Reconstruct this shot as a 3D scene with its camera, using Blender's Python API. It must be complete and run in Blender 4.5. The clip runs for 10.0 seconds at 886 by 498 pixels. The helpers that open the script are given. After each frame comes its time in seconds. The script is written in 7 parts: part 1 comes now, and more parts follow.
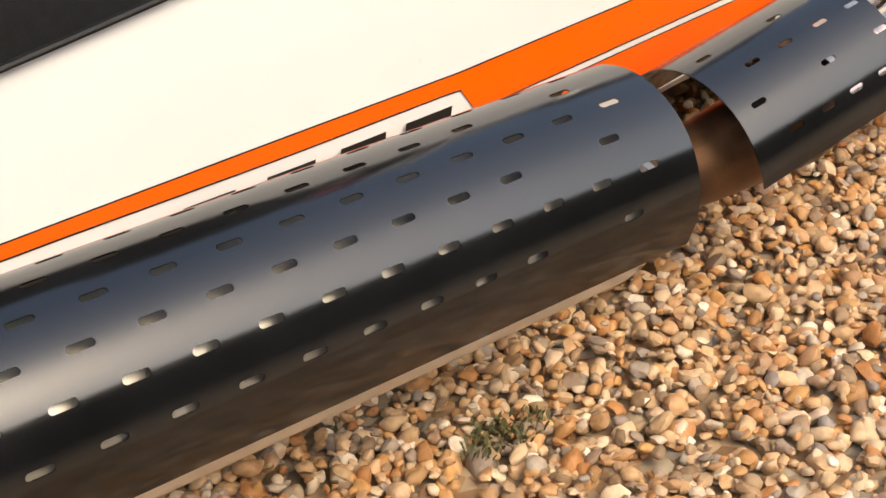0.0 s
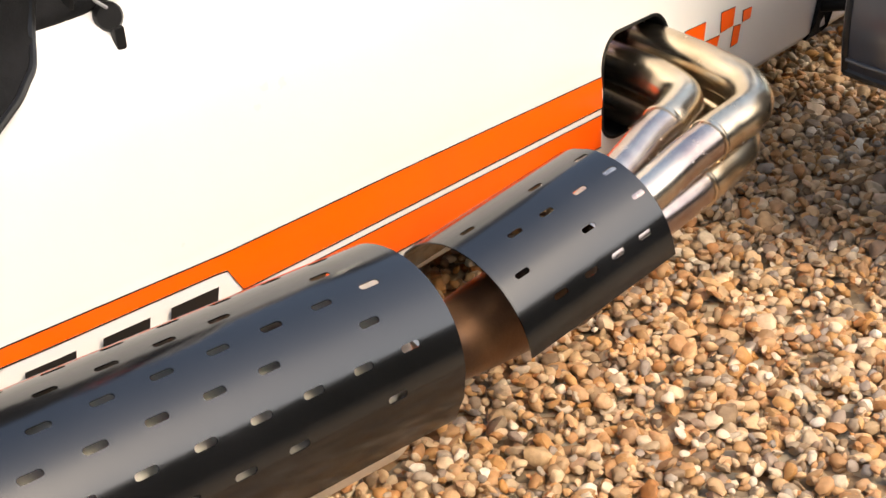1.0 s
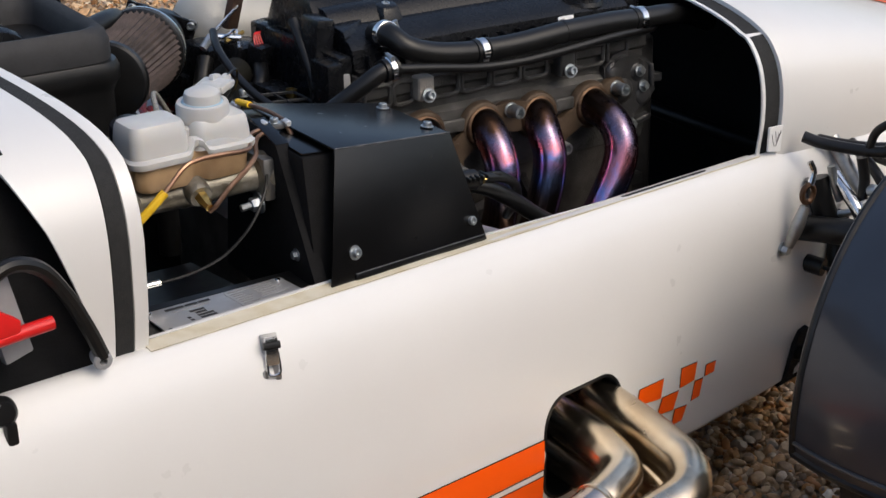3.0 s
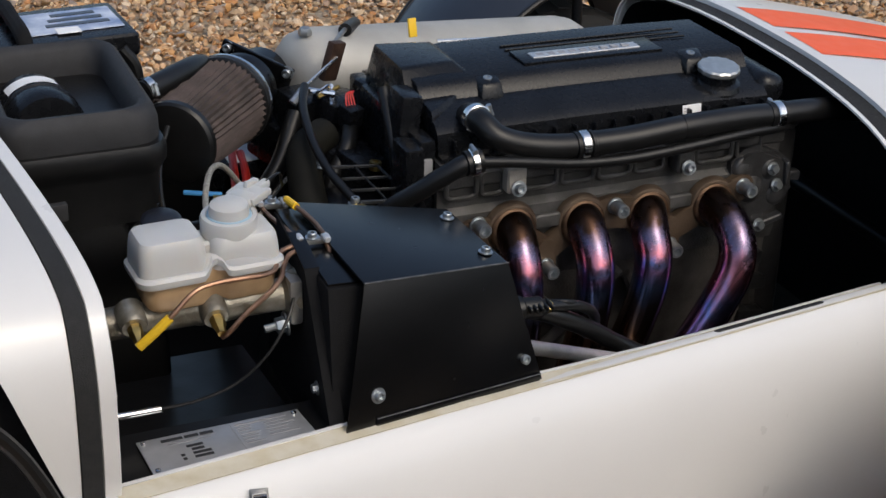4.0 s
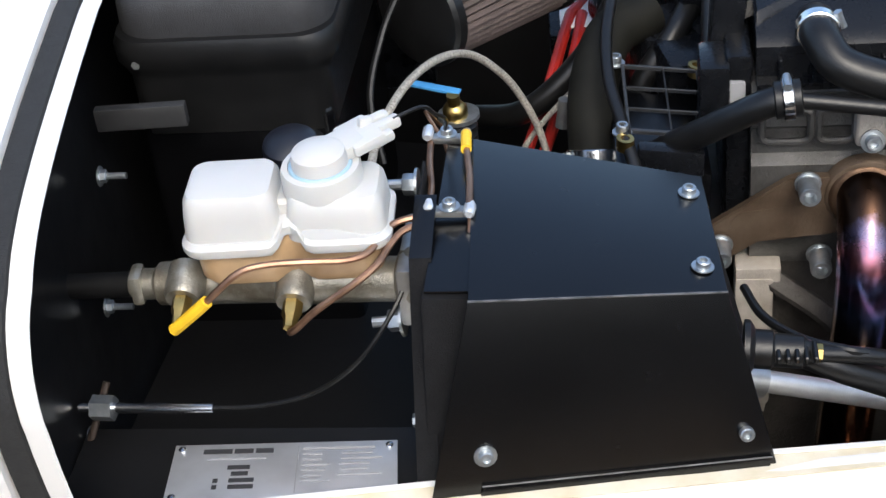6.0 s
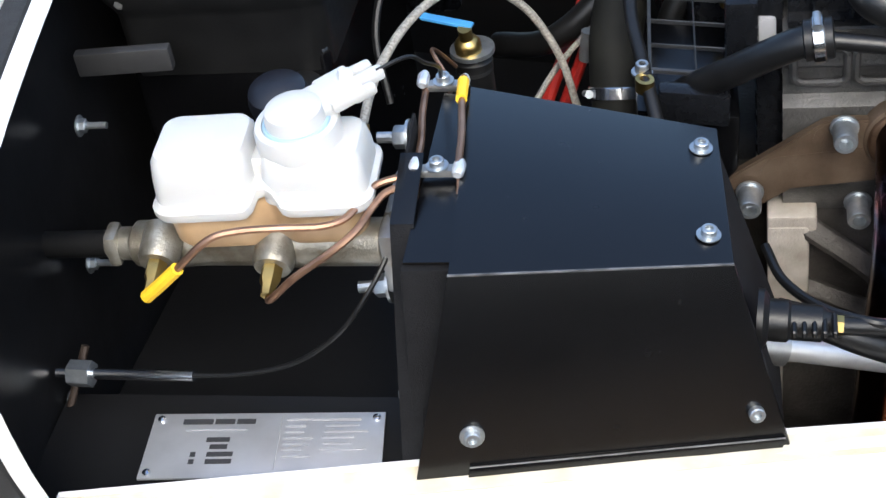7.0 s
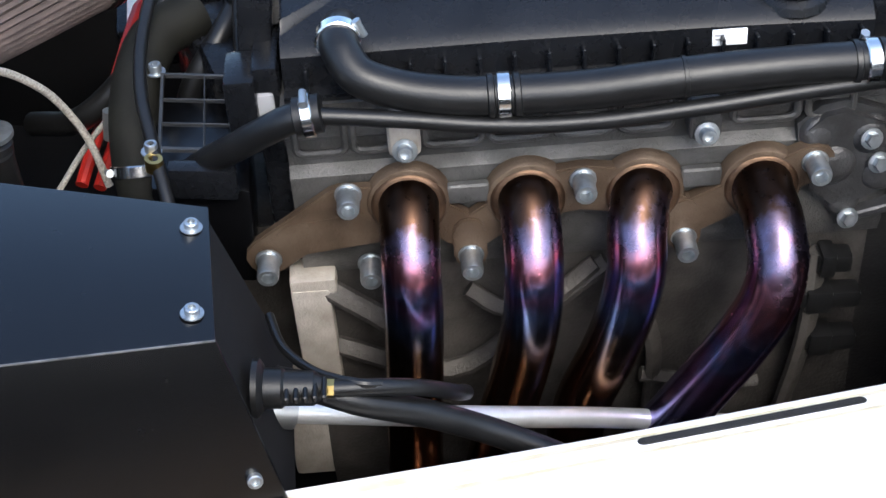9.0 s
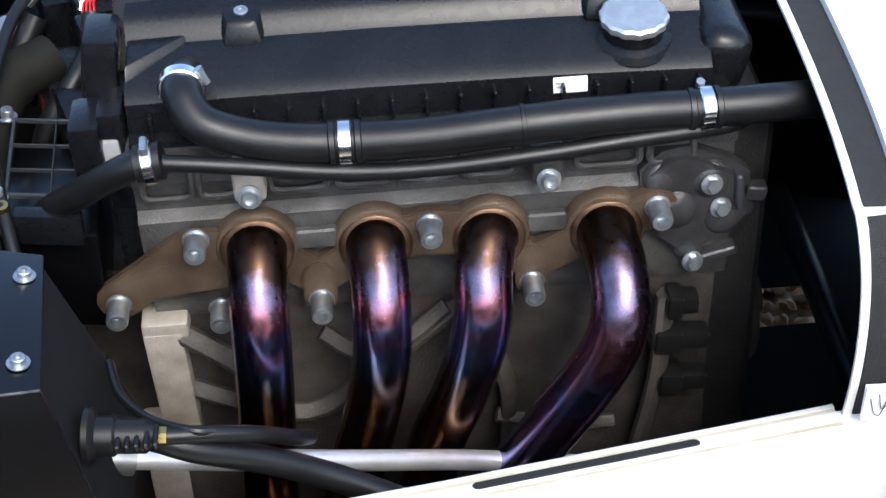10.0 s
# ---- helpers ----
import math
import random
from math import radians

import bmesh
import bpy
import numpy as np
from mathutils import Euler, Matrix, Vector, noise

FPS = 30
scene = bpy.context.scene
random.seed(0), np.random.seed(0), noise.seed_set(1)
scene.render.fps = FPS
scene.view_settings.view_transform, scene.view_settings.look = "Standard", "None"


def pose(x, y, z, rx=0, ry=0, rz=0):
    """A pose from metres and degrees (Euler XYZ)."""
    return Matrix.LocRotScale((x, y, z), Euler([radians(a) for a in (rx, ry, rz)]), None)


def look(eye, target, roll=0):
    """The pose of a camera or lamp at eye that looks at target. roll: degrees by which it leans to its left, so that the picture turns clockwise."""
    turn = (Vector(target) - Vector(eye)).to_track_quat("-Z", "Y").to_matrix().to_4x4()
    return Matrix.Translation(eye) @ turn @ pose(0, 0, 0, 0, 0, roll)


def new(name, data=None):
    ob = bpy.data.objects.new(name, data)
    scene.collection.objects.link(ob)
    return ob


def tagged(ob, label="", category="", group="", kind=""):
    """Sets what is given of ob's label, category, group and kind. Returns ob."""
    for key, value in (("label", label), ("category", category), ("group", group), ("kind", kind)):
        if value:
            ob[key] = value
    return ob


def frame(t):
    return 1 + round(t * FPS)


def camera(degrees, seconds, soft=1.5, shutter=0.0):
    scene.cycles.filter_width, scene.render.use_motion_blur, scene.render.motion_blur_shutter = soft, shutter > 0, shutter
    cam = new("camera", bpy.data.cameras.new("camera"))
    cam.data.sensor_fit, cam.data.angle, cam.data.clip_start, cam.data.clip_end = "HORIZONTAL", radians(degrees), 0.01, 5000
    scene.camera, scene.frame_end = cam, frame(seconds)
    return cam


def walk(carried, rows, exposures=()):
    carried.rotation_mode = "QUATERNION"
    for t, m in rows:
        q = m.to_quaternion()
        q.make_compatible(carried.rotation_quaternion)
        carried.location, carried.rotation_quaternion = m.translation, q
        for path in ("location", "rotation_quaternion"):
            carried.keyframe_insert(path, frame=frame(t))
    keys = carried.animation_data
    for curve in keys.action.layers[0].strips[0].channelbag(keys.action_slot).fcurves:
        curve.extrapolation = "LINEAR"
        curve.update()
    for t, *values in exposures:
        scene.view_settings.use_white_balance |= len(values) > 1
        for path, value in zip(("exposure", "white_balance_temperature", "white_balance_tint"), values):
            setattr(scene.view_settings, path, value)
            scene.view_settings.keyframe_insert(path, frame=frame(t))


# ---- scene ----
cam = camera(31.43, 10.0, 1.5)
PATH = [
    (0, (-1.365, -1.728, 1.014), (-0.582, -0.233, -0.06), -5.4),
    (0.5, (-1.327, -1.731, 1.033), (-0.42, -0.267, 0.016), -4.8),
    (1, (-1.296, -1.737, 1.051), (-0.281, -0.3, 0.099), -4.0),
    (1.5, (-1.272, -1.744, 1.088), (-0.194, -0.306, 0.211), -2.9),
    (1.8, (-1.255, -1.767, 1.102), (-0.152, -0.296, 0.316), -2.5),
    (2, (-1.24, -1.764, 1.136), (-0.132, -0.28, 0.381), -2.0),
    (2.2, (-1.227, -1.769, 1.151), (-0.116, -0.265, 0.441), -1.9),
    (3.3, (-1.0, -1.723, 1.308), (-0.082, -0.133, 0.515), -0.7),
    (3.5, (-0.936, -1.707, 1.352), (-0.078, -0.097, 0.534), -0.3),
    (4, (-0.769, -1.6, 1.416), (-0.071, 0.055, 0.534), 1.4),
    (4.5, (-0.579, -1.503, 1.417), (-0.105, 0.207, 0.494), 1.4),
    (5, (-0.332, -1.383, 1.407), (-0.209, 0.342, 0.403), -1.4),
    (5.5, (-0.229, -1.245, 1.364), (-0.327, 0.438, 0.289), -3.9),
    (6.8, (-0.122, -1.025, 1.322), (-0.529, 0.483, 0.073), -10.0),
    (7, (-0.111, -1.018, 1.323), (-0.514, 0.482, 0.063), -10.1),
    (7.5, (-0.081, -1.012, 1.325), (-0.443, 0.492, 0.057), -9.9),
    (8, (-0.05, -1.006, 1.326), (-0.308, 0.524, 0.065), -8.1),
    (8.5, (-0.021, -1.011, 1.334), (-0.16, 0.537, 0.076), -6.2),
    (9, (0.019, -1.025, 1.355), (0.022, 0.527, 0.094), -4.4),
    (9.5, (0.059, -1.027, 1.361), (0.157, 0.527, 0.106), -3.5),
    (10, (0.096, -1.03, 1.37), (0.176, 0.539, 0.131), -2.8),
]
EXPOSURES = [
    (0.0, 1.28, 7250, 8), (1.0, 1.40, 7200, 8), (1.6, 1.24, 7050, 8), (2.2, 0.74, 6750, 9), (3.3, 0.40, 6450, 8), (4.0, 0.26, 6350, 7), (4.5, 0.27, 6300, 7),
    (5.0, 0.56, 6250, 6), (5.5, 1.00, 6150, 6), (6.8, 1.52, 5950, 5), (7.5, 1.68, 5850, 5), (9.0, 1.68, 5800, 6), (10.0, 1.60, 5800, 6),
]
walk(cam, [(t, look(eye, target, roll)) for t, eye, target, roll in PATH], EXPOSURES)
import collections

# ---- light ----
world = bpy.data.worlds.new("sky")
scene.world = world
world.use_nodes = True
wn = world.node_tree
sky = wn.nodes.new("ShaderNodeTexSky")
sky.sky_type = 'NISHITA'
sky.sun_disc = False
sky.sun_elevation = radians(48)
sky.sun_rotation = radians(162)
sky.air_density, sky.dust_density = 1.0, 4.2
wn.links.new(sky.outputs[0], wn.nodes["Background"].inputs[0])
wn.nodes["Background"].inputs[1].default_value = 0.15
sun = new("sun", bpy.data.lights.new("sun", 'SUN'))
sun.data.energy, sun.data.angle, sun.data.color = 0.40, radians(22.0), (1.0, 0.92, 0.80)
sun.matrix_world = look((0.90, -2.92, 3.4), (0, 0, 0))


# ---- materials ----
def material(name, colour, rough=0.5, metal=0.0, vary=0.15, scale=40.0, bump=0.0, bump_scale=300.0, coat=0.0, colour2=None, spec=0.5, rough_vary=0.1):
    m = bpy.data.materials.new(name)
    m.use_nodes = True
    t = m.node_tree
    b = t.nodes["Principled BSDF"]
    tex = t.nodes.new("ShaderNodeTexCoord")
    big = t.nodes.new("ShaderNodeTexNoise")
    big.inputs["Scale"].default_value, big.inputs["Detail"].default_value = scale, 6.0
    t.links.new(tex.outputs["Object"], big.inputs["Vector"])
    ramp = t.nodes.new("ShaderNodeValToRGB")
    c2 = colour2 or tuple(c * (1 - vary) for c in colour)
    ramp.color_ramp.elements[0].position, ramp.color_ramp.elements[0].color = 0.35, (*c2, 1)
    ramp.color_ramp.elements[1].position, ramp.color_ramp.elements[1].color = 0.65, (*colour, 1)
    t.links.new(big.outputs[0], ramp.inputs[0])
    t.links.new(ramp.outputs[0], b.inputs["Base Color"])
    rr = t.nodes.new("ShaderNodeMapRange")
    rr.inputs["To Min"].default_value, rr.inputs["To Max"].default_value = max(0.02, rough - rough_vary), min(1, rough + rough_vary)
    fine = t.nodes.new("ShaderNodeTexNoise")
    fine.inputs["Scale"].default_value, fine.inputs["Detail"].default_value = scale * 4.3, 4.0
    t.links.new(tex.outputs["Object"], fine.inputs["Vector"])
    t.links.new(fine.outputs[0], rr.inputs[0])
    t.links.new(rr.outputs[0], b.inputs["Roughness"])
    b.inputs["Metallic"].default_value = metal
    b.inputs["Specular IOR Level"].default_value = spec
    b.inputs["Coat Weight"].default_value = coat
    b.inputs["Coat Roughness"].default_value = 0.08
    if bump:
        g = t.nodes.new("ShaderNodeTexNoise")
        g.inputs["Scale"].default_value, g.inputs["Detail"].default_value = bump_scale, 5.0
        t.links.new(tex.outputs["Object"], g.inputs["Vector"])
        bp = t.nodes.new("ShaderNodeBump")
        bp.inputs["Strength"].default_value, bp.inputs["Distance"].default_value = bump, 0.002
        t.links.new(g.outputs[0], bp.inputs["Height"])
        t.links.new(bp.outputs[0], b.inputs["Normal"])
    return m


def ramp_of(t, source, stops):
    r = t.nodes.new("ShaderNodeValToRGB")
    e = r.color_ramp.elements
    e[0].position, e[0].color = stops[0][0], (*stops[0][1], 1)
    e[1].position, e[1].color = stops[-1][0], (*stops[-1][1], 1)
    for p, c in stops[1:-1]:
        e.new(p).color = (*c, 1)
    t.links.new(source, r.inputs[0])
    return r


WHITE = material("white_gelcoat", (0.68, 0.67, 0.65), 0.32, vary=0.03, scale=6, bump=0.02, bump_scale=60, coat=0.3)
CREAM = material("yellowed_edge", (0.54, 0.47, 0.32), 0.55, colour2=(0.64, 0.59, 0.47), scale=32, bump=0.1)
ORANGE = material("orange_vinyl", (0.95, 0.105, 0.002), 0.35, vary=0.06, scale=10)
BLACKVINYL = material("black_vinyl", (0.008, 0.008, 0.008), 0.4)
POWDER = material("black_powder_coat", (0.0022, 0.0022, 0.0026), 0.26, vary=0.3, scale=14, bump=0.05, bump_scale=900, rough_vary=0.03, spec=0.45)
GLOSSBLACK = material("black_painted_panel", (0.008, 0.008, 0.0085), 0.34, vary=0.4, scale=9, bump=0.04, bump_scale=120, spec=0.2)
PLASTIC = material("black_moulded_plastic", (0.0065, 0.007, 0.0085), 0.27, vary=0.35, scale=22, bump=0.008, bump_scale=700, spec=0.29)
RUBBER = material("black_rubber", (0.008, 0.008, 0.0082), 0.36, vary=0.35, scale=60, bump=0.08, bump_scale=500, spec=0.36)
FOAM = material("dark_foam", (0.016, 0.016, 0.016), 0.85, vary=0.3, scale=90, bump=0.5, bump_scale=900)
CAST = material("cast_aluminium", (0.115, 0.111, 0.106), 0.55, 0.5, colour2=(0.050, 0.048, 0.045), scale=26, bump=0.5, bump_scale=420)
PALE = material("pale_cast_alloy", (0.52, 0.48, 0.43), 0.5, 0.4, colour2=(0.34, 0.30, 0.25), scale=30, bump=0.4, bump_scale=420)
DARKCAST = material("grimy_cast_block", (0.085, 0.077, 0.069), 0.6, 0.45, colour2=(0.035, 0.031, 0.028), scale=22, bump=0.5, bump_scale=350)
ZINC = material("zinc_plated_steel", (0.46, 0.49, 0.51), 0.36, 0.9, vary=0.25, scale=120)
BRIGHT = material("bright_steel", (0.78, 0.78, 0.78), 0.18, 1.0, vary=0.12, scale=80)
STEEL = material("dull_steel", (0.42, 0.42, 0.41), 0.42, 0.9, vary=0.3, scale=50, bump=0.1)
CHROME = material("polished_stainless", (0.80, 0.71, 0.56), 0.24, 1.0, colour2=(0.62, 0.49, 0.34), scale=14, rough_vary=0.08)
SHIELD = material("dark_heat_shield", (0.007, 0.007, 0.0075), 0.15, 0.0, colour2=(0.004, 0.004, 0.004), scale=7, bump=0.02, bump_scale=60, rough_vary=0.03, spec=0.5)
SHIELD.node_tree.nodes["Principled BSDF"].inputs["IOR"].default_value = 1.74
CAN = material("stainless_can", (0.74, 0.70, 0.62), 0.4, 0.5, colour2=(0.58, 0.53, 0.45), scale=8)
SOOT = material("rusty_brown_steel", (0.17, 0.085, 0.04), 0.42, 0.6, colour2=(0.05, 0.025, 0.014), scale=11, bump=0.15)
COPPER = material("copper_pipe", (0.36, 0.215, 0.14), 0.40, 0.9, colour2=(0.23, 0.135, 0.09), scale=60)
BRASS = material("brass", (0.56, 0.40, 0.14), 0.32, 1.0, vary=0.3, scale=60)
YELLOW = material("yellow_sleeve", (0.80, 0.50, 0.02), 0.5, vary=0.1)
RED = material("red_plastic", (0.62, 0.012, 0.012), 0.35, vary=0.15)
REDHOSE = material("red_cable", (0.42, 0.02, 0.012), 0.4, vary=0.25)
BLUE = material("blue_lever", (0.07, 0.27, 0.55), 0.4, vary=0.15)
NAVY = material("dark_blue_wing", (0.022, 0.026, 0.036), 0.34, vary=0.2, scale=12, coat=0.25)
TYRE = material("tyre_rubber", (0.010, 0.0095, 0.009), 0.75, vary=0.4, scale=50, bump=0.3, bump_scale=250)
PLATE = material("brushed_plate", (0.55, 0.56, 0.58), 0.36, 0.7, vary=0.15, scale=30)
INK = material("dark_print", (0.03, 0.03, 0.032), 0.5)
PAPER = material("white_sticker", (0.80, 0.80, 0.79), 0.5, vary=0.05)
GREY = material("grey_plastic", (0.30, 0.30, 0.31), 0.45, vary=0.15)
PLENUM = material("grey_plenum", (0.42, 0.41, 0.38), 0.5, 0.25, colour2=(0.33, 0.32, 0.29), scale=10, bump=0.15, bump_scale=200)
FILTER = material("brown_filter_cloth", (0.085, 0.062, 0.054), 0.85, colour2=(0.048, 0.035, 0.030), scale=30, bump=0.5, bump_scale=900)
BRAID = material("braided_hose", (0.50, 0.47, 0.41), 0.45, 0.4, colour2=(0.24, 0.22, 0.185), scale=500, bump=0.8, bump_scale=1500)
AMBER = material("fluid_stained_plastic", (0.46, 0.31, 0.17), 0.35, colour2=(0.30, 0.19, 0.10), scale=25)
WEED = material("weed_leaf", (0.115, 0.105, 0.032), 0.7, colour2=(0.06, 0.062, 0.022), scale=90)
CLOTH = material("black_cloth", (0.006, 0.006, 0.0068), 0.8, vary=0.4, scale=80, bump=0.4, bump_scale=800, spec=0.2)
SPONGE = material("thick_black_foam", (0.020, 0.020, 0.022), 0.7, vary=0.3, scale=70, bump=0.3, bump_scale=800)
UNION = material("pale_zinc_union", (0.74, 0.75, 0.76), 0.38, 0.7, vary=0.15, scale=90)

# milky brake fluid reservoir
MILK = material("milky_plastic", (0.47, 0.47, 0.46), 0.34, vary=0.05, scale=14)
MILK.node_tree.nodes["Principled BSDF"].inputs["Subsurface Weight"].default_value = 0.35
MILK.node_tree.nodes["Principled BSDF"].inputs["Subsurface Radius"].default_value = (0.012, 0.009, 0.006)

# heat-tinted header pipes: straw and brown by the ports, darkened there for the shade of cover and hose, then violet
# and blue, brown again lower down, in uneven bands
def header_material(name, low, high, blue):
    m = bpy.data.materials.new(name)
    m.use_nodes = True
    t = m.node_tree
    b = t.nodes["Principled BSDF"]
    tex = t.nodes.new("ShaderNodeTexCoord")
    along = t.nodes.new("ShaderNodeVectorMath")
    along.operation = 'MULTIPLY'
    along.inputs[1].default_value = (1.0, 1.0, 0.4)
    t.links.new(tex.outputs["Object"], along.inputs[0])
    sep = t.nodes.new("ShaderNodeSeparateXYZ")
    t.links.new(tex.outputs["Object"], sep.inputs[0])
    rng = t.nodes.new("ShaderNodeMapRange")
    rng.inputs["From Min"].default_value, rng.inputs["From Max"].default_value = low, high
    t.links.new(sep.outputs[2], rng.inputs[0])
    total = rng.outputs[0]
    for scale, amount in ((22.0, 0.26), (80.0, 0.06), (400.0, 0.02)):
        n = t.nodes.new("ShaderNodeTexNoise")
        n.inputs["Scale"].default_value, n.inputs["Detail"].default_value = scale, 5.0
        t.links.new(along.outputs[0], n.inputs["Vector"])
        k = t.nodes.new("ShaderNodeMath")
        k.operation = 'MULTIPLY_ADD'
        k.inputs[1].default_value, k.inputs[2].default_value = amount, -amount / 2
        t.links.new(n.outputs[0], k.inputs[0])
        s = t.nodes.new("ShaderNodeMath")
        s.operation = 'ADD'
        t.links.new(total, s.inputs[0])
        t.links.new(k.outputs[0], s.inputs[1])
        total = s.outputs[0]
    r = ramp_of(t, total, [(0.0, (0.15, 0.085, 0.052)), (blue - 0.20, (0.16, 0.090, 0.058)), (blue - 0.08, (0.16, 0.13, 0.14)), (blue, (0.21, 0.29, 0.54)), (0.71, (0.40, 0.22, 0.42)), (0.75, (0.22, 0.26, 0.52)), (0.80, (0.50, 0.18, 0.22)), (0.86, (0.16, 0.13, 0.20)), (0.92, (0.044, 0.025, 0.017)), (1.0, (0.030, 0.017, 0.011))])
    t.links.new(r.outputs[0], b.inputs["Base Color"])
    b.inputs["Metallic"].default_value = 1.0
    grain = t.nodes.new("ShaderNodeTexNoise")
    grain.inputs["Scale"].default_value, grain.inputs["Detail"].default_value = 130.0, 5.0
    t.links.new(tex.outputs["Object"], grain.inputs["Vector"])
    dull = t.nodes.new("ShaderNodeMapRange")
    dull.inputs["From Min"].default_value, dull.inputs["From Max"].default_value = 0.3, 0.7
    dull.inputs["To Min"].default_value, dull.inputs["To Max"].default_value = 0.13, 0.23
    t.links.new(grain.outputs[0], dull.inputs[0])
    scale = t.nodes.new("ShaderNodeMapRange")
    scale.inputs["From Min"].default_value, scale.inputs["From Max"].default_value = 0.80, 0.92
    scale.inputs["To Min"].default_value, scale.inputs["To Max"].default_value = 0.04, 0.13
    t.links.new(total, scale.inputs[0])
    rough = t.nodes.new("ShaderNodeMath")
    t.links.new(dull.outputs[0], rough.inputs[0])
    t.links.new(scale.outputs[0], rough.inputs[1])
    t.links.new(rough.outputs[0], b.inputs["Roughness"])
    bp = t.nodes.new("ShaderNodeBump")
    bp.inputs["Strength"].default_value, bp.inputs["Distance"].default_value = 0.03, 0.002
    t.links.new(grain.outputs[0], bp.inputs["Height"])
    t.links.new(bp.outputs[0], b.inputs["Normal"])
    return m


HEADER = header_material("heat_tinted_steel_port_shade", 0.32, 0.602, 0.655)
# front pipe: blue carried lower, painting in the sky's reflected streak
HEADER_FRONT = header_material("heat_tinted_steel_sky_streak", 0.045, 0.622, 0.52)

# gravel: each stone its own colour
def stone_material(name):
    m = bpy.data.materials.new(name)
    m.use_nodes = True
    t = m.node_tree
    b = t.nodes["Principled BSDF"]
    geo = t.nodes.new("ShaderNodeNewGeometry")
    base = ramp_of(t, geo.outputs["Random Per Island"], [(0.0, (0.22, 0.145, 0.085)), (0.14, (0.55, 0.38, 0.21)), (0.28, (0.43, 0.19, 0.06)), (0.40, (0.64, 0.48, 0.30)), (0.49, (0.20, 0.15, 0.11)), (0.60, (0.54, 0.29, 0.10)), (0.72, (0.69, 0.56, 0.40)), (0.81, (0.26, 0.22, 0.19)), (0.91, (0.50, 0.25, 0.075)), (1.0, (0.80, 0.73, 0.61))])
    tex = t.nodes.new("ShaderNodeTexCoord")
    n1 = t.nodes.new("ShaderNodeTexNoise")
    n1.inputs["Scale"].default_value, n1.inputs["Detail"].default_value = 90.0, 6.0
    t.links.new(tex.outputs["Object"], n1.inputs["Vector"])
    r2 = ramp_of(t, n1.outputs[0], [(0.3, (0.72, 0.66, 0.60)), (0.7, (1.12, 1.1, 1.06))])
    mix = t.nodes.new("ShaderNodeMix")
    mix.data_type, mix.blend_type = 'RGBA', 'MULTIPLY'
    mix.inputs[0].default_value = 0.8
    t.links.new(base.outputs[0], mix.inputs[6])
    t.links.new(r2.outputs[0], mix.inputs[7])
    t.links.new(mix.outputs[2], b.inputs["Base Color"])
    b.inputs["Roughness"].default_value = 0.6
    n2 = t.nodes.new("ShaderNodeTexNoise")
    n2.inputs["Scale"].default_value, n2.inputs["Detail"].default_value = 260.0, 4.0
    t.links.new(tex.outputs["Object"], n2.inputs["Vector"])
    bp = t.nodes.new("ShaderNodeBump")
    bp.inputs["Strength"].default_value, bp.inputs["Distance"].default_value = 0.35, 0.003
    t.links.new(n2.outputs[0], bp.inputs["Height"])
    t.links.new(bp.outputs[0], b.inputs["Normal"])
    return m


STONE = stone_material("gravel_stone")

# ground beneath and beyond the loose stones
GROUND = bpy.data.materials.new("gravel_ground")
GROUND.use_nodes = True
gt = GROUND.node_tree
gb = gt.nodes["Principled BSDF"]
gc = gt.nodes.new("ShaderNodeTexCoord")
gv = gt.nodes.new("ShaderNodeTexVoronoi")
gv.inputs["Scale"].default_value = 42.0
gt.links.new(gc.outputs["Object"], gv.inputs["Vector"])
gs = gt.nodes.new("ShaderNodeSeparateColor")
gt.links.new(gv.outputs["Color"], gs.inputs[0])
gr = ramp_of(gt, gs.outputs[0], [(0.0, (0.16, 0.115, 0.070)), (0.25, (0.34, 0.24, 0.14)), (0.5, (0.28, 0.15, 0.065)), (0.75, (0.41, 0.33, 0.22)), (1.0, (0.20, 0.17, 0.13))])
gt.links.new(gr.outputs[0], gb.inputs["Base Color"])
gbp = gt.nodes.new("ShaderNodeBump")
gbp.inputs["Strength"].default_value, gbp.inputs["Distance"].default_value = 1.0, 0.012
gbp.invert = True
gt.links.new(gv.outputs["Distance"], gbp.inputs["Height"])
gt.links.new(gbp.outputs[0], gb.inputs["Normal"])
gb.inputs["Roughness"].default_value = 0.8


# ---- mesh helpers ----
AT = {}


def thing(name, label, category, loc=(0, 0, 0), group="", kind=""):
    e = new(name)
    e.empty_display_size = 0.05
    e.location = loc
    AT[e.name] = Matrix.Translation(loc)
    return tagged(e, label, category, group, kind)


def part(name, bm, mat, parent=None, label="", sharp=35):
    me = bpy.data.meshes.new(name)
    bmesh.ops.recalc_face_normals(bm, faces=bm.faces)
    bm.to_mesh(me)
    bm.free()
    me.materials.append(mat)
    me.shade_smooth()
    me.set_sharp_from_angle(angle=radians(sharp))
    ob = new(name, me)
    if parent is not None:
        ob.parent = parent
        if parent.name in AT:
            ob.matrix_parent_inverse = AT[parent.name].inverted()
    if label:
        ob["label"] = label
    return ob


def V(*a):
    return Vector(a[0]) if len(a) == 1 else Vector(a)


def axis_matrix(p, axis, up=(0, 0, 1)):
    z = V(axis).normalized()
    u = V(up)
    if abs(z.dot(u.normalized())) > 0.98:
        u = V(1, 0, 0)
    x = u.cross(z).normalized()
    y = z.cross(x)
    return Matrix(((x.x, y.x, z.x, p[0]), (x.y, y.y, z.y, p[1]), (x.z, y.z, z.z, p[2]), (0, 0, 0, 1)))


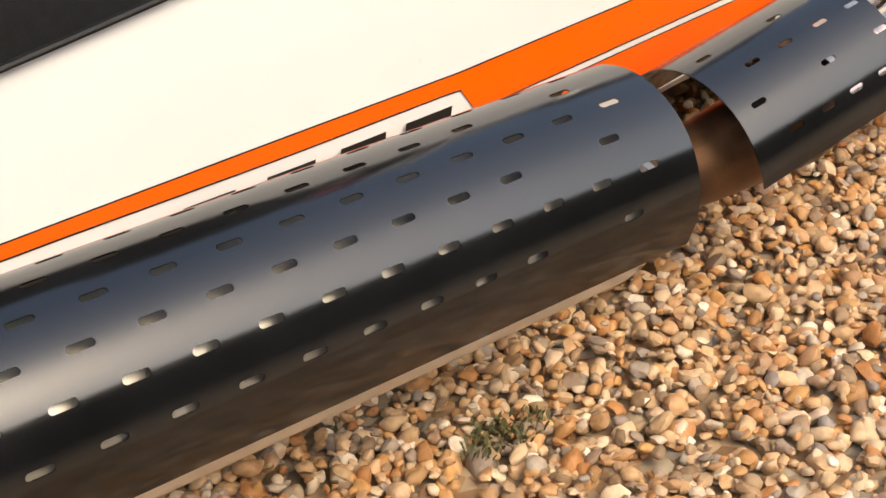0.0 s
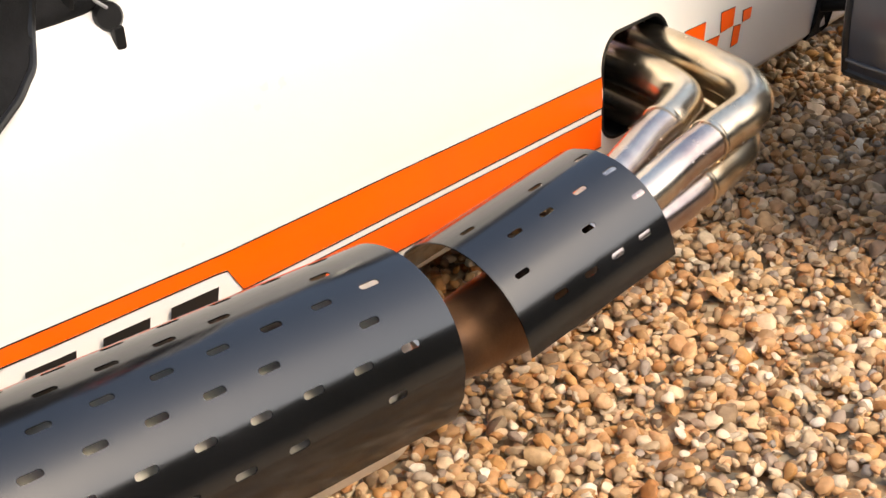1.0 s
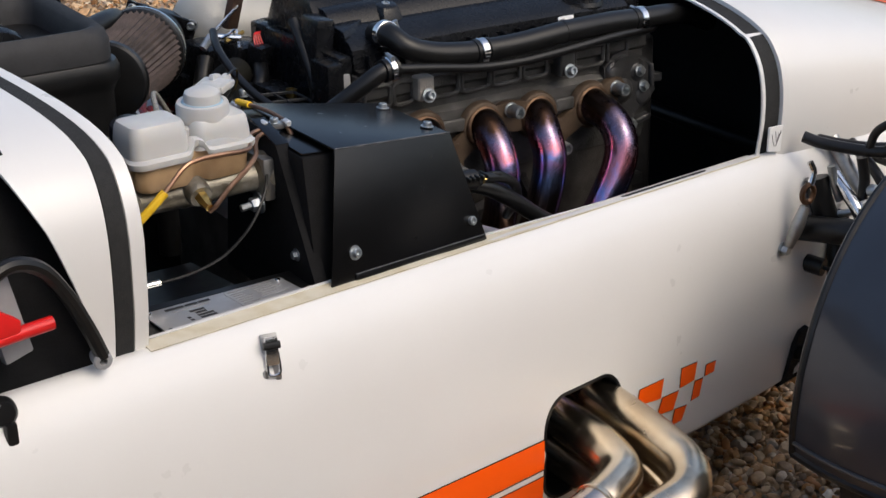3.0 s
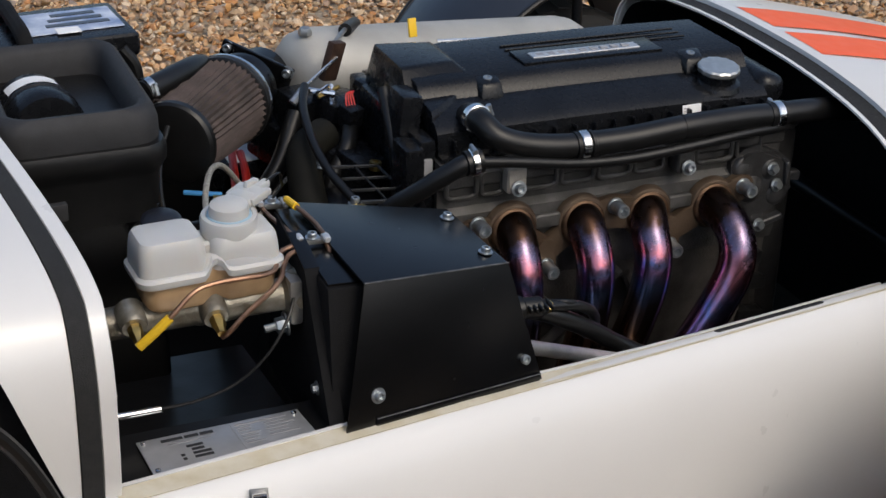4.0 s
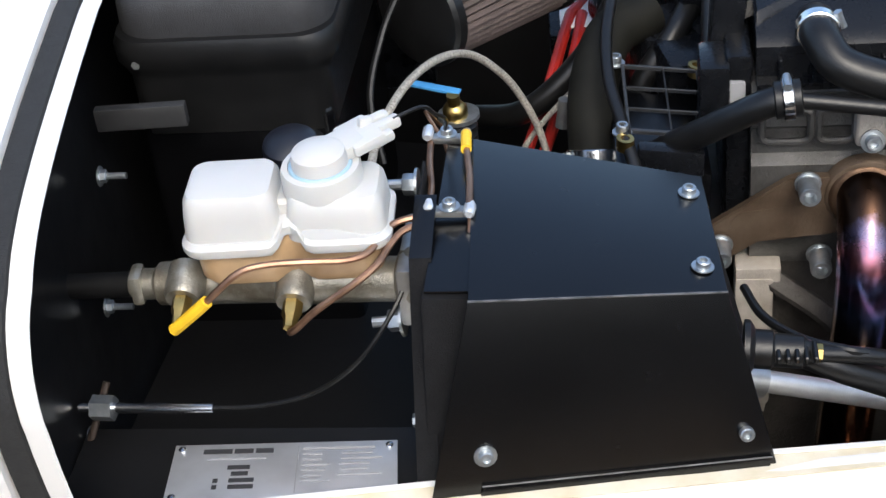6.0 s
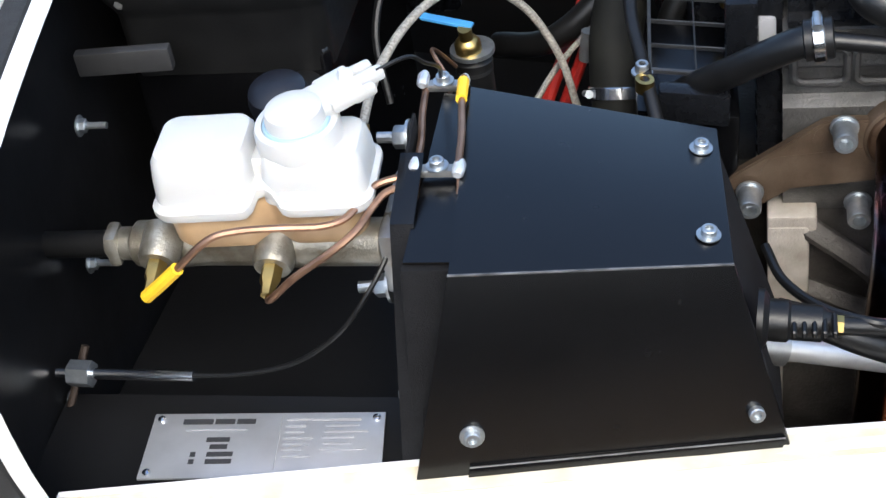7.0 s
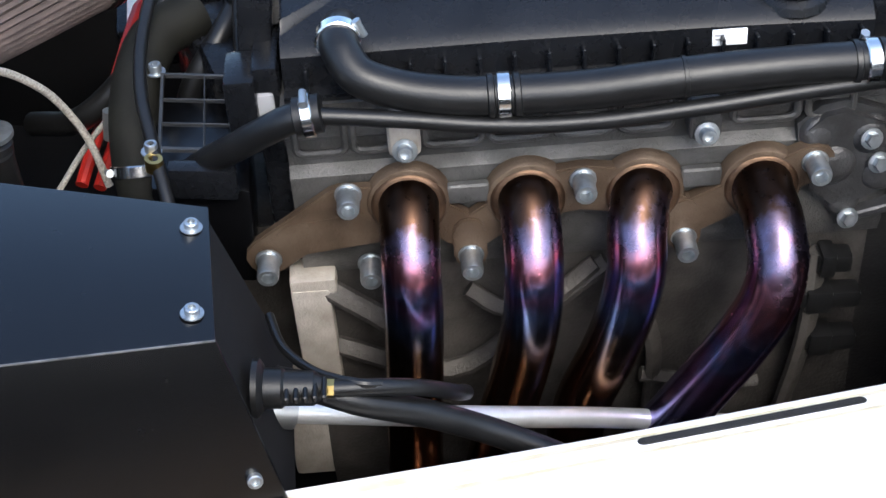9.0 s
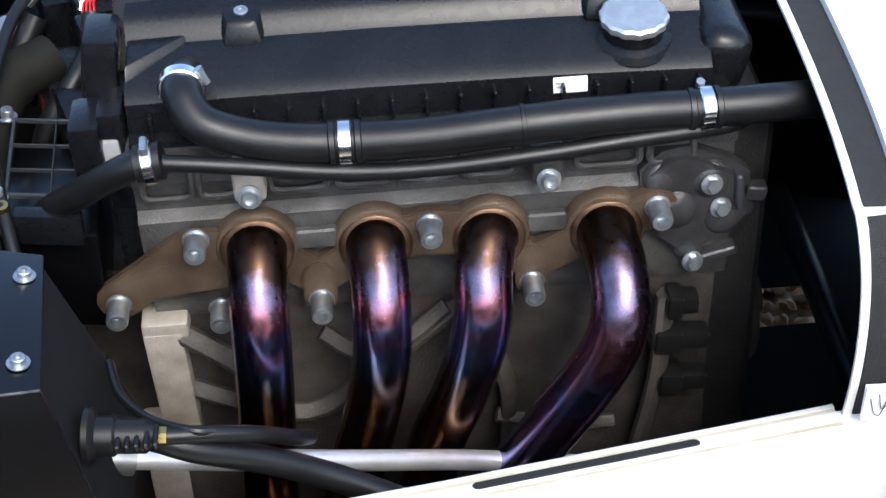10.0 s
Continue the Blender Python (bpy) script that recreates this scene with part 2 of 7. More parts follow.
def smooth_line(pts, k=5):
    pts = [V(p) for p in pts]
    if len(pts) < 3:
        return pts
    ext = [2 * pts[0] - pts[1]] + pts + [2 * pts[-1] - pts[-2]]
    out = []
    for i in range(1, len(ext) - 2):
        a, b, c, d = ext[i - 1:i + 3]
        for j in range(k):
            s = j / k
            out.append(0.5 * ((2 * b) + (c - a) * s + (2 * a - 5 * b + 4 * c - d) * s * s + (3 * b - a - 3 * c + d) * s ** 3))
    out.append(pts[-1])
    return out


def tube(bm, pts, r, n=14, k=5, caps=True, flat=1.0):
    line = smooth_line(pts, k)
    rad = r if callable(r) else (lambda s: r)
    t0 = (line[1] - line[0]).normalized()
    x = t0.orthogonal().normalized()
    rings = []
    for i, p in enumerate(line):
        a, b = line[max(0, i - 1)], line[min(len(line) - 1, i + 1)]
        t = (b - a).normalized()
        x = (x - t * x.dot(t)).normalized()
        y = t.cross(x)
        q = rad(i / (len(line) - 1))
        rings.append([bm.verts.new(p + q * (math.cos(2 * math.pi * j / n) * x + flat * math.sin(2 * math.pi * j / n) * y)) for j in range(n)])
    for a, b in zip(rings, rings[1:]):
        for j in range(n):
            bm.faces.new((a[j], a[(j + 1) % n], b[(j + 1) % n], b[j]))
    if caps:
        bm.faces.new(rings[0][::-1])
        bm.faces.new(rings[-1])
    return bm


def lathe(bm, prof, m=Matrix(), n=24, wave=None):
    rings = []
    for r, h in prof:
        rings.append([bm.verts.new(m @ V(r * (1 + (wave(j / n, h) if wave else 0)) * math.cos(2 * math.pi * j / n), r * (1 + (wave(j / n, h) if wave else 0)) * math.sin(2 * math.pi * j / n), h)) for j in range(n)])
    for a, b in zip(rings, rings[1:]):
        for j in range(n):
            bm.faces.new((a[j], a[(j + 1) % n], b[(j + 1) % n], b[j]))
    bm.faces.new(rings[0][::-1])
    bm.faces.new(rings[-1])
    return bm


def rod(bm, a, b, r, r2=None, n=16):
    a, b = V(a), V(b)
    return lathe(bm, [(r, 0), (r if r2 is None else r2, (b - a).length)], axis_matrix(a, b - a), n)


def rbox(bm, size, m=Matrix(), bevel=0.003, seg=2):
    res = bmesh.ops.create_cube(bm, size=1.0)
    vs = res["verts"]
    for v in vs:
        v.co = V(v.co.x * size[0], v.co.y * size[1], v.co.z * size[2])
    if bevel:
        es = list({e for v in vs for e in v.link_edges})
        out = bmesh.ops.bevel(bm, geom=es, offset=bevel, segments=seg, affect='EDGES', profile=0.6)
        vs = list({v for f in out["faces"] for v in f.verts} | {v for v in vs if v.is_valid})
    seen, todo = set(), list(vs)
    while todo:
        v = todo.pop()
        if v in seen:
            continue
        seen.add(v)
        todo += [e.other_vert(v) for e in v.link_edges]
    for v in seen:
        v.co = m @ v.co
    return bm


def hexahedron(bm, bottom, top, bevel=0.002):
    """A solid between two quads, its edges rounded."""
    b = [bm.verts.new(p) for p in bottom]
    t = [bm.verts.new(p) for p in top]
    fs = [bm.faces.new(b[::-1]), bm.faces.new(t)]
    for i in range(4):
        fs.append(bm.faces.new((b[i], b[(i + 1) % 4], t[(i + 1) % 4], t[i])))
    if bevel:
        bmesh.ops.recalc_face_normals(bm, faces=fs)
        bmesh.ops.bevel(bm, geom=list({e for f in fs for e in f.edges}), offset=bevel, segments=2, affect='EDGES', profile=0.6)
    return bm


def slab(bm, outline, h, m=Matrix(), bevel=0.0):
    """A polygon in the plane z=0 of m, given a thickness h."""
    b = [bm.verts.new((x, y, 0)) for x, y in outline]
    t = [bm.verts.new((x, y, h)) for x, y in outline]
    fs = [bm.faces.new(b[::-1]), bm.faces.new(t)]
    n = len(outline)
    for i in range(n):
        fs.append(bm.faces.new((b[i], b[(i + 1) % n], t[(i + 1) % n], t[i])))
    vs = set(b + t)
    if bevel:
        bmesh.ops.recalc_face_normals(bm, faces=fs)
        out = bmesh.ops.bevel(bm, geom=list({e for f in fs[:2] for e in f.edges}), offset=bevel, segments=2, affect='EDGES')
        vs = {v for v in vs if v.is_valid} | {v for f in out["faces"] for v in f.verts}
    for v in vs:
        v.co = m @ v.co
    return bm


def rounded(w, h, r, n=5):
    pts = []
    for cx, cy, a0 in ((w / 2 - r, h / 2 - r, 0), (-w / 2 + r, h / 2 - r, 90), (-w / 2 + r, -h / 2 + r, 180), (w / 2 - r, -h / 2 + r, 270)):
        for i in range(n + 1):
            a = radians(a0 + 90 * i / n)
            pts.append((cx + r * math.cos(a), cy + r * math.sin(a)))
    return pts


def sheet(bm, us, vs, fn, holes=()):
    """A grid surface fn(u, v) with rounded openings. A hole: (first and last column, first and last row, half width, half height, corner radius)."""
    grid = [[None] * len(vs) for _ in us]
    skip = set()
    for i0, i1, j0, j1, *_ in holes:
        for i in range(i0, i1):
            for j in range(j0, j1):
                skip.add((i, j))

    def vert(i, j):
        if grid[i][j] is None:
            grid[i][j] = bm.verts.new(fn(us[i], vs[j]))
        return grid[i][j]
    for i in range(len(us) - 1):
        for j in range(len(vs) - 1):
            if (i, j) not in skip:
                bm.faces.new((vert(i, j), vert(i + 1, j), vert(i + 1, j + 1), vert(i, j + 1)))
    for i0, i1, j0, j1, hw, hh, r in holes:
        ring = [(i, j0) for i in range(i0, i1)] + [(i1, j) for j in range(j0, j1)] + [(i, j1) for i in range(i1, i0, -1)] + [(i0, j) for j in range(j1, j0, -1)]
        cu, cv = (us[i0] + us[i1]) / 2, (vs[j0] + vs[j1]) / 2
        au, av = (us[i1] - us[i0]) / 2, (vs[j1] - vs[j0]) / 2
        inner = []
        for i, j in ring:
            x, y = (us[i] - cu) / au * hw, (vs[j] - cv) / av * hh
            qx, qy = max(-hw + r, min(hw - r, x)), max(-hh + r, min(hh - r, y))
            d = math.hypot(x - qx, y - qy)
            if d > 1e-9:
                x, y = qx + r * (x - qx) / d, qy + r * (y - qy) / d
            inner.append(bm.verts.new(fn(cu + x, cv + y)))
        for a in range(len(ring)):
            b = (a + 1) % len(ring)
            bm.faces.new((vert(*ring[a]), vert(*ring[b]), inner[b], inner[a]))
    return bm


def thicken(ob, t, offset=-1.0):
    s = ob.modifiers.new("thickness", 'SOLIDIFY')
    s.thickness, s.offset = t, offset
    me = ob.data
    uses = collections.Counter(k for p in me.polygons for k in p.edge_keys)
    if "sharp_edge" not in me.attributes:
        me.attributes.new("sharp_edge", 'BOOLEAN', 'EDGE')
    flags = me.attributes["sharp_edge"].data
    for e in me.edges:
        if uses[e.key] == 1:
            flags[e.index].value = True
    return ob


def lin(a, b, n):
    return [a + (b - a) * i / (n - 1) for i in range(n)]


def interp(x, xs, ys):
    return float(np.interp(x, xs, ys))


def cap_screw(parent, p, axis, r=0.007, h=0.009, washer=True, mat=None, name="bolt"):
    """A socket-head screw with its washer."""
    m = axis_matrix(p, axis)
    bm = bmesh.new()
    prof = [(r * 1.55, 0), (r * 1.55, h * 0.16), (r * 1.02, h * 0.17)] if washer else [(r, 0)]
    prof += [(r, h * 0.25), (r, h * 0.88), (r * 0.88, h), (r * 0.55, h), (r * 0.52, h * 0.55), (0.0005, h * 0.5)]
    lathe(bm, prof, m, 14)
    return part(name, bm, mat or ZINC, parent)


def hex_bolt(parent, p, axis, r=0.007, h=0.006, mat=None, name="bolt", stud=0.0):
    m = axis_matrix(p, axis)
    bm = bmesh.new()
    lathe(bm, [(r * 1.5, 0), (r * 1.5, h * 0.18), (r * 1.05, h * 0.2)], m, 14)
    lathe(bm, [(r, h * 0.2), (r, h * 0.9), (r * 0.9, h)], m, 6)
    if stud:
        lathe(bm, [(r * 0.5, h * 0.9), (r * 0.5, h + stud)], m, 10)
    return part(name, bm, mat or ZINC, parent)


def hose_clamp(parent, p, axis, r, w=0.011, screw=(0, -1, 0.3)):
    m = axis_matrix(p, axis)
    bm = bmesh.new()
    lathe(bm, [(r * 0.9, -w / 2), (r, -w / 2), (r + 0.0012, -w / 2 + 0.001), (r + 0.0012, w / 2 - 0.001), (r, w / 2), (r * 0.9, w / 2)], m, 26)
    q = part("hose_clamp", bm, BRIGHT, parent, "bright steel band clamp")
    a = V(axis).normalized()
    s = V(screw)
    s = (s - a * s.dot(a)).normalized()
    c = V(p) + s * (r + 0.0028)
    t = a.cross(s)
    bm = bmesh.new()
    rod(bm, c - t * 0.0062, c + t * 0.0062, 0.0030, n=10)
    rod(bm, c + t * 0.0062, c + t * 0.0088, 0.0038, n=6)
    part("clamp_screw", bm, ZINC, q)
    return q


# ---- ground ----
def pebble_field(name, seed, count, xr, yr, size, subdiv, z=0.0, keep=None, label="", layers=0.012):
    rng = np.random.RandomState(seed)
    ico = bmesh.new()
    bmesh.ops.create_icosphere(ico, subdivisions=subdiv, radius=1.0)
    ico.verts.ensure_lookup_table()
    bv = np.array([v.co[:] for v in ico.verts])
    bf = np.array([[v.index for v in f.verts] for f in ico.faces])
    ico.free()
    xs = rng.uniform(xr[0], xr[1], count)
    ys = rng.uniform(yr[0], yr[1], count)
    if keep is not None:
        ok = keep(xs, ys)
        xs, ys = xs[ok], ys[ok]
    n = len(xs)
    nv = len(bv)
    s = size * np.exp(rng.normal(0, 0.30, n))
    sc = np.stack([s * rng.uniform(0.85, 1.35, n), s * rng.uniform(0.7, 1.1, n), s * rng.uniform(0.45, 0.8, n)], 1)
    # uneven, chipped outlines
    d = 1 + rng.normal(0, 0.10, (n, nv))
    p = bv[None] * d[..., None]
    cut = rng.normal(0, 1, (n, 3, 3))
    cut /= np.linalg.norm(cut, axis=2, keepdims=True)
    for k in range(3):
        h = np.einsum('nvi,ni->nv', p, cut[:, k])
        over = np.maximum(h - 0.66, 0) * 0.9
        p = p - over[..., None] * cut[:, None, k]
    p = p * sc[:, None]
    a, b, c = rng.uniform(0, 6.283, n), rng.normal(0, 0.45, n), rng.normal(0, 0.45, n)
    ca, sa, cb, sb, cc, s_c = np.cos(a), np.sin(a), np.cos(b), np.sin(b), np.cos(c), np.sin(c)
    x, y, w = p[..., 0], p[..., 1], p[..., 2]
    y, w = y * cb[:, None] - w * sb[:, None], y * sb[:, None] + w * cb[:, None]
    x, w = x * cc[:, None] + w * s_c[:, None], -x * s_c[:, None] + w * cc[:, None]
    x, y = x * ca[:, None] - y * sa[:, None], x * sa[:, None] + y * ca[:, None]
    lift = z + rng.uniform(-layers, 0.3 * layers, n)
    co = np.stack([x + xs[:, None], y + ys[:, None], w + lift[:, None]], 2).reshape(-1, 3)
    fa = (bf[None] + (np.arange(n) * nv)[:, None, None]).reshape(-1, 3)
    me = bpy.data.meshes.new(name)
    me.vertices.add(len(co))
    me.vertices.foreach_set("co", co.ravel())
    me.loops.add(fa.size)
    me.loops.foreach_set("vertex_index", fa.ravel())
    me.polygons.add(len(fa))
    me.polygons.foreach_set("loop_start", np.arange(0, fa.size, 3))
    me.update(calc_edges=True)
    me.materials.append(STONE)
    me.shade_smooth()
    me.set_sharp_from_angle(angle=radians(48))
    return tagged(new(name, me), label, "gravel", kind="stuff")


bm = bmesh.new()
bmesh.ops.create_grid(bm, x_segments=8, y_segments=8, size=150.0)
for v in bm.verts:
    v.co.z = -0.014
tagged(part("ground", bm, GROUND), "gravel yard of loose tan stones", "ground", kind="structure")

# unseen dark wall, added across the open side to darken low reflections
UNSEEN_WALL = material("unseen_dark_wall", (0.040, 0.036, 0.030), 0.85, colour2=(0.020, 0.018, 0.015), scale=3, bump=0.4, bump_scale=60, spec=0.2)
bm = bmesh.new()
rbox(bm, (14.0, 0.22, 1.4), pose(0.4, -3.1, 0.69), 0.02)
tagged(part("reflection_wall", bm, UNSEEN_WALL), "unseen dark wall added to darken reflections on the car", "wall", kind="structure")
pebble_field("gravel", 3, 29000, (-1.5, 1.25), (-1.25, 0.0), 0.0077, 2, label="loose tan, orange and grey gravel stones beside the car")
pebble_field("gravel", 5, 11000, (-0.9, 1.7), (0.0, 1.2), 0.0110, 1, label="loose tan gravel stones under the car")
pebble_field("gravel", 7, 64000, (-2.2, 3.6), (0.9, 5.2), 0.0100, 1, label="loose tan gravel stones beyond the car", keep=lambda x, y: np.random.RandomState(1).uniform(0, 1, len(x)) < np.clip(1.25 - 0.12 * (y - 0.9), 0.3, 1))
pebble_field("gravel", 9, 5000, (1.25, 3.0), (-1.25, 0.9), 0.0135, 1, label="loose tan gravel stones ahead of the car")

# ---- car body ----
MID = 0.19          # the car's centre line
car = thing("sports_car", "white open sports car with orange stripes, bonnet removed", "car", (0, MID, 0))


def top_z(x):
    return 0.536 - 0.055 * x


PROFILE = [(0.0, 0.045), (0.004, 0.014), (0.02, 0.0), (0.11, -0.005), (0.25, 0.0), (0.32, 0.010), (0.355, 0.022), (0.378, 0.036), (0.388, 0.046), (0.390, 0.054), (0.388, 0.063)]


def skin_y(x, z):
    """The near side skin's outer face."""
    return -0.334 + 0.2 * x + interp((z - 0.15) / (top_z(x) - 0.15) * 0.39, [p[0] for p in PROFILE[:10]], [p[1] for p in PROFILE[:10]])


def skin_point(x, s):
    """s runs over the profile from the bottom lip to the rolled top edge."""
    i = min(int(s), len(PROFILE) - 2)
    f = s - i
    h = PROFILE[i][0] * (1 - f) + PROFILE[i + 1][0] * f
    o = PROFILE[i][1] * (1 - f) + PROFILE[i + 1][1] * f
    return x, -0.334 + 0.2 * x + o, 0.15 + h / 0.39 * (top_z(x) - 0.15)


def z_to_s(x, z):
    return interp((z - 0.15) / (top_z(x) - 0.15) * 0.39, [p[0] for p in PROFILE[:10]], list(range(10)))


# near side panel with the exhaust opening and the suspension opening
us = lin(-1.7, -0.08, 14) + lin(-0.066, 0.106, 21) + lin(0.13, 0.42, 6) + lin(0.44, 0.56, 9) + [0.62, 0.7, 0.85, 1.0, 1.15]
s_lo, s_hi = z_to_s(0, 0.176), z_to_s(0, 0.345)
vs = [0, 1, 2] + [s for s in lin(s_lo, s_hi, 17)] + [4.5, 5, 5.5, 6, 7, 8, 9, 10]
vs = sorted(set(round(v, 4) for v in vs))
j0, j1 = vs.index(round(s_lo, 4)), vs.index(round(s_hi, 4))
i0, i1 = 14, 34
bm = bmesh.new()
mid_v, half_v = (vs[j1] + vs[j0]) / 2, (vs[j1] - vs[j0]) / 2 * 0.86
kv = 0.072 / half_v
sheet(bm, us, [(v - mid_v) * kv for v in vs], lambda u, v: skin_point(u, mid_v + v / kv), [(i0, i1, j0, j1, 0.072, 0.072, 0.036)])
panel = thicken(part("side_panel", bm, WHITE, car, "white painted side panel with exhaust opening"), 0.0022, 1.0)
# far side
bm = bmesh.new()
sheet(bm, lin(-1.7, 0.7, 9), [2, 3, 4, 5, 6, 7, 8, 9], lambda u, v: (skin_point(u, v)[0], 2 * MID - skin_point(u, v)[1], skin_point(u, v)[2]))
thicken(part("side_panel", bm, WHITE, car), 0.0022, -1.0)
# floor and inner skins, painted black
bm = bmesh.new()
sheet(bm, lin(-1.7, 0.36, 4), [0, 1], lambda u, v: (u, (1 - v) * (skin_y(u, 0.2) + 0.03) + v * (2 * MID - skin_y(u, 0.2) - 0.012), 0.153))
thicken(part("floor_pan", bm, GLOSSBLACK, car), 0.004, 0.0)
bm = bmesh.new()
sheet(bm, lin(-0.62, -0.07, 6), [0, 1], lambda u, v: (u, skin_y(u, 0.4) + 0.045, 0.155 + v * (top_z(u) - 0.17)))
sheet(bm, lin(0.11, 0.6, 6), [0, 1], lambda u, v: (u, skin_y(u, 0.4) + 0.045, 0.22 + v * (top_z(u) - 0.235)))
thicken(part("inner_panel", bm, GLOSSBLACK, car), 0.003, 0.0)
# black sheets added to darken the bay floor, leaving one gap onto the gravel
for x0, x1, y0, y1 in ((0.36, 1.1, -0.17, 0.31), (0.36, 0.522, 0.31, 0.62), (0.605, 1.1, 0.31, 0.60), (0.522, 0.605, 0.382, 0.61)):
    bm = bmesh.new()
    rbox(bm, (x1 - x0, y1 - y0, 0.004), pose((x0 + x1) / 2, (y0 + y1) / 2, 0.158), 0)
    part("blackout_sheet", bm, CLOTH, car)
# chassis tubes
tubes = [((-0.6, -0.385, 0.50), (0.62, -0.14, 0.44), 0.0127), ((-0.6, 0.765, 0.50), (0.62, 0.52, 0.44), 0.0127), ((0.46, -0.19, 0.17), (0.46, -0.17, 0.5), 0.0127), ((0.36, 0.0, 0.20), (0.62, -0.15, 0.40), 0.016), ((0.42, -0.13, 0.18), (0.42, 0.52, 0.18), 0.016),
         ((0.60, -0.16, 0.18), (0.60, 0.54, 0.18), 0.016), ((0.60, -0.14, 0.45), (0.60, 0.52, 0.45), 0.0127)]
for a, b, r in tubes:
    bm = bmesh.new()
    rod(bm, a, b, r)
    part("chassis_tube", bm, GLOSSBLACK, car)
# bulkhead behind the engine bay
SC = [(-0.392, 0.560), (-0.404, 0.62), (-0.408, 0.69), (-0.398, 0.735), (-0.370, 0.768), (-0.31, 0.789), (-0.19, 0.801), (0.0, 0.807)]
SC = SC + [(MID, 0.809)] + [(2 * MID - y, z) for y, z in SC[::-1]]


def scuttle_x(y):
    d = abs(y - MID)
    return -0.58 - 0.042 * max(0.0, min(1.0, (0.56 - d) / 0.35))


bm = bmesh.new()
ring = [(scuttle_x(y) - 0.03, MID + (y - MID) * 0.97, z - 0.012 if z > 0.6 else z) for y, z in SC]
bot = [(-0.615, y, 0.155) for _, y, _ in ring]
a = [bm.verts.new(p) for p in ring]
b = [bm.verts.new(p) for p in bot]
for i in range(len(a) - 1):
    bm.faces.new((a[i], a[i + 1], b[i + 1], b[i]))
thicken(part("bulkhead", bm, GLOSSBLACK, car, "black painted bulkhead"), 0.003, 0.0)


def loft(bm, rows):
    vs = [[bm.verts.new(p) for p in r] for r in rows]
    for a, b in zip(vs, vs[1:]):
        for i in range(len(a) - 1):
            bm.faces.new((a[i], a[i + 1], b[i + 1], b[i]))
    return bm


def dense(prof, k=4):
    return [(p.x, p.y) for p in smooth_line([(y, z, 0) for y, z in prof], k)]


SCD = dense(SC)


def inward(y, z, d, zc=0.45, yc=MID):
    n = V((y - yc) * 0.55, (z - zc) * 1.0, 0)
    if z < 0.68:
        n = V(1.0 if y > yc else -1.0, 0.05, 0)
    n.normalize()
    return y - n.x * d, z - n.y * d


def scuttle_rear(z):
    return interp(z, [0.555, 0.58, 0.712, 0.78, 0.803], [-0.615, -0.622, -0.666, -0.698, -0.76])


# scuttle: lip, recessed seat for the bonnet, then the body back to the cockpit
rows = []
for dx, dn in ((0.009, 0.0075), (0.008, 0.006), (-0.006, 0.006), (-0.007, 0.008), (-0.028, 0.008), (-0.029, 0.0), (-0.036, -0.001)):
    rows.append([(scuttle_x(y) + dx, *inward(y, z, dn)) for y, z in SCD])
last = rows[-1]
for f in (0.33, 0.66, 1.0):
    rows.append([(min(p[0], p[0] * (1 - f) + f * min(p[0] - 0.003, scuttle_rear(p[2]))), p[1] + (0.004 * f if p[1] > MID else -0.004 * f), p[2] + 0.004 * f) for p in last])
bm = loft(bmesh.new(), rows)
thicken(part("scuttle", bm, WHITE, car, "white scuttle panel ahead of the cockpit"), 0.003, -1.0)
bm = loft(bmesh.new(), [[(scuttle_x(y) + dx, *inward(y, z, dn)) for y, z in SCD] for dx, dn in ((-0.007, 0.0075), (-0.008, 0.004), (-0.026, 0.004), (-0.027, 0.0075))])
part("bonnet_seal", bm, FOAM, car, "black foam strip")

# nose
NR = [(-0.192, 0.508), (-0.199, 0.56), (-0.197, 0.61), (-0.182, 0.652), (-0.145, 0.684), (-0.06, 0.708), (0.06, 0.721)]
NR = NR + [(MID, 0.724)] + [(2 * MID - y, z) for y, z in NR[::-1]]
NRD = dense(NR)
rows = []
for dx, dn in ((0.0, 0.006), (0.005, 0.006), (0.006, 0.008), (0.036, 0.008), (0.037, 0.0), (0.045, -0.001)):
    rows.append([(0.438 + dx, *inward(y, z, dn, 0.4)) for y, z in NRD])
NOSE_X = [0.485, 0.6, 0.75, 0.9, 1.05, 1.18, 1.26]
for x in NOSE_X[1:]:
    f = (x - 0.48) / 0.78
    w = 1 - 0.42 * f ** 1.2
    rows.append([(x, MID + (y - MID) * w, 0.50 - 0.05 * f + (z - 0.50) * (1 - 0.50 * f ** 1.6) - 0.05 * f) for y, z in NRD])
rows.append([(1.30, MID + (y - MID) * 0.45, 0.40 + (z - 0.50) * 0.25) for y, z in NRD])
bm = loft(bmesh.new(), rows)
thicken(part("nose_cone", bm, WHITE, car, "white glossy nose cone"), 0.003, 1.0)
bm = loft(bmesh.new(), [[(0.438 + dx, *inward(y, z, dn, 0.4)) for y, z in NRD] for dx, dn in ((0.007, 0.0075), (0.008, 0.004), (0.034, 0.004), (0.035, 0.0075))])
part("bonnet_seal", bm, FOAM, car, "black foam strip")
